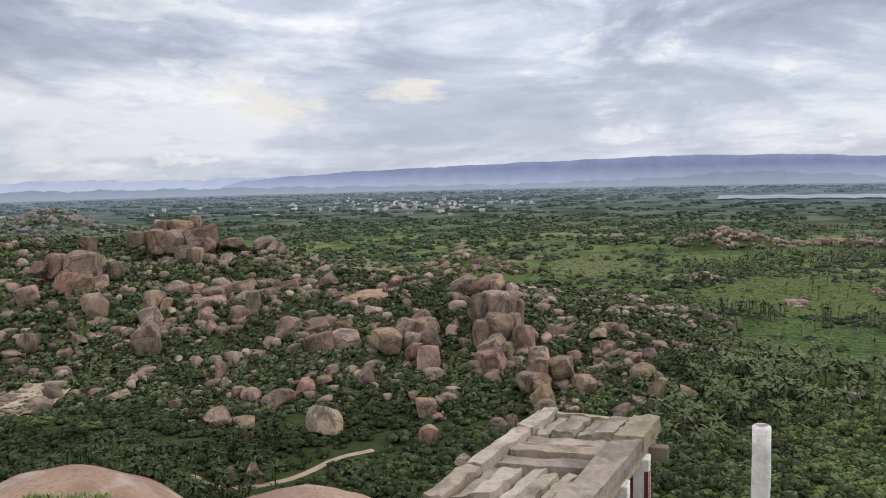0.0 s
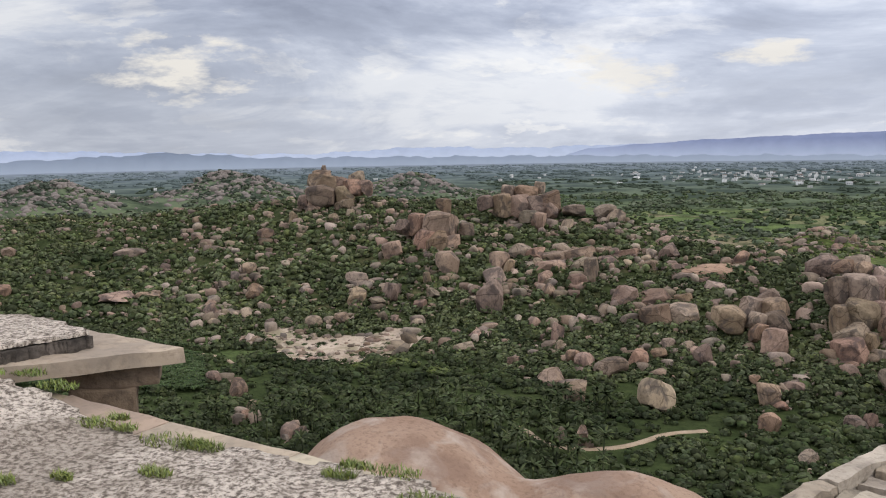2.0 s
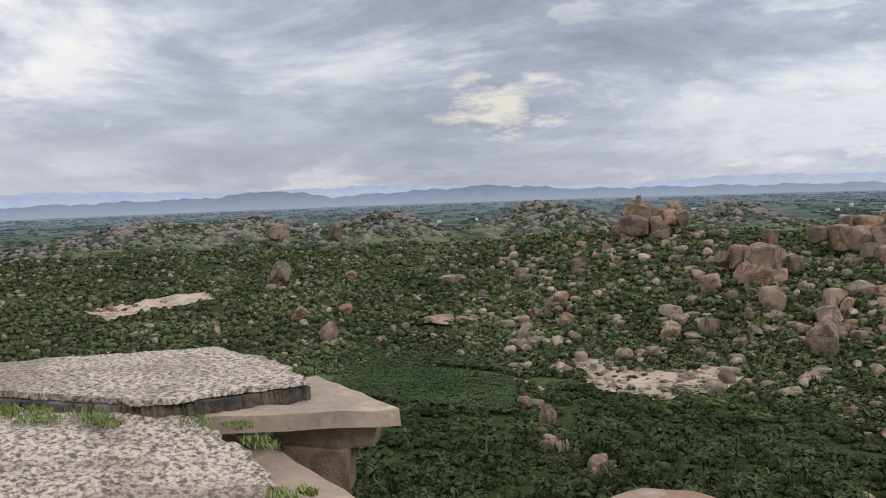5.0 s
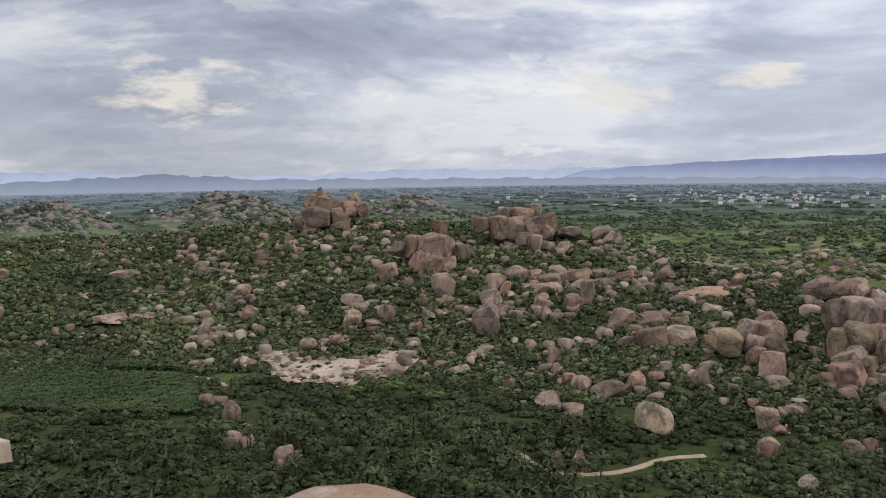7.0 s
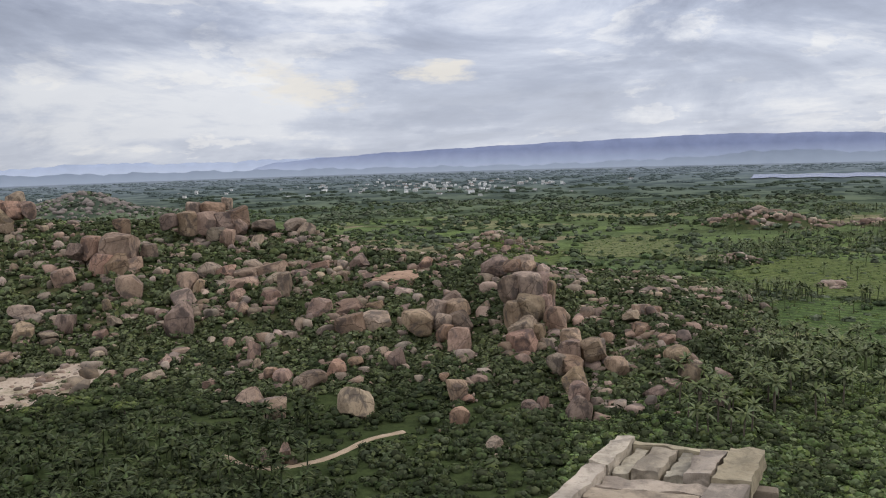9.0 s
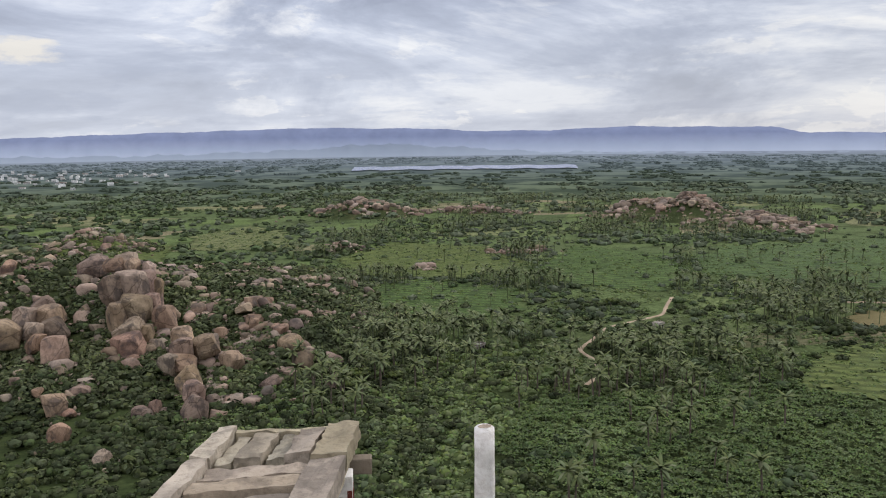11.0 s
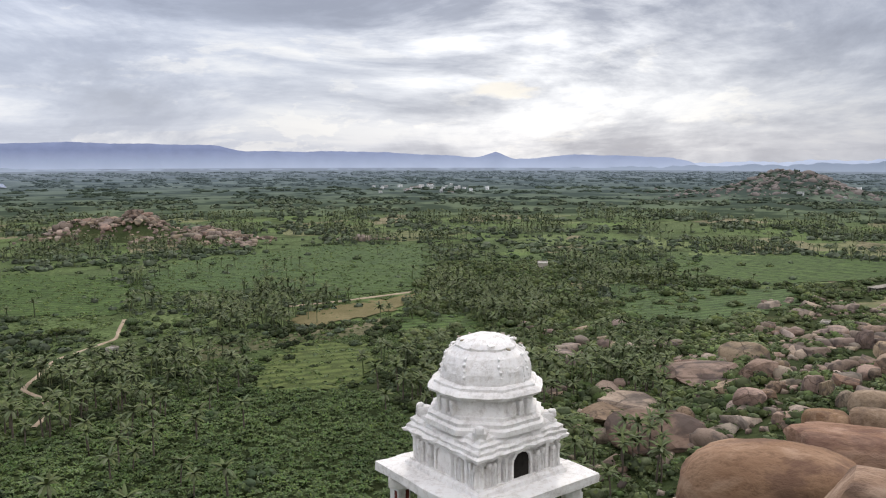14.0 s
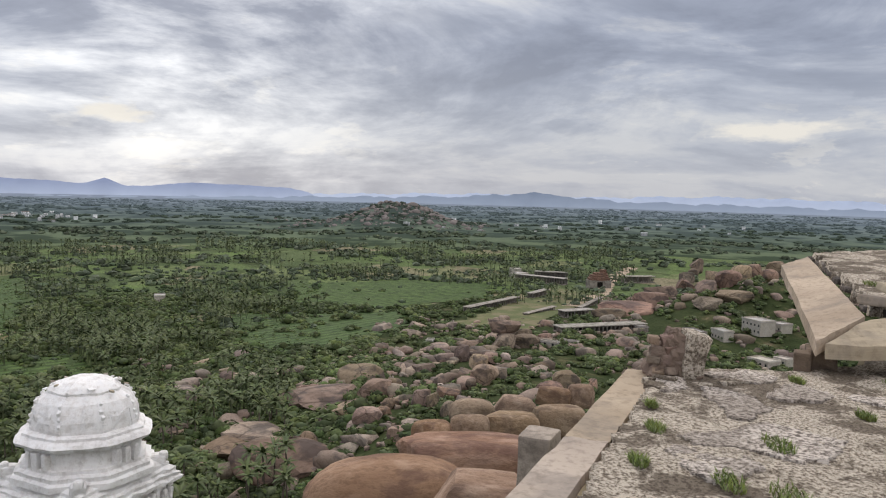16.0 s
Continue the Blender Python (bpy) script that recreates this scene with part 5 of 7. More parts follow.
def build_stub():
    """The broken brick and mortar stub of a finial."""
    base = empty("masonry_stub", (6.82, 0.0, Z - 1.57), "broken stub of brick and mortar standing on the roof", "ruin")
    bm = bmesh.new()
    block(bm, Matrix.Identity(4), 0.34, 0.36, 0.34, 0.02, 10, 0.0)
    for v in bm.verts:
        t = v.co.z / 0.36
        v.co.x *= 1.05 - 0.4 * t
        v.co.y = v.co.y * (1.15 - (0.95 if v.co.y > 0 else 0.35) * t) - 0.02 * t
        v.co.z *= 1 + 0.12 * math.sin(v.co.y * 9 + 1)
        v.co += noise.noise_vector(v.co * 6) * 0.05 + noise.noise_vector(v.co * 17) * 0.035
    part("core", bm, BRICK, base, smooth=False)
    for k in range(11):
        bm = bmesh.new()
        level, side = k // 3, k % 3
        block(bm, pose(-0.13 + 0.02 * level, 0.14 - 0.1 * side + 0.03 * (level % 2), 0.02 + 0.085 * level, random.uniform(-14, 14), random.uniform(-14, 14), random.uniform(-30, 30)), 0.1, 0.1, 0.07, 0.015, 2, 0.03, k)
        part("brick", bm, BRICK, base)
    bm = bmesh.new()
    block(bm, pose(-0.03, -0.13, 0.0, 7, -3, 4), 0.34, 0.17, 0.37, 0.02, 5, 0.035, 5)
    part("plaster_skin", bm, OLD_PLASTER, base, "pale plaster skin left on one side")
    for k in range(9):
        bm = bmesh.new()
        block(bm, pose(-0.25 + random.uniform(-0.3, 0.1), random.uniform(-0.5, 0.3), -0.02, random.uniform(-9, 9), random.uniform(-9, 9), random.uniform(0, 180)), random.uniform(0.08, 0.2), random.uniform(0.06, 0.14), random.uniform(0.03, 0.07), 0.012, 1, 0.015, k + 40)
        part("fallen_piece", bm, OLD_PLASTER, base)


BRICK = surface("old_red_brick", (0.17, 0.115, 0.085), (0.28, 0.20, 0.15), 3.0, 14, 0.95, 0.6, piece=0.2)
build_stub()

# the hewn block under the eaves
bm = bmesh.new()
block(bm, pose(8.62, 0.86, Z - 4.33, 0, 0, -22), 0.42, 0.36, 1.70, 0.03, 4, 0.02, 3)
thing("stone_block", bm, SLAB_STONE, "grey hewn granite block beside the roof edge", "stone block")


def tuft(name, places, low, high, count, label):
    """Grass tufts: many thin bent blades, one object for each group of tufts."""
    verts, faces = [], []
    for x, y, z, spread in places:
        for _ in range(count):
            a, r = random.uniform(0, 6.28), spread * math.sqrt(random.random())
            bx, by = x + r * math.cos(a) * 1.5, y + r * math.sin(a) * 0.7
            tall, way = random.uniform(low, high), random.uniform(0, 6.28)
            bend, w = random.uniform(0.4, 1.2) * tall, 0.003
            c, s = math.cos(way), math.sin(way)
            k = len(verts)
            verts += [(bx - s * w, by + c * w, z), (bx + s * w, by - c * w, z), (bx + c * bend * 0.4 - s * w, by + s * bend * 0.4 + c * w, z + tall * 0.6), (bx + c * bend * 0.4 + s * w, by + s * bend * 0.4 - c * w, z + tall * 0.6), (bx + c * bend, by + s * bend, z + tall)]
            faces += [(k, k + 1, k + 3), (k, k + 3, k + 2), (k + 2, k + 3, k + 4)]
    tagged(new(name, mesh_from(name, verts, faces, GRASS)), label, "grass", "", "stuff")


edge_tufts = []
for k in range(30):
    t = random.random()
    if t < 0.55:
        x = random.uniform(-5.0, -1.0)
        y = np.interp(x, (-5.4, -3.45, -2.0, -1.1), (4.08, 3.92, 3.78, 3.56)) + random.uniform(-0.18, 0.06)
    else:
        x = random.uniform(-6.9, -4.75)
        y = np.interp(x, (-6.8, -5.9, -5.3, -4.8), (2.3, 3.0, 3.3, 3.55)) + random.uniform(-0.22, 0.05)
    edge_tufts.append((x, y, Z - 1.53 + 0.25 * min(1, max(0, (-x - 3.7) / 1.3)), random.uniform(0.05, 0.16)))
for k in range(14):
    edge_tufts.append((random.uniform(-3.7, -1.5), random.uniform(2.0, 3.4), Z - 1.53, random.uniform(0.03, 0.1)))
tuft("edge_grass", edge_tufts, 0.012, 0.038, 210, "yellow-green grass growing along the plaster's edge")
roof_tufts = [(4.55, 0.75, Z - 1.55, 0.07), (5.2, 0.5, Z - 1.55, 0.08), (5.75, 0.4, Z - 1.55, 0.06), (4.9, -0.15, Z - 1.55, 0.11), (4.25, 0.35, Z - 1.55, 0.1), (4.05, 0.1, Z - 1.55, 0.14), (3.85, -0.3, Z - 1.55, 0.12), (5.6, -1.0, Z - 1.55, 0.07), (6.5, -1.75, Z - 1.55, 0.18), (6.0, -1.9, Z - 1.55, 0.15), (6.6, -0.95, Z - 1.55, 0.07), (5.2, -1.5, Z - 1.55, 0.14), (9.0, -2.75, Z - 1.02, 0.15), (4.4, -0.9, Z - 1.55, 0.1)]
tuft("roof_grass", roof_tufts, 0.015, 0.05, 260, "short yellow-green grass tufts on the dirty roof plaster")


def build_bedrock():
    """The smooth pink whaleback below the roof, with its rain pool."""
    cell = 0.11
    gx, gy = np.meshgrid(np.arange(-9.5, 4.5, cell), np.arange(6.0, 17.0, cell))
    u, v = (gx + 4.46) * 0.9 + (gy - 8.74) * 0.43, (gy - 8.74) * 0.9 - (gx + 4.46) * 0.43
    top1 = -3.27 - 0.62 * np.abs(u / np.where(u < 0, 1.15, 1.5)) ** 2.3 - 0.9 * (v / 1.7) ** 2
    u, v = (gx + 1.79) * 0.98 + (gy - 9.2) * 0.2, (gy - 9.2) * 0.98 - (gx + 1.79) * 0.2
    top2 = -3.68 - 0.42 * (u / np.where(u < 0, 1.4, 1.2)) ** 2 - np.where(v < 0, 0.38, 0.9) * (v / 1.1) ** 2
    base = -9.0 - 0.5 * np.clip(gy - 9, 0, 20)
    k = 6.0
    z = np.log(np.exp(k * np.maximum(top1, -14)) + np.exp(k * np.maximum(top2, -14)) + np.exp(k * base)) / k
    z = z + 0.05 * wave(gx, gy, 0.9, 2.2) + 0.02 * wave(gx, gy, 0.25, 5.2)
    pool = np.exp(-(((gx + 1.73) / 0.28) ** 2 + ((gy - 8.62) / 0.16) ** 2))
    z = z - 0.1 * pool
    ny, nx = gx.shape
    ids = np.arange(nx * ny).reshape(ny, nx)
    faces = np.stack([ids[:-1, :-1], ids[:-1, 1:], ids[1:, 1:], ids[1:, :-1]], -1).reshape(-1, 4)
    verts = np.column_stack([gx.ravel(), gy.ravel(), z.ravel() + Z])
    tagged(new("bedrock", mesh_from("bedrock", verts, faces, BEDROCK, True)), "smooth pink granite whaleback below the roof", "rock", "", "structure")
    at = np.argmin((gx + 1.73) ** 2 + (gy - 8.62) ** 2)
    bm = bmesh.new()
    ring = [bm.verts.new((-1.73 + 0.24 * math.cos(a) * (1 + 0.2 * math.sin(2 * a)), 8.62 + 0.14 * math.sin(a), Z + z.ravel()[at] + 0.012)) for a in np.linspace(0, 2 * math.pi, 25)[:-1]]
    bm.faces.new(ring)
    pool_mat = surface("dark_rain_water", (0.03, 0.025, 0.022), (0.06, 0.05, 0.045), 2.0, 9, 0.08, 0.0)
    thing("rain_pool", bm, pool_mat, "small dark rain pool in a rock hollow", "puddle", "", "structure")


build_bedrock()


def build_pavilion():
    """The small open pavilion below, seen from above: a rim of beams, three rows of roof slabs, painted pillars."""
    base = empty("stone_pavilion", (1.2, 9.0, Z - 6.4), "small open stone pavilion roofed with rough loose slabs", "pavilion")
    base_m = Matrix.Translation((-1.2, -9.0, -(Z - 6.4)))
    c = [Vector(q) for q in ((-0.27, 7.90), (1.28, 7.46), (2.74, 10.17), (1.31, 10.70))]

    def at(u, v):
        return c[0].lerp(c[1], u).lerp(c[3].lerp(c[2], u), v)

    made = []

    def lay(name, u0, u1, v0, v1, top, thick, skew=0.0):
        k = len(made)
        ob = slab(name, (at(u0, v0), at(u1, v0 + skew), at(u1, v1 + skew), at(u0, v1)), Z + top, thick, SLAB_STONE, base, 50 + k, 0.016, 0.03, 8)
        made.append(ob)

    for v0, v1, top in ((0.0, 0.29, -3.2), (0.295, 0.72, -3.18), (0.725, 1.0, -3.17)):
        lay("rim_beam", 0.0, 0.13, v0, v1, top, 0.22)
    for v0, v1, top in ((0.0, 0.70, -3.2), (0.705, 1.0, -3.17)):
        lay("rim_beam", 0.78, 1.0, v0, v1, top, 0.2)
    lay("rim_beam", -0.03, 1.02, -0.09, -0.005, -3.25, 0.22)
    for u0, u1, top in ((0.15, 0.245, -3.27), (0.265, 0.395, -3.21), (0.425, 0.515, -3.28), (0.535, 0.655, -3.24)):
        lay("roof_slab", u0, u1 - 0.006, 0.04, 0.33 + 0.04 * math.sin(u0 * 20), top, 0.17, 0.01)
    lay("roof_slab", 0.675, 0.755, 0.05, 0.34, -3.26, 0.16)
    for v0, v1, top in ((0.385, 0.465, -3.27), (0.49, 0.575, -3.22), (0.605, 0.69, -3.26)):
        lay("roof_slab", 0.14, 0.772, v0, v1, top, 0.15, 0.02)
    for u0, u1, top in ((0.15, 0.25, -3.27), (0.275, 0.44, -3.22), (0.47, 0.585, -3.26), (0.60, 0.755, -3.20)):
        lay("roof_slab", u0, u1, 0.735, 0.965, top, 0.16, 0.012)
    lay("rim_beam", 0.13, 0.78, 0.972, 1.0, -3.22, 0.2)
    bm = bmesh.new()
    prism(bm, [at(0.03, 0.02), at(0.97, 0.02), at(0.97, 0.97), at(0.03, 0.97)], Z - 3.43, Z - 3.55)
    part("under_slab", bm, SLAB_STONE, base)
    bm = bmesh.new()
    p = at(1.0, 0.88)
    block(bm, pose(p.x + 0.02, p.y, Z - 3.62, 0, 0, -20), 0.32, 0.16, 0.18, 0.02, 2, 0.015, 3)
    part("bracket", bm, SLAB_STONE, base)
    for u, v in ((0.93, 0.80), (0.93, 0.50), (0.93, 0.12), (0.08, 0.1), (0.08, 0.5), (0.08, 0.9)):
        p = at(u, v)
        bm = bmesh.new()
        block(bm, pose(p.x, p.y, Z - 6.4, 0, 0, -20), 0.24, 0.24, 2.9, 0.015, 3, 0.008, u * 9 + v)
        post = part("pillar", bm, WHITEWASH, base, "whitewashed square pillar with maroon stripes")
        for side in (-0.09, 0.09):
            for turn in (0, 90, 180, 270):
                bm = bmesh.new()
                block(bm, pose(p.x, p.y, Z - 6.35, 0, 0, -20 + turn) @ pose(side, -0.121, 0), 0.05, 0.012, 2.7, 0.002, 1, 0.002, turn)
                part("stripe", bm, MAROON, post, "maroon painted stripe")
    for ob in base.children:
        ob.data.transform(base_m)
        for sub in ob.children:
            sub.data.transform(base_m)


build_pavilion()


def build_post():
    """The white painted stone post."""
    bm = bmesh.new()
    bmesh.ops.create_cone(bm, segments=20, radius1=0.105, radius2=0.092, depth=3.9, cap_ends=True)
    bmesh.ops.subdivide_edges(bm, edges=[e for e in bm.edges if abs(e.verts[0].co.z - e.verts[1].co.z) > 1], cuts=14)
    rim = [e for e in bm.edges if all(v.co.z > 1.9 for v in e.verts)]
    bmesh.ops.bevel(bm, geom=rim, offset=0.012, segments=2, affect="EDGES")
    for v in bm.verts:
        v.co += noise.noise_vector(v.co * 3) * 0.012
        v.co.x += 0.012 * v.co.z
    ob = thing("stone_post", bm, WHITEWASH, "white limewashed stone post with a flat top", "post", smooth=True)
    ob.location = (3.22, 8.17, Z - 2.67 - 1.95)
    bm = bmesh.new()
    bmesh.ops.create_circle(bm, segments=18, radius=0.06, cap_ends=True)
    for v in bm.verts:
        v.co = Vector((v.co.x * 1.1 + 0.023, v.co.y * 0.8, 1.957))
    part("worn_top", bm, SLAB_STONE, ob, "grey worn stone on the post's top")


build_post()


def ring_stack(bm, sides, profile, turn=0.0, square=0.0, rough=0.012, seed=1, sub=4):
    """Adds a moulded body of many-sided rings: (radius, height) from below upward."""
    rings = []
    for r, z in profile:
        ring = []
        for k in range(sides * sub):
            a = k / (sides * sub) * 2 * math.pi + turn
            face = (a - turn) % (2 * math.pi / sides) - math.pi / sides
            d = r * math.cos(math.pi / sides) / math.cos(face)
            d = d * (1 - square) + r * square
            v = Vector((d * math.cos(a), d * math.sin(a), z))
            v += noise.noise_vector(v * 5 + Vector((seed, 0, 0))) * rough + noise.noise_vector(v * 17 + Vector((0, seed, 0))) * rough * 0.7
            ring.append(bm.verts.new(v))
        rings.append(ring)
    n = sides * sub
    for lo, hi in zip(rings, rings[1:]):
        for k in range(n):
            bm.faces.new((lo[k], lo[(k + 1) % n], hi[(k + 1) % n], hi[k]))
    bm.faces.new(rings[-1])
    bm.faces.new(rings[0][::-1])


def build_shrine_tower():
    """The whitewashed tower of the small shrine."""
    base = empty("shrine_tower", (11.19, 6.9, Z - 4.94), "whitewashed brick shrine tower with an eight-sided dome", "shrine")
    base.rotation_euler = (0, 0, radians(-25))
    base.scale = (0.91, 0.91, 0.93)
    half = math.sqrt(0.5)

    def stack(name, sides, profile, label="", turn=None, square=0.0, rough=0.012, parent=base, mat=WHITEWASH, sub=6, seed=1):
        bm = bmesh.new()
        ring_stack(bm, sides, profile, math.pi / sides if turn is None else turn, square, rough, seed, sub)
        return part(name, bm, mat, parent, label)

    # roof slabs under the tower: two halves with a crack between them
    for k, (x0, x1, y0, y1) in enumerate(((-1.32, 1.38, -1.36, -0.62), (-1.36, -0.62, -0.61, 1.36), (0.64, 1.36, -0.61, 1.36), (-0.61, 0.63, 0.62, 1.36))):
        slab("roof_slab", ((x0, y0), (x1, y0), (x1, y1), (x0, y1)), (-0.02, -0.02, 0.0, 0.0), 0.15, WHITEWASH, base, 70 + k, 0.025, 0.02, 5)
    # body, mouldings and eaves
    r = 1 / half
    stack("plinth", 4, [(0.98 * r, -0.05), (0.98 * r, 0.06), (0.93 * r, 0.09), (0.93 * r, 0.12)], rough=0.015, sub=10)
    body = stack("body", 4, [(0.84 * r, 0.08), (0.84 * r, 0.3), (0.84 * r, 0.52), (0.84 * r, 0.6)], rough=0.022, sub=14)
    stack("cornice", 4, [(0.86 * r, 0.55), (1.0 * r, 0.58), (1.02 * r, 0.63), (0.97 * r, 0.66), (0.98 * r, 0.71), (0.93 * r, 0.74), (0.93 * r, 0.79), (0.86 * r, 0.83), (0.86 * r, 0.88), (0.78 * r, 0.92)], rough=0.036, sub=18, seed=3)
    stack("upper_plinth", 8, [(1.06, 0.86), (1.06, 0.95), (1.0, 0.98), (1.02, 1.04), (0.93, 1.07), (0.93, 1.12)], rough=0.014, seed=4)
    stack("neck", 8, [(0.87, 1.08), (0.85, 1.2), (0.86, 1.36), (0.90, 1.42)], rough=0.012, seed=5)
    stack("dome_cornice", 8, [(0.86, 1.38), (0.98, 1.41), (1.02, 1.46), (0.97, 1.50), (0.90, 1.53), (0.90, 1.57), (0.84, 1.60)], rough=0.016, square=0.25, seed=6)
    dome = stack("dome", 8, [(0.78, 1.56), (0.80, 1.64), (0.79, 1.76), (0.75, 1.88), (0.68, 1.99), (0.56, 2.08), (0.53, 2.09), (0.54, 2.13), (0.46, 2.19), (0.33, 2.24), (0.18, 2.27), (0.05, 2.28)], rough=0.018, square=0.45, seed=7, sub=8)
    # flame-like fins on the dome's ribs and masks on its sides
    for k in range(8):
        a = k * math.pi / 4 + math.pi / 8
        for lift in range(5):
            z = 1.6 + 0.095 * lift
            rr = (0.80, 0.82, 0.81, 0.78, 0.72)[lift] * 0.93
            bm = bmesh.new()
            block(bm, pose(rr * math.cos(a), rr * math.sin(a), z, 0, 28, math.degrees(a)), 0.06, 0.05, 0.06, 0.018, 2, 0.025, k + lift)
            part("fin", bm, WHITEWASH, dome)
        a += math.pi / 8
        bm = bmesh.new()
        block(bm, pose(0.70 * math.cos(a), 0.70 * math.sin(a), 1.57, 0, -6, math.degrees(a)), 0.1, 0.36, 0.3, 0.05, 6, 0.06, k + 9)
        part("mask", bm, WHITEWASH, dome)
    for k in range(22):
        a, z = random.uniform(0, 6.28), random.uniform(2.1, 2.22)
        rr = np.interp(z, (2.09, 2.13, 2.18, 2.225), (0.6, 0.58, 0.5, 0.36))
        bm = bmesh.new()
        block(bm, pose(rr * math.cos(a), rr * math.sin(a), z - 0.008, random.uniform(-20, 20), random.uniform(-20, 20), random.uniform(0, 90)), random.uniform(0.04, 0.12), random.uniform(0.03, 0.08), 0.025, 0.006, 1, 0.01, k)
        part("flake", bm, WHITEWASH if k % 3 else SLAB_STONE, dome)
    # neck niches and lying bulls at the corners of the tier
    for k in range(4):
        a = k * math.pi / 2
        for off, wide in ((-0.17, 0.09), (0.17, 0.09), (0, 0.12)):
            bm = bmesh.new()
            block(bm, pose(0, 0, 0, 0, 0, math.degrees(a)) @ pose(0.83, off, 1.1, 0, 0, 0), 0.14, wide, 0.26, 0.03, 3, 0.03, k + off)
            part("neck_figure" if off else "niche", bm, WHITEWASH, base)
        a += math.pi / 4
        spot = pose(0.99 * math.cos(a), 0.99 * math.sin(a), 0.83, 0, 0, math.degrees(a))
        bm = bmesh.new()
        block(bm, spot, 0.36, 0.24, 0.18, 0.08, 4, 0.03, k)
        block(bm, spot @ pose(0.14, 0, 0.1), 0.13, 0.14, 0.14, 0.05, 3, 0.02, k + 5)
        part("corner_ornament", bm, WHITEWASH, base)
    # pillars, plain figure shapes and the arched niche on each side of the body
    for k in range(4):
        turn = pose(0, 0, 0, 0, 0, 90 * k)
        for j in range(15):
            y = -0.82 + j * 1.64 / 14
            if abs(y) < 0.24:
                continue
            bm = bmesh.new()
            if j % 3 == 0:
                block(bm, turn @ pose(0.86, y, 0.1), 0.09, 0.075, 0.46, 0.012, 2, 0.012, j + k)
                block(bm, turn @ pose(0.87, y, 0.49), 0.12, 0.11, 0.07, 0.012, 1, 0.01, j)
                part("pilaster", bm, WHITEWASH, body)
            else:
                block(bm, turn @ pose(0.88, y, 0.11, 0, 0, 7 * math.sin(j * 5 + k)), 0.12, 0.09, 0.3, 0.03, 3, 0.024, j * 3 + k)
                block(bm, turn @ pose(0.90, y + 0.01, 0.39), 0.085, 0.068, 0.1, 0.022, 2, 0.01, j + 2 * k)
                part("relief_figure", bm, WHITEWASH, body, smooth=True)
        # the arch: a white frame round a panel, near-black on one side for shade
        bm = bmesh.new()
        ring = []
        for a in np.linspace(0, math.pi, 9):
            ring.append((0.17 * math.cos(a), 0.37 + 0.17 * math.sin(a)))
        outline = [(0.17, 0.09)] + ring + [(-0.17, 0.09)]
        front = [bm.verts.new(turn @ Vector((0.895, y, z))) for y, z in outline]
        back = [bm.verts.new(turn @ Vector((0.80, y, z))) for y, z in outline]
        bm.faces.new(front)
        for q in range(len(outline)):
            w = (q + 1) % len(outline)
            bm.faces.new((front[q], back[q], back[w], front[w]))
        part("niche_hollow", bm, SHADE_BLACK if k in (3,) else WHITEWASH, body, "arched opening shown as a black shade panel" if k == 3 else "shallow white arched niche")
        bm = bmesh.new()
        for q in range(len(outline) - 1):
            (y0, z0), (y1, z1) = outline[q], outline[q + 1]
            mid = turn @ pose(0.88, (y0 + y1) / 2 * 1.22, (z0 + z1) / 2 + (0.02 if z0 > 0.36 else 0))
            long = math.hypot(y1 - y0, z1 - z0) * 1.25
            tilt = math.degrees(math.atan2(z1 - z0, y1 - y0))
            block(bm, mid @ pose(0, 0, 0, tilt, 0, 0) @ pose(0, 0, -0.02), 0.1, long, 0.045, 0.008, 1, 0.008, q)
        part("arch_frame", bm, WHITEWASH, body)
    # beams and painted pillars under the slabs
    for x, y in ((-1.05, -1.05), (1.05, -1.05), (1.05, 1.05), (-1.05, 1.05), (0, -1.05), (-1.05, 0)):
        bm = bmesh.new()
        block(bm, pose(x, y, -0.36, 0, 0, 45 if x and y else 0), 0.55, 0.3, 0.2, 0.03, 3, 0.015, x)
        part("capital", bm, WHITEWASH, base)
        bm = bmesh.new()
        block(bm, pose(x, y, -2.6), 0.26, 0.26, 2.25, 0.015, 3, 0.01, y)
        post = part("pillar", bm, WHITEWASH, base, "white square pillar with maroon stripes")
        for turn in (0, 90, 180, 270):
            bm = bmesh.new()
            block(bm, pose(x, y, -2.5, 0, 0, turn) @ pose(0.06, -0.131, 0), 0.07, 0.012, 2.05, 0.002, 1, 0.002, 2)
            part("stripe", bm, MAROON, post, "maroon painted stripe")
    for a, b in (((-1.2, -1.08), (1.2, -1.08)), ((-1.08, -1.2), (-1.08, 1.2)), ((1.08, -1.2), (1.08, 1.2))):
        bm = bmesh.new()
        mid = ((a[0] + b[0]) / 2, (a[1] + b[1]) / 2)
        sx, sy = abs(a[0] - b[0]) + 0.2, abs(a[1] - b[1]) + 0.2
        block(bm, pose(*mid, -0.18), max(sx, 0.22), max(sy, 0.22), 0.03, 0.008, 3, 0.006, 2)
        part("beam", bm, WHITEWASH, base)


build_shrine_tower()

# ---- plants of the plain and of the own hill ----
LIGHT_TREE = leaves("light_tree_leaves", (0.083, 0.116, 0.033), (0.132, 0.165, 0.055), 0.25, 0.05)
# leaves paled and blued for far trees: haze in the colour
HAZE_TREE = leaves("haze_tinted_leaves", (0.074, 0.098, 0.060), (0.140, 0.176, 0.104), 0.3, 0.01)
TINY = [clump_shape(100 + k, 8, 0.6, 0.85) for k in range(6)]


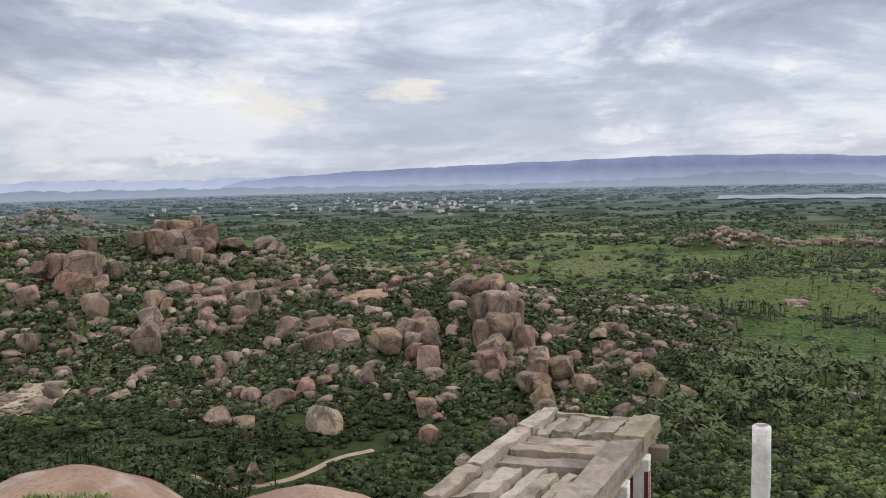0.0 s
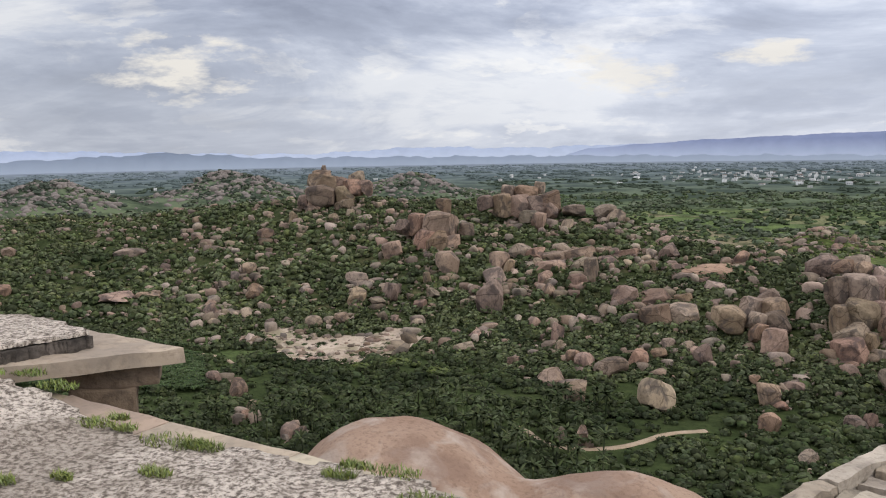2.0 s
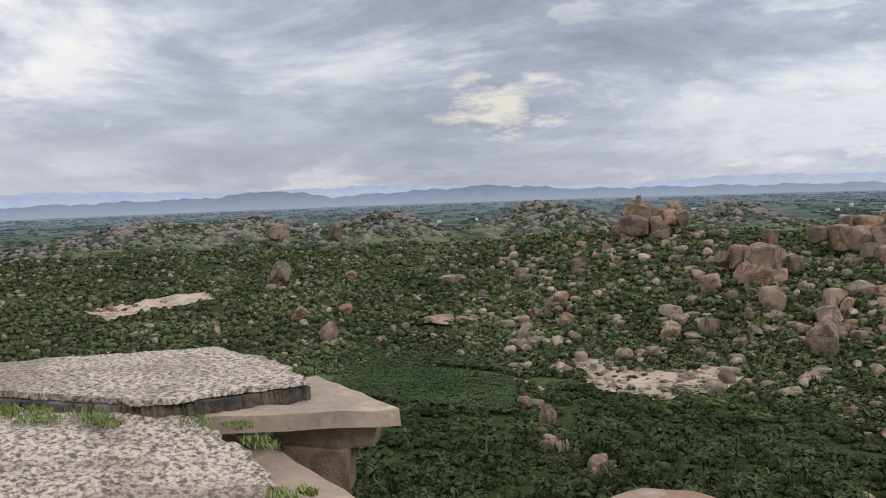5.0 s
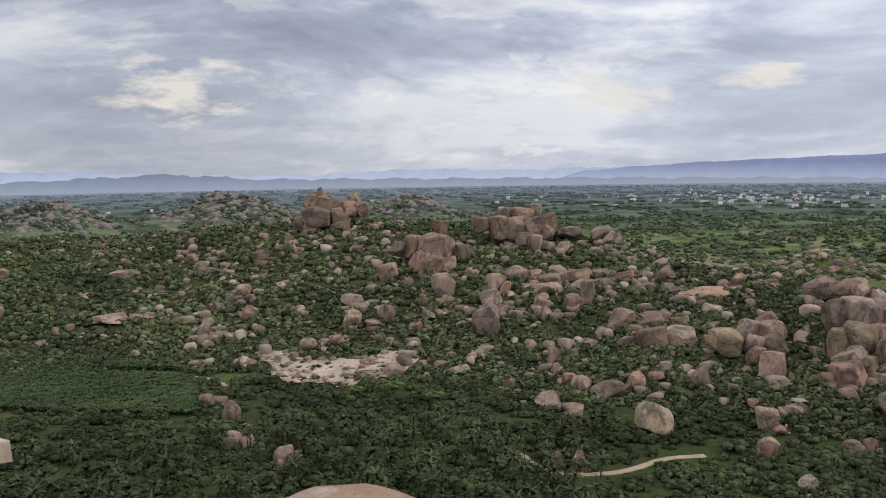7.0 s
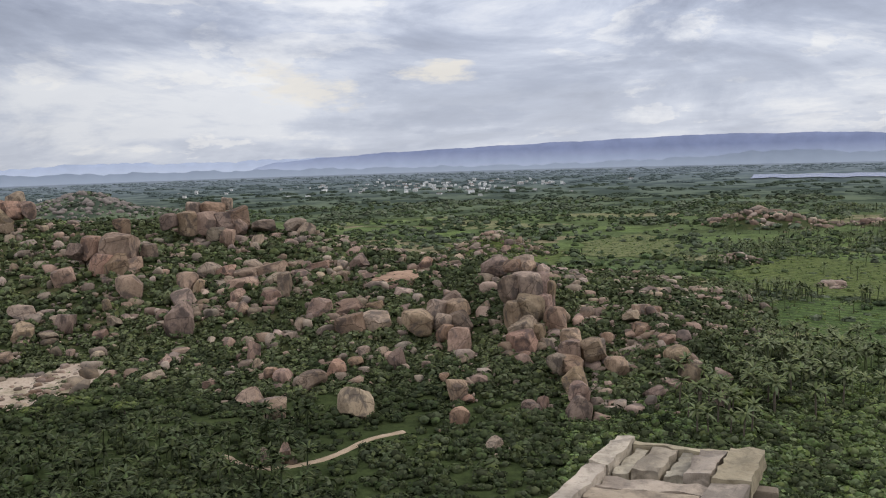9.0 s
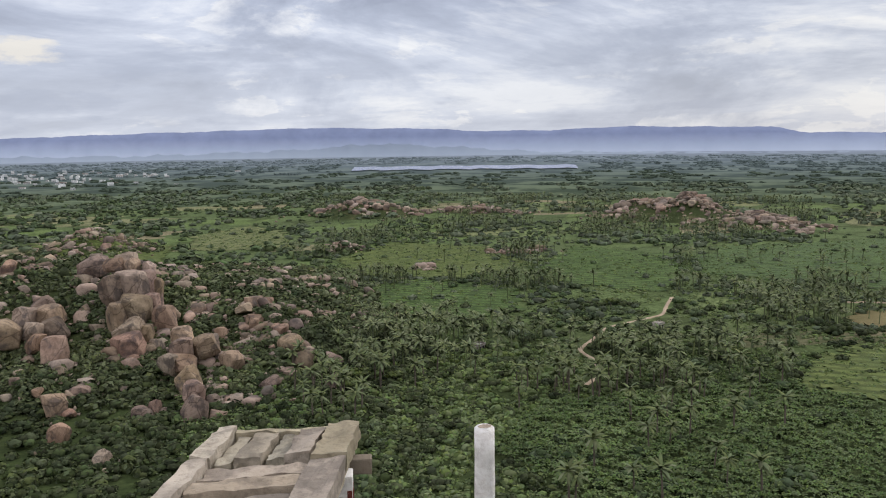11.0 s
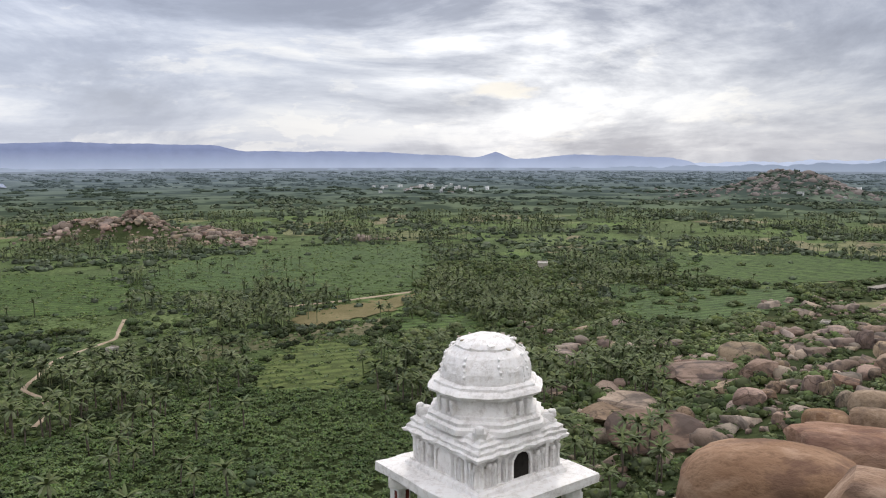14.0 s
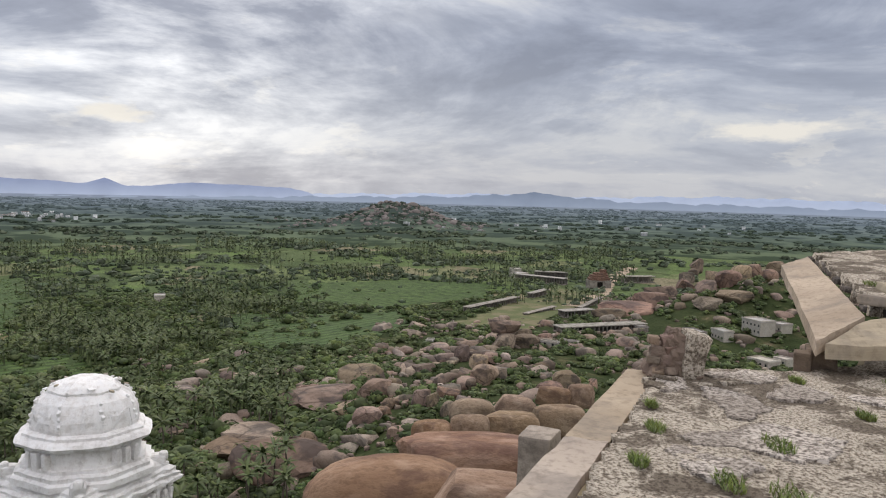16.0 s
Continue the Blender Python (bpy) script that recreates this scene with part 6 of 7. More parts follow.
def spread(p, wanted, size, seed, loose=0.5, low=0.0):
    """Keeps the places where a rolling pattern is high, so that plants stand in groups."""
    keep = wave(p[:, 0], p[:, 1], size, seed) + rng.uniform(-loose, loose, len(p)) > low
    keep &= ~in_field(p) | (rng.uniform(0, 1, len(p)) < 0.10)
    return p[keep & ~bare(p)][:wanted]


def palm_grove():
    """Coconut palms: the nearest as things of their own, the rest as stuff."""
    p = np.concatenate([sector(5200, 14, 78, 165, 620), sector(11000, 16, 102, 400, 1150)])
    p = spread(p, 9000, 62, 5.5, 0.3, 0.22)
    p = p[~inside(p, BANANA_RIGHT) | (rng.uniform(0, 1, len(p)) < 0.35)]
    left = sector(1700, -62, -12, 178, 262)
    left = spread(left, 420, 18, 2.5, 0.6, -0.05)
    left = left[height(left[:, 0], left[:, 1]) < 4]
    s = rng.uniform(6.5, 10.5, len(left))
    # darker leaf colour than the grove's, for the shaded floor
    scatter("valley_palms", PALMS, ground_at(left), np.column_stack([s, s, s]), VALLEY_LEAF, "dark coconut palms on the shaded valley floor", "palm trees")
    p = p[height(p[:, 0], p[:, 1]) < 4]
    r = np.hypot(p[:, 0], p[:, 1])
    order = np.argsort(r)
    p, r = p[order], r[order]
    protos = []
    for k in range(6):
        v, f = PALMS[k]
        trunk = f[:30]
        crown = f[30:]
        ob = empty("coconut_palm", (0, 0, -50), "tall coconut palm with drooping grey-green fronds", "palm tree", "palms of the grove")
        for name, faces, mat in (("trunk", trunk, BARK), ("crown", crown, PALM)):
            ids = np.unique(faces)
            index = np.full(len(v), -1)
            index[ids] = np.arange(len(ids))
            child = new(name, mesh_from(name, v[ids], index[faces], mat))
            child.parent = ob
        protos.append(ob)
    for k in range(200):
        tall = random.uniform(9.0, 13.0)
        z = float(height(p[k, 0], p[k, 1]))
        m = pose(p[k, 0], p[k, 1], z - 0.1, 0, 0, random.uniform(0, 360))
        ob = protos[k % 6] if k < 6 else copy_thing(protos[k % 6], m)
        ob.matrix_basis = m @ Matrix.Diagonal((tall, tall, tall, 1))
    near = p[200:][r[200:] < 420]
    far = p[200:][r[200:] >= 420][:5200]
    s = rng.uniform(8.5, 12.5, len(near))
    scatter("palm_grove", PALMS, ground_at(near), np.column_stack([s, s, s]), PALM, "close grove of coconut palms on the plain", "palm trees")
    s = rng.uniform(7.5, 11.0, len(far))
    scatter("far_palms", FAR_PALMS, ground_at(far), np.column_stack([s * 1.25, s * 1.25, s]), PALM, "distant coconut palms standing in lines and groups", "palm trees")

    low = far + rng.normal(0, 5.0, far.shape)
    low = low[height(low[:, 0], low[:, 1]) < 4]
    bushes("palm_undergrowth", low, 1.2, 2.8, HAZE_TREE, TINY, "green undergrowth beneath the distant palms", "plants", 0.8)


palm_grove()

# low undergrowth and crops between the palms
p = spread(sector(16000, 14, 80, 165, 560), 9500, 30, 8.5, 0.9, -0.6)
p = p[height(p[:, 0], p[:, 1]) < 5]
bushes("undergrowth", p, 0.7, 1.7, CROP, SMALL_CLUMPS, "green undergrowth and crops between the palms", "plants", 0.75)
p = spread(sector(4200, 14, 82, 165, 760), 1300, 36, 1.1, 0.5, 0.25)
bushes("grove_trees", p, 1.6, 3.6, TREE, CANOPIES, "dark round trees among the palms", "trees")

# fields with rows of young plants
def row_crop(name, centre, turn, length, width, gap, material, label, low=0.5, high=0.9):
    c, s = math.cos(radians(turn)), math.sin(radians(turn))
    u, v = np.meshgrid(np.arange(-length / 2, length / 2, 1.6), np.arange(-width / 2, width / 2, gap))
    u, v = u.ravel() + rng.normal(0, 0.2, u.size), v.ravel() + rng.normal(0, 0.15, v.size)
    q = np.column_stack([centre[0] + u * c - v * s, centre[1] + u * s + v * c])
    bushes(name, q, low, high, material, TINY, label, "crops", 0.8, -0.1)


row_crop("crop_rows", (60, 560), 20, 90, 60, 3.2, LIGHT_TREE, "pale green crop in straight rows")
row_crop("crop_rows", (-158, 205), 60, 34, 30, 2.6, CROP, "young green crop in rows by the trees")
row_crop("crop_rows", (118, 420), 70, 60, 44, 3.0, LIGHT_TREE, "pale green crop in straight rows")
row_crop("crop_rows", (330, 430), -30, 120, 60, 3.0, BANANA, "bright green crop in straight rows")
row_crop("crop_rows", (230, 215), -35, 70, 40, 2.4, BANANA, "bright green young banana rows")
row_crop("crop_rows", (300, 190), -35, 60, 40, 2.4, CROP, "green young banana rows")

# single pale trees
for k, (x, y, s) in enumerate(((-137, 268, 6.5), (-118, 262, 6.0), (-150, 262, 5.0), (88, 262, 6.5), (82, 255, 5.0), (100, 259, 4.5), (232, 232, 4.0), (245, 330, 5))):
    ob = empty("pale_tree", (x, y, float(height(x, y))), "flat-topped tree with pale yellow-green leaves", "tree", "pale trees")
    bm = bmesh.new()
    bmesh.ops.create_cone(bm, segments=7, radius1=0.32, radius2=0.16, depth=s * 0.55, cap_ends=True, matrix=Matrix.Translation((0, 0, s * 0.27)))
    part("trunk", bm, BARK, ob)
    for j in range(4):
        bm = bmesh.new()
        bmesh.ops.create_cone(bm, segments=5, radius1=0.14, radius2=0.05, depth=s * 0.5, cap_ends=True, matrix=pose(0.12 * s * math.cos(j * 1.6), 0.12 * s * math.sin(j * 1.6), s * 0.62, 0, 40, math.degrees(j * 1.6)))
        part("limb", bm, BARK, ob)
    spots = np.array([(math.cos(j * 2.4) * s * 0.5 * math.sqrt(j / 9), math.sin(j * 2.4) * s * 0.5 * math.sqrt(j / 9), s * (0.62 + 0.12 * math.sin(j * 1.9))) for j in range(10)])
    lots = [strewn(CLUMPS[j % 8], spots[j:j + 1], np.array([[s * 0.3, s * 0.3, s * 0.2]]), np.array([j * 1.0])) for j in range(10)]
    crown = new("crown", mesh_from("crown", *gather(lots), LIGHT_TREE))
    crown.parent = ob

SPUR_LEAF = leaves("thorn_tree_leaves", (0.056, 0.080, 0.030), (0.146, 0.184, 0.068), 0.5, 0.03)
# the spur: umbrella-shaped thorn trees between the rocks
p = sector(5200, 62, 118, 70, 640)
p = spread(p, 5000, 30, 3.9, 0.8, -0.45)
LAWN = [(462, 8), (500, -12), (690, -78), (640, -110), (600, -98), (535, -72), (437, -38)]
p = p[~inside(p, LAWN) & ~near_line(p, [(430, -45), (470, -110), (520, -85), (610, -110), (700, -120), (780, -160)], 16)]
p = p[(np.hypot(p[:, 0], p[:, 1]) < 480) | (rng.uniform(0, 1, len(p)) < 0.6)][:2300]
bushes("spur_trees", p, 2.2, 4.4, SPUR_LEAF, CANOPIES, "domed green thorn trees covering the spur", "trees", 0.85)
p = sector(2400, 60, 84, 240, 620)
p = spread(p, 1100, 40, 7.9, 0.6, -0.1)
bushes("thorn_belt", p, 3.0, 5.6, SPUR_LEAF, CANOPIES, "belt of domed dark thorn trees below the spur", "trees", 0.8)

# woods, hedges and single trees over the wide plain
p = np.concatenate([sector(9000, -74, 118, 640, 1500), sector(26000, -74, 118, 1350, 3500)])
lines = np.sin(p[:, 0] / 31 + 2.0 * np.sin(p[:, 1] / 190)) * np.sin(p[:, 1] / 43 + 1.5 * np.sin(p[:, 0] / 170))
p = p[(lines + 0.8 * wave(p[:, 0], p[:, 1], 150, 4.4) + rng.uniform(-0.4, 0.4, len(p)) > 0.16)][:18000]
p = p[~in_field(p)]
p = p[~inside(p, [(640, 1940), (1200, 1700), (1560, 2240), (830, 2580)])]
s = rng.uniform(2.5, 5.0, len(p)) * (0.75 + np.hypot(p[:, 0], p[:, 1]) / 3200)
off = np.hypot(p[:, 0], p[:, 1]) > 1450
sizes = np.column_stack([s * 1.2, s * 1.2, s * 0.9])
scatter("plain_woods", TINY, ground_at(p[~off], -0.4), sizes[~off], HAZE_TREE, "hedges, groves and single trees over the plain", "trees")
# haze put into colour and glow, stronger belt by belt
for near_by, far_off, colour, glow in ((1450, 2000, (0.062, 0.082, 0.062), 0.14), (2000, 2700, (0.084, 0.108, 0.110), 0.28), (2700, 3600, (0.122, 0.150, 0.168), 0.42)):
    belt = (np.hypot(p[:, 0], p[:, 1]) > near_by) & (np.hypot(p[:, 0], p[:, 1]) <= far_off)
    scatter("backdrop_woods", TINY, ground_at(p[belt], -0.4), sizes[belt] * [1.25, 1.25, 0.7], haze_material("hazed_far_woods", colour, glow, 0.02), "far groves in lines over the plain, blue-green with painted haze", "trees")
p = np.concatenate([sector(26000, 8, 80, 180, 800)])
p = p[in_field(p) & ~bare(p) & ~inside(p, DRY)][:8500]
bushes("field_crop", p, 0.5, 1.25, CROP, TINY, "low green crop plants over the open fields", "crops", 0.8, -0.05)
p = spread(sector(9000, -20, 104, 340, 820), 1900, 55, 6.6, 0.5, 0.2)
p = p[height(p[:, 0], p[:, 1]) < 3]
bushes("plain_trees", p, 1.6, 3.4, HAZE_TREE, LOW_CLUMPS, "dark bushes and trees between the fields", "trees")
p = spread(sector(9000, -34, 24, 560, 1400), 3000, 60, 2.9, 0.5, 0.05)
p = p[height(p[:, 0], p[:, 1]) < 6]
bushes("valley_woods", p, 2.2, 4.6, TREE, TINY, "dark groves and hedges beyond the boulder hill", "trees", 0.8)
p = spread(sector(3000, 10, 62, 165, 420), 900, 24, 9.3, 0.6, -0.1)
p = p[(height(p[:, 0], p[:, 1]) < 4) & (~inside(p, BANANA_RIGHT) | (rng.uniform(0, 1, len(p)) < 0.2))]
bushes("grove_thicket", p, 1.5, 3.4, VALLEY_LEAF, CANOPIES, "dark leafy thicket under the palms", "trees", 0.9)

# ---- boulders of the own hill's spur and of the far knolls ----
PILE_ROCKS = (
    (323, 40, 4.5, 17.4, 7.9),
    (333, 47, 3.8, 6.2, 5.8),
    (323, 39, 4.7, 4.6, 5.1),
    (297, 51, 2.9, 28.2, 6.5),
    (312, 59, 2.1, 9.1, 4.5),
    (296, 32, 6.1, 12.8, 7.3),
    (276, 38, 5.3, 12.0, 5.2),
    (260, 44, 3.9, 5.4, 5.0),
    (257, 30, 7.3, 9.3, 6.4),
    (276, 24, 8.2, 6.0, 3.6),
    (262, 25, 8.7, 4.9, 3.8),
    (242, 47, 3.2, 7.2, 6.1),
    (261, 67, 0.4, 21.5, 4.3),
    (249, 72, 0.1, 22.6, 3.8),
    (230, 51, 2.0, 27.7, 6.9),
    (227, 67, 0.2, 6.9, 4.2),
    (231, 65, 0.4, 3.9, 3.2),
)
SPUR_ROCKS = (
    (265, 13, 11.1, 6.5, 6.9),
    (262, 9, 12.1, 4.1, 5.7),
    (250, 4, 13.6, 4.3, 4.7),
    (276, 16, 9.8, 4.0, 2.8),
    (275, 4, 12.6, 7.9, 3.9),
    (298, -9, 12.1, 9.8, 7.7),
    (302, -15, 12.5, 5.2, 5.2),
    (285, -4, 13.0, 4.5, 4.1),
    (267, -29, 16.6, 9.6, 4.6),
    (282, -37, 14.9, 9.3, 6.9),
    (259, -29, 17.7, 4.9, 3.0),
    (283, -46, 14.9, 4.5, 4.1),
    (351, -1, 8.9, 6.0, 7.5),
    (331, -7, 11.1, 8.5, 5.2),
    (337, -13, 11.2, 4.8, 3.4),
    (332, 15, 7.9, 9.5, 3.8),
)
BALANCED_ROCKS = (
    (374, -20, 9.8, 11.7, 7.9),
    (379, -21, 13.5, 8.0, 7.0),
    (380, -20, 18.9, 13.9, 4.8),
    (382, -31, 10.0, 12.5, 6.5),
    (387, -30, 14.2, 8.2, 3.8),
    (389, -41, 10.1, 8.3, 5.5),
    (306, 25, 7.0, 5.3, 4.4),
    (234, 18, 10.2, 6.8, 4.4),
    (205, 24, 8.8, 4.6, 3.4),
    (253, 62, 1.0, 3.8, 2.7),
    (241, 37, 5.7, 5.3, 3.2),
)
RIDGE_ROCKS = (
    (526, -108, 5.8, 33.9, 7.5),
    (552, -129, 6.2, 23.8, 11.1),
    (511, -95, 5.9, 18.3, 5.1),
    (827, -235, -0.1, 14.4, 8.4),
    (835, -241, 6.2, 13.3, 12.1),
    (774, -242, 0.5, 17.0, 11.3),
    (540, -177, 24.4, 15.9, 10.3),
    (783, -269, 0.2, 19.7, 17.3),
    (812, -292, 0.4, 18.1, 15.6),
    (790, -298, 0.2, 17.7, 13.0),
    (849, -329, 0.0, 21.6, 16.5),
    (697, -191, 0.9, 17.2, 11.1),
    (538, -162, 18.7, 15.7, 9.4),
    (500, -168, 20.3, 22.1, 5.9),
    (496, -150, 15.2, 18.1, 6.5),
    (767, -213, 0.6, 14.5, 10.0),
    (611, -151, 4.4, 22.0, 10.6),
)
NEAR_ROCKS = (
    (32.1, 4.3, 70.5, 6.9, 3.8),
    (26.4, 0.6, 73.2, 4.7, 2.5),
    (42.1, 0.8, 69.5, 7.9, 2.6),
    (45.1, 3, 70.1, 2.3, 1.8),
    (47.5, 0.9, 69.8, 2.4, 1.8),
    (48.7, -1.6, 69.7, 3.5, 1.8),
    (54.7, 0.6, 69, 3.1, 1.7),
    (57, -2.4, 68.9, 3.2, 1.5),
    (51.8, -5, 69.4, 3.4, 1.8),
    (61.3, -7.8, 68.8, 2, 1.5),
    (61.3, -5.7, 68.8, 2.6, 1.2),
)


for group, rows, label in (
    ("rocks of the tumbled pile", PILE_ROCKS, "sloping pale granite sheet or boulder of the lower pile"),
    ("rocks on the spur", SPUR_ROCKS, "rounded pale pink boulder among trees on the spur"),
    ("rocks of the balanced pile", BALANCED_ROCKS, "pinkish boulder of a pile with a balanced top stone"),
    ("rocks of the village ridge", RIDGE_ROCKS, "reddish boulder on the ridge behind the village"),
):
    for x, y, z, wide, tall in rows:
        boulder(x, y, z, wide * 1.06, tall * 1.1, label, group, turn=math.degrees(math.atan2(-x, y)) + random.uniform(-25, 25), sink=0.2)

SMOOTH_SKIN = surface("smooth_red_granite", (0.23, 0.150, 0.104), (0.36, 0.255, 0.185), 1.6, 16, 0.88, 0.6, stain=(0.15, 0.10, 0.08), stain_scale=2.4, stain_amount=0.7, piece=0.12, depth=0.15, third=(0.42, 0.31, 0.235), strong=0.84)
SMOOTH_MESHES = [mesh_from("boulder", *rock_shape(4, 120 + k, 5, 0.022, 2.8 + 0.5 * k, (0.70, 0.92)), SMOOTH_SKIN, True, 40) for k in range(6)]
for k, (x, y, z, wide, tall) in enumerate(NEAR_ROCKS):
    ob = new("boulder", SMOOTH_MESHES[k % 6])
    ob.matrix_world = pose(x, y, z + tall * 0.30, 0, random.uniform(-3, 3), math.degrees(math.atan2(-x, y)) + random.uniform(-8, 8)) @ Matrix.Diagonal((wide * 1.03, max(wide * 0.42, tall), tall * 1.25, 1))
    tagged(ob, "huge smooth reddish granite boulder below the roof", "boulder", "great boulders below the roof")


def knoll_rocks(name, count, label, shapes, material, *spots):
    """Rocks strewn over far knolls, larger near the top."""
    places = []
    for heading, far, across, along, share in spots:
        h = radians(heading)
        m = int(count * share)
        u, v = rng.normal(0, 0.55, m) * across, rng.normal(0, 0.55, m) * along
        places.append(np.column_stack([far * math.sin(h) + u * math.cos(h) + v * math.sin(h), far * math.cos(h) - u * math.sin(h) + v * math.cos(h)]))
    p = np.concatenate(places)
    far = np.hypot(p[:, 0], p[:, 1])
    s = (1.9 + 2.8 * rng.pareto(2.2, len(p)).clip(0, 2.6)) * (far / 850) ** 0.5
    sizes = np.column_stack([s * rng.uniform(1.0, 1.7, len(p)), s, s * rng.uniform(0.6, 1.0, len(p))])
    scatter(name, shapes, ground_at(p, 0.6), sizes, material, label, "rocks")


knoll_rocks("knoll_rocks", 1500, "pink boulders heaped on low knolls in the plain", RUBBLE, GRANITE_FIELD, (1.5, 690, 34, 36, 0.12), (19.5, 900, 60, 45, 0.14), (27, 905, 50, 22, 0.1), (38.5, 860, 38, 40, 0.14), (42, 850, 34, 40, 0.16), (46.5, 790, 50, 36, 0.2), (56.8, 795, 22, 12, 0.05), (17.8, 620, 12, 12, 0.03), (23.5, 530, 8, 8, 0.02), (30, 600, 20, 8, 0.04))
# haze put into the far rocks' colour, with a faint glow
knoll_rocks("far_hill_rocks", 7500, "countless grey-pink boulders over the far rocky hills", PEBBLES, haze_material("hazed_far_granite", (0.205, 0.182, 0.172), 0.10, 0.03), (-66, 1250, 190, 170, 0.26), (-58, 1330, 130, 160, 0.18), (-49.5, 1250, 85, 130, 0.16), (-38, 1350, 90, 130, 0.16), (-26, 1450, 110, 130, 0.12), (85.5, 1720, 150, 150, 0.12))
p = np.concatenate([sector(1800, 68, 96, 110, 400), sector(700, 100, 117, 380, 640), sector(700, 84, 104, 300, 480)])
rocky = wave(p[:, 0], p[:, 1], 22, 2.2)
p = p[rocky + rng.uniform(-0.5, 0.5, len(p)) > 0.05]
s = 1.2 + 2.0 * rng.pareto(2.2, len(p)).clip(0, 2.4)
scatter("spur_rubble", RUBBLE, ground_at(p, 0.3), np.column_stack([s * 1.5, s * 1.15, s * 0.95]) * np.clip(np.hypot(p[:, 0], p[:, 1]) / 190, 0.5, 1.2)[:, None], GRANITE_FIELD, "loose pink rocks lying between the spur's trees", "rocks")

# trees in the clefts of the far rocky hills, haze in colour and glow
lots = []
for heading, far, across, along, m in ((-66, 1250, 170, 160, 420), (-58, 1330, 120, 150, 320), (-49.5, 1250, 85, 120, 300), (-38, 1350, 85, 120, 300), (-26, 1450, 100, 120, 200), (85.5, 1720, 130, 140, 260)):
    h = radians(heading)
    u, v = rng.normal(0, 0.6, m) * across, rng.normal(0, 0.6, m) * along
    lots.append(np.column_stack([far * math.sin(h) + u * math.cos(h) + v * math.sin(h), far * math.cos(h) - u * math.sin(h) + v * math.cos(h)]))
bushes("far_hill_scrub", np.concatenate(lots), 2.6, 5.5, haze_material("hazed_far_scrub", (0.075, 0.092, 0.072), 0.10, 0.03), TINY, "grey-green scrub in the clefts of the far rocky hills", "bushes", 0.8)
p = sector(2600, 66, 100, 85, 320)
p = p[wave(p[:, 0], p[:, 1], 14, 5.7) + rng.uniform(-0.5, 0.5, len(p)) > -0.1][:480]
bushes("spur_bushes", p, 0.9, 2.5, SPUR_LEAF, CLUMPS, "fresh green bushes between the boulders below the roof", "bushes", 0.9)

# ---- ruins, village and far towns ----
RUIN = surface("old_grey_masonry", (0.20, 0.175, 0.15), (0.34, 0.30, 0.26), 0.25, 1.5, 0.9, 0.3, stain=(0.10, 0.09, 0.08), stain_scale=0.3, stain_amount=0.6, piece=0.1)
RUIN_BRICK = surface("brown_red_ruin_brick", (0.17, 0.10, 0.075), (0.27, 0.17, 0.13), 0.3, 1.8, 0.9, 0.4, stain=(0.08, 0.06, 0.05), stain_scale=0.3)
LIME_WALL = surface("pale_house_wall", (0.40, 0.355, 0.295), (0.56, 0.51, 0.44), 0.2, 1.5, 0.85, 0.1, stain=(0.38, 0.35, 0.30), stain_scale=0.25, stain_amount=0.5, piece=0.15)
ROOFING = surface("flat_house_roof", (0.30, 0.28, 0.26), (0.52, 0.50, 0.47), 0.2, 1.2, 0.9, 0.1, piece=0.2)
DARK_GLASS = surface("dark_window", (0.02, 0.022, 0.025), (0.05, 0.055, 0.06), 1.0, 4, 0.2, 0.0)
LAWN_GRASS = surface("dry_lawn", (0.10, 0.12, 0.05), (0.17, 0.17, 0.08), 0.05, 0.6, 0.95, 0.2, stain=(0.22, 0.18, 0.12), stain_scale=0.05, stain_amount=0.7)

drape("bazaar_lawn", LAWN, LAWN_GRASS, "dry green lawn of the old bazaar street", "lawn", 0.5, 2.0, 4.0)
ribbon("bazaar_road", [(560, -75), (640, -112), (720, -128), (800, -150), (900, -190)], 14, DIRT, "pale earth street before the ruined gate", "road", 0.6)


RUIN_ROOF = surface("old_slab_roof", (0.26, 0.235, 0.20), (0.42, 0.385, 0.34), 0.3, 2.0, 0.9, 0.3, stain=(0.13, 0.12, 0.10), stain_scale=0.35, stain_amount=0.7, piece=0.1)


def colonnade(a, b, deep, tall, label, gap=2.6):
    """A long open gallery of stone posts with a flat slab roof and a back wall."""
    a, b = Vector(a), Vector(b)
    long, turn = (b - a).length, math.degrees(math.atan2(b.y - a.y, b.x - a.x))
    z = min(float(height(*a)), float(height(*b)))
    ob = empty("colonnade", (a.x, a.y, z), label, "colonnade", "bazaar colonnades")
    ob.rotation_euler = (0, 0, radians(turn))
    bm = bmesh.new()
    block(bm, pose(long / 2, 0, -0.6), long, deep, 1.4, 0.1, 2, 0.1, 1)
    part("plinth", bm, RUIN, ob)
    bm = bmesh.new()
    block(bm, pose(long / 2, deep / 2 - 0.3, 0.8), long, 0.5, tall - 0.8, 0.05, 2, 0.05, 2)
    part("back_wall", bm, RUIN, ob)
    bm = bmesh.new()
    block(bm, pose(long / 2, 0, tall), long + 0.6, deep + 0.8, 0.5, 0.08, 4, 0.12, 3)
    part("roof", bm, RUIN_ROOF, ob)
    bm = bmesh.new()
    block(bm, pose(0, 0, 0.7), 0.5, 0.5, tall - 0.65, 0.05, 1, 0.03, 4)
    post = mesh_of("post", bm, RUIN)
    for k in range(int(long / gap) + 1):
        for y in (-deep / 2 + 0.4, 0.1):
            o = new("post", post)
            o.parent = ob
            o.location = (min(k * gap, long), y, 0)


colonnade((520, -4), (577, -40), 5, 4.0, "long grey colonnade with a pale slab roof")
colonnade((606, -52), (636, -68), 5, 4.0, "short grey colonnade with a pale slab roof")
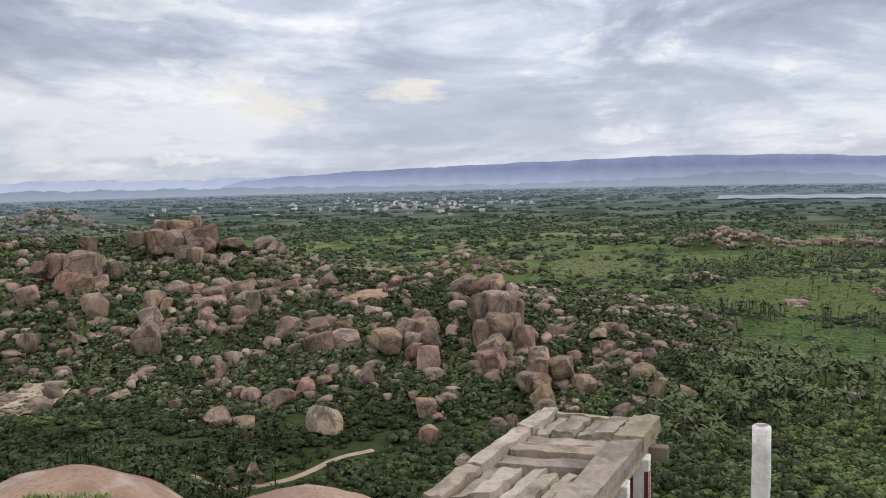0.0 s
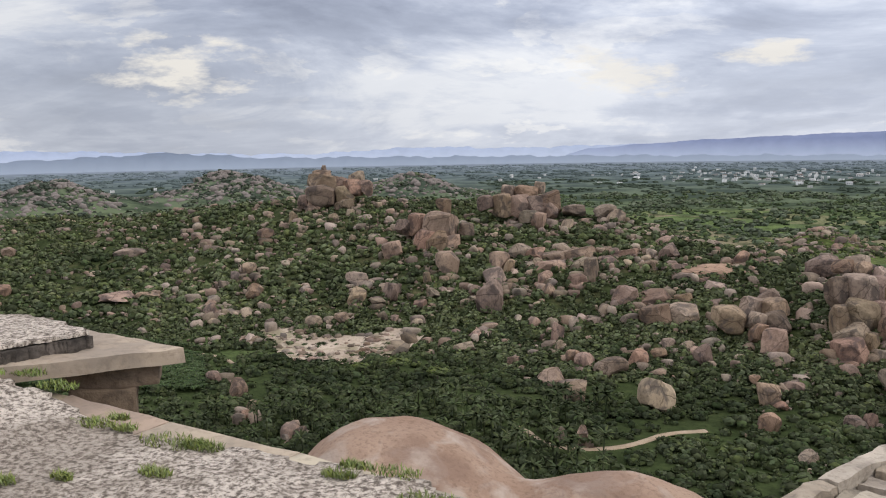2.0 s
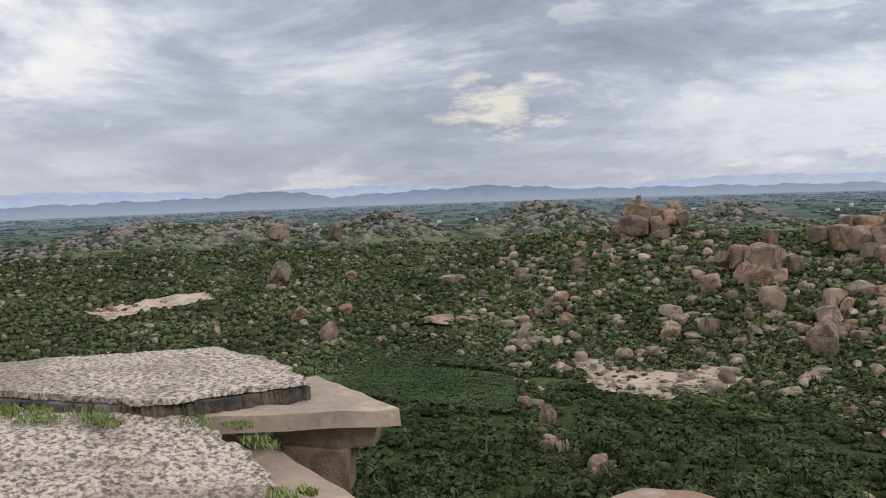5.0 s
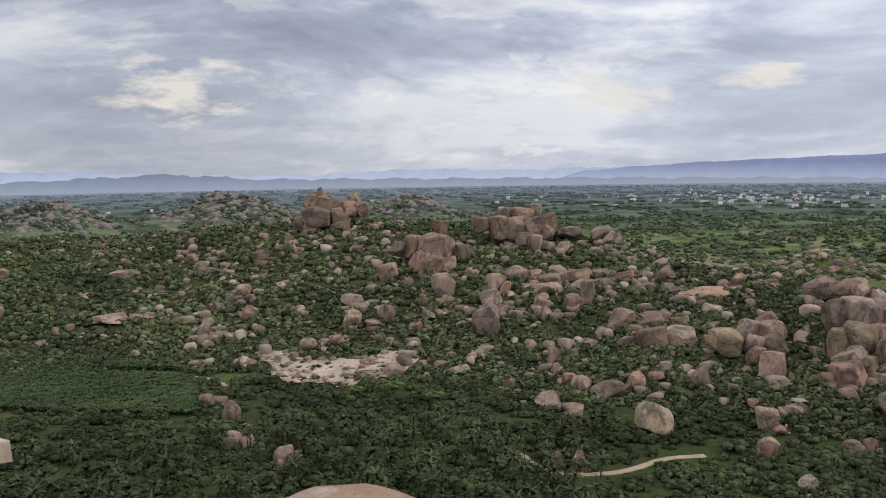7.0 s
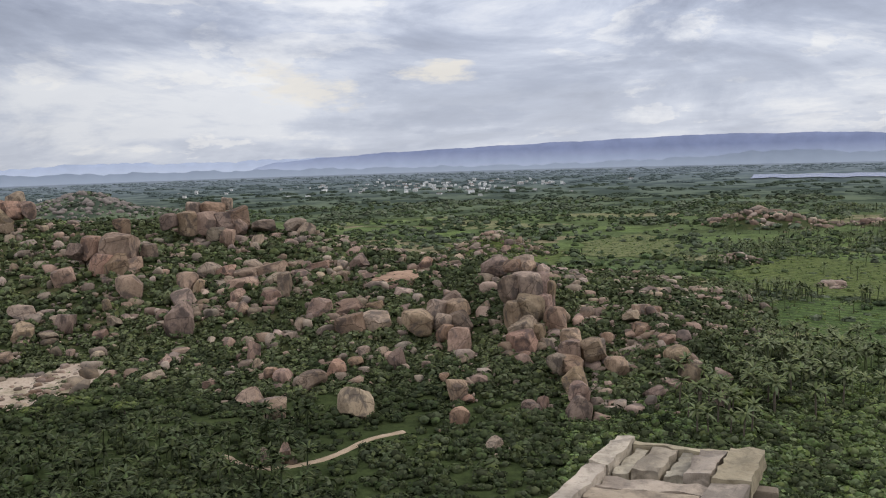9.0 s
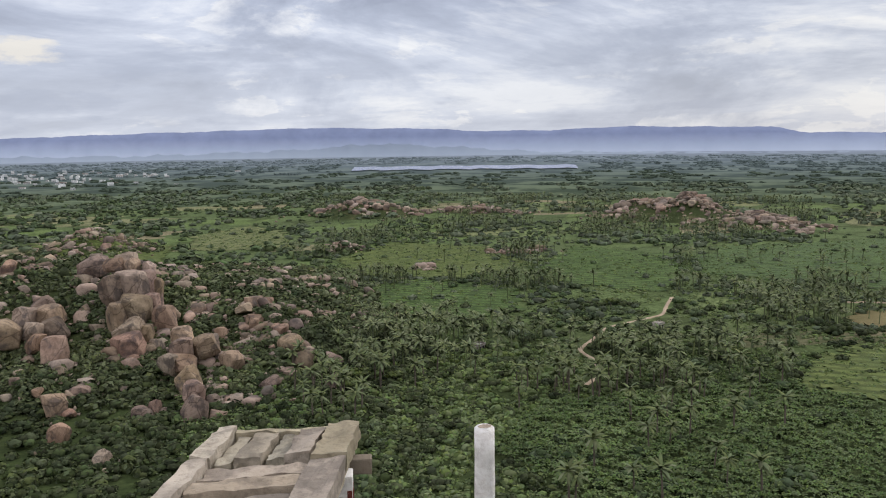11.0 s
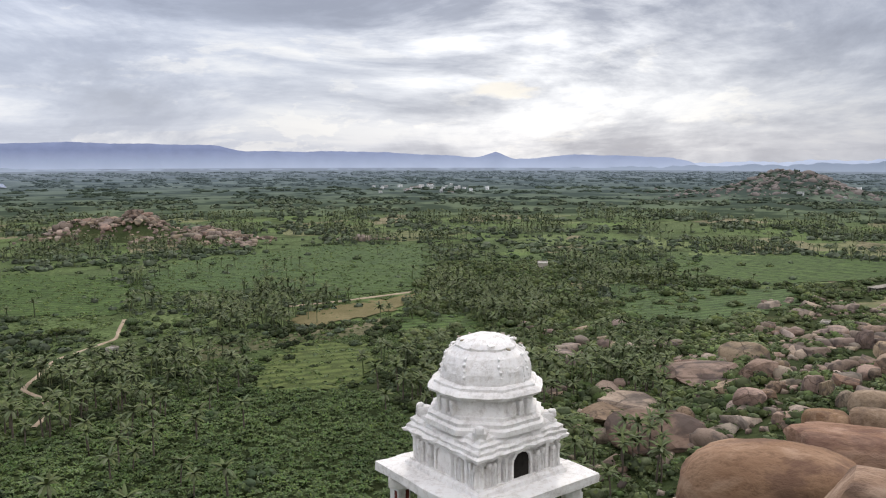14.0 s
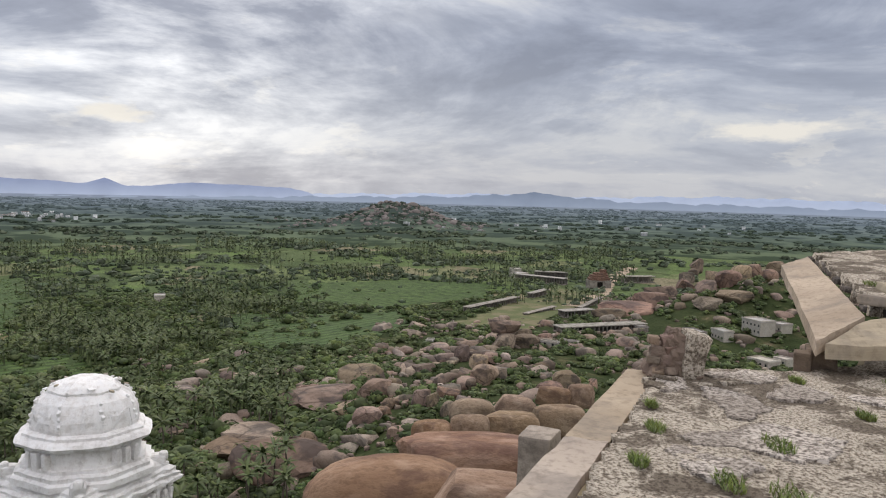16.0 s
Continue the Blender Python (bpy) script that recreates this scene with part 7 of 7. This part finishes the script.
colonnade((434, -52), (455, -102), 9, 4.6, "broad two-aisled stone gallery with a flat roof")
colonnade((498, -62), (509, -82), 7, 4.5, "open stone pavilion by the lawn")
colonnade((500, -40), (535, -62), 3, 2.6, "low broken stone gallery on the lawn's edge")
colonnade((545, -80), (602, -104), 3, 3.0, "low ruined gallery wall along the street")
colonnade((742, -48), (712, -92), 8, 6, "grey pillared hall beside the ruined gate")
colonnade((765, -70), (760, -100), 8, 7, "grey pillared hall behind the gate")
colonnade((752, -150), (760, -180), 8, 6, "grey pillared hall by the village")


def build_gate():
    """The ruined gate tower of dark brick on a stone base."""
    ob = empty("gate_tower", (695, -118, 0.5), "ruined dark brick gate tower on a stone base", "gate tower")
    ob.rotation_euler = (0, 0, radians(100))
    for side in (-1, 1):
        bm = bmesh.new()
        block(bm, pose(side * 6.2, 0, 0), 7.2, 9, 8, 0.2, 3, 0.2, side)
        part("base", bm, RUIN, ob)
        for k in range(4):
            bm = bmesh.new()
            block(bm, pose(side * (3.4 + 2 * k), -4.7, 0.3), 0.7, 0.5, 7.4, 0.05, 1, 0.03, k)
            part("pilaster", bm, RUIN, ob)
    bm = bmesh.new()
    block(bm, pose(0, 0, 6.6), 6, 8.6, 1.5, 0.1, 2, 0.1, 2)
    part("lintel", bm, RUIN, ob)
    for k, (w, d, z, h) in enumerate(((17, 9, 8, 2.2), (14.5, 7.6, 10.1, 2.4), (11, 6.4, 12.4, 2.0), (5, 4, 14.3, 2.6))):
        bm = bmesh.new()
        block(bm, pose((0, 0, -1, -3.5)[k], 0, z), w, d, h, 0.3, 4, 0.55, k)
        part("brick_tier", bm, RUIN_BRICK, ob)
    # solid near-black block: the passage's shade, given as colour
    bm = bmesh.new()
    block(bm, pose(0, -0.5, 0.2), 4.6, 7.8, 6.2, 0.05, 1, 0.02, 1)
    part("passage", bm, SHADE_BLACK, ob, "gate passage filled with a black shade block")


build_gate()


def house(name, x, y, wide, deep, tall, turn, label, group, floors=1, roof=ROOFING, wall=LIME_WALL, z=None):
    """A plain house: walls, flat roof with a parapet, door and windows with sills."""
    z = float(height(x, y)) if z is None else z
    ob = empty(name, (x, y, z), label, "house", group)
    ob.rotation_euler = (0, 0, radians(turn))
    bm = bmesh.new()
    block(bm, pose(0, 0, -0.8), wide, deep, tall + 0.8, 0.03, 0, 0)
    part("wall", bm, wall, ob)
    bm = bmesh.new()
    block(bm, pose(0, 0, tall), wide + 0.6, deep + 0.6, 0.25, 0.03, 0, 0)
    top = part("roof", bm, roof, ob)
    for sx, sy, lx, ly in ((0, 1, wide + 0.5, 0.2), (0, -1, wide + 0.5, 0.2), (1, 0, 0.2, deep), (-1, 0, 0.2, deep)):
        bm = bmesh.new()
        block(bm, pose(sx * (wide / 2 + 0.15), sy * (deep / 2 + 0.15), tall + 0.24), lx, ly, 0.6, 0.02, 0, 0)
        part("parapet", bm, wall, top)
    for f in range(floors):
        base = f * tall / floors
        for k in range(max(2, int(wide / 3))):
            wx = -wide / 2 + (k + 0.5) * wide / max(2, int(wide / 3))
            for side in (-1, 1):
                bm = bmesh.new()
                door = f == 0 and k == 1 and side < 0
                block(bm, pose(wx, side * (deep / 2), base + (0.1 if door else 1.0)), 1.0, 0.12, 2.1 if door else 1.2, 0.01, 0, 0)
                part("door" if door else "window", bm, DARK_GLASS, ob)
                if not door:
                    bm = bmesh.new()
                    block(bm, pose(wx, side * (deep / 2 + 0.08), base + 0.88), 1.3, 0.25, 0.1, 0.01, 0, 0)
                    part("sill", bm, wall, ob)
    return ob


house("house", 445, -163, 15, 10, 7, 20, "two-storeyed pale house with a flat roof and terrace", "village houses", 2)
house("house", 452, -178, 9, 8, 4, 20, "low pale house beside the two-storeyed one", "village houses")
house("house", 436, -126, 14, 6, 4, 15, "long low grey-white house among trees", "village houses", wall=RUIN)
house("house", 434, -140, 12, 6, 4.5, 15, "long low grey-white house among trees", "village houses")
house("house", 382, -143, 12, 8, 3, 30, "low house with a wide pale sheet roof", "village houses", roof=LIME_WALL)
house("house", 388, -155, 7, 6, 3, 30, "low house with a wide pale sheet roof", "village houses", roof=LIME_WALL)
house("house", 379, -42, 8, 3, 2.4, 60, "small white flat-roofed hut among trees", "village houses")
house("house", 388, -52, 9, 3, 2.0, 60, "small white flat-roofed hut among trees", "village houses")
house("house", 448, -99, 10, 6, 4, 10, "low grey house behind the gallery", "village houses", wall=RUIN)
house("house", 752, -56, 14, 10, 6, 10, "pale house beyond the gate", "village houses")
house("house", 772, -52, 10, 9, 8, 10, "pale house beyond the gate", "village houses", 2)
house("hut", 146, 224 + 60, 5, 3.4, 2.4, 30, "small grey field hut among palms", "field huts", wall=RUIN)
house("hut", 236, 283, 4, 3, 2.2, 10, "small pale field hut by the track", "field huts")
house("hut", 400, 15, 5, 3, 2.4, -10, "small shed with a flat grey roof", "field huts")
house("shrine_house", 560, 210, 10, 7, 4, 20, "small white wayside shrine in the fields", "field huts")


def town(count, heading, spread_out, far, deep, group, seed):
    """Plain small houses of a far town: four kinds, copied."""
    gen = np.random.default_rng(seed)
    kinds = []
    for k in range(4):
        size = ((9, 8, 5), (13, 8, 6.5), (8, 8, 9), (16, 9, 4.5))[k]
        ob = empty("town_house", (0, 0, -60), "small white flat-roofed house in a far town", "house", group)
        bm = bmesh.new()
        block(bm, pose(0, 0, -0.5), size[0], size[1], size[2] + 0.5, 0.05, 0, 0)
        part("wall", bm, FAR_WALL, ob)
        bm = bmesh.new()
        block(bm, pose(0, 0, size[2]), size[0] + 0.8, size[1] + 0.8, 0.5, 0.05, 0, 0)
        part("roof", bm, (ROOFING, FAR_WALL, FAR_WALL, RUIN_BRICK)[k], ob)
        for j in range(3):
            bm = bmesh.new()
            block(bm, pose(-size[0] / 3 + j * size[0] / 3, -size[1] / 2, 1.2), 1.4, 0.2, 1.8, 0.02, 0, 0)
            part("window", bm, DARK_GLASS, ob)
        kinds.append(ob)
    for k in range(count):
        h = radians(heading + gen.normal(0, spread_out))
        r = far + gen.normal(0, deep)
        x, y = r * math.sin(h), r * math.cos(h)
        z = float(height(x, y))
        m = pose(x, y, z, 0, 0, -math.degrees(h) + gen.uniform(-30, 30))
        ob = kinds[k] if k < 4 else copy_thing(kinds[k % 4], m)
        ob.matrix_basis = m @ Matrix.Scale(gen.uniform(0.5, 0.95), 4)


FAR_WALL = surface("far_pale_wall", (0.60, 0.61, 0.62), (0.78, 0.79, 0.80), 0.05, 0.5, 0.9, 0.0, piece=0.3)
town(140, -2.5, 4.6, 2150, 190, "houses of the far town", 3)
town(34, 61.5, 2.0, 1880, 90, "houses of the farther village", 4)
town(26, 96, 9, 1900, 260, "houses scattered beyond the hill", 5)
town(22, -28, 14, 1900, 200, "houses scattered on the plain", 6)
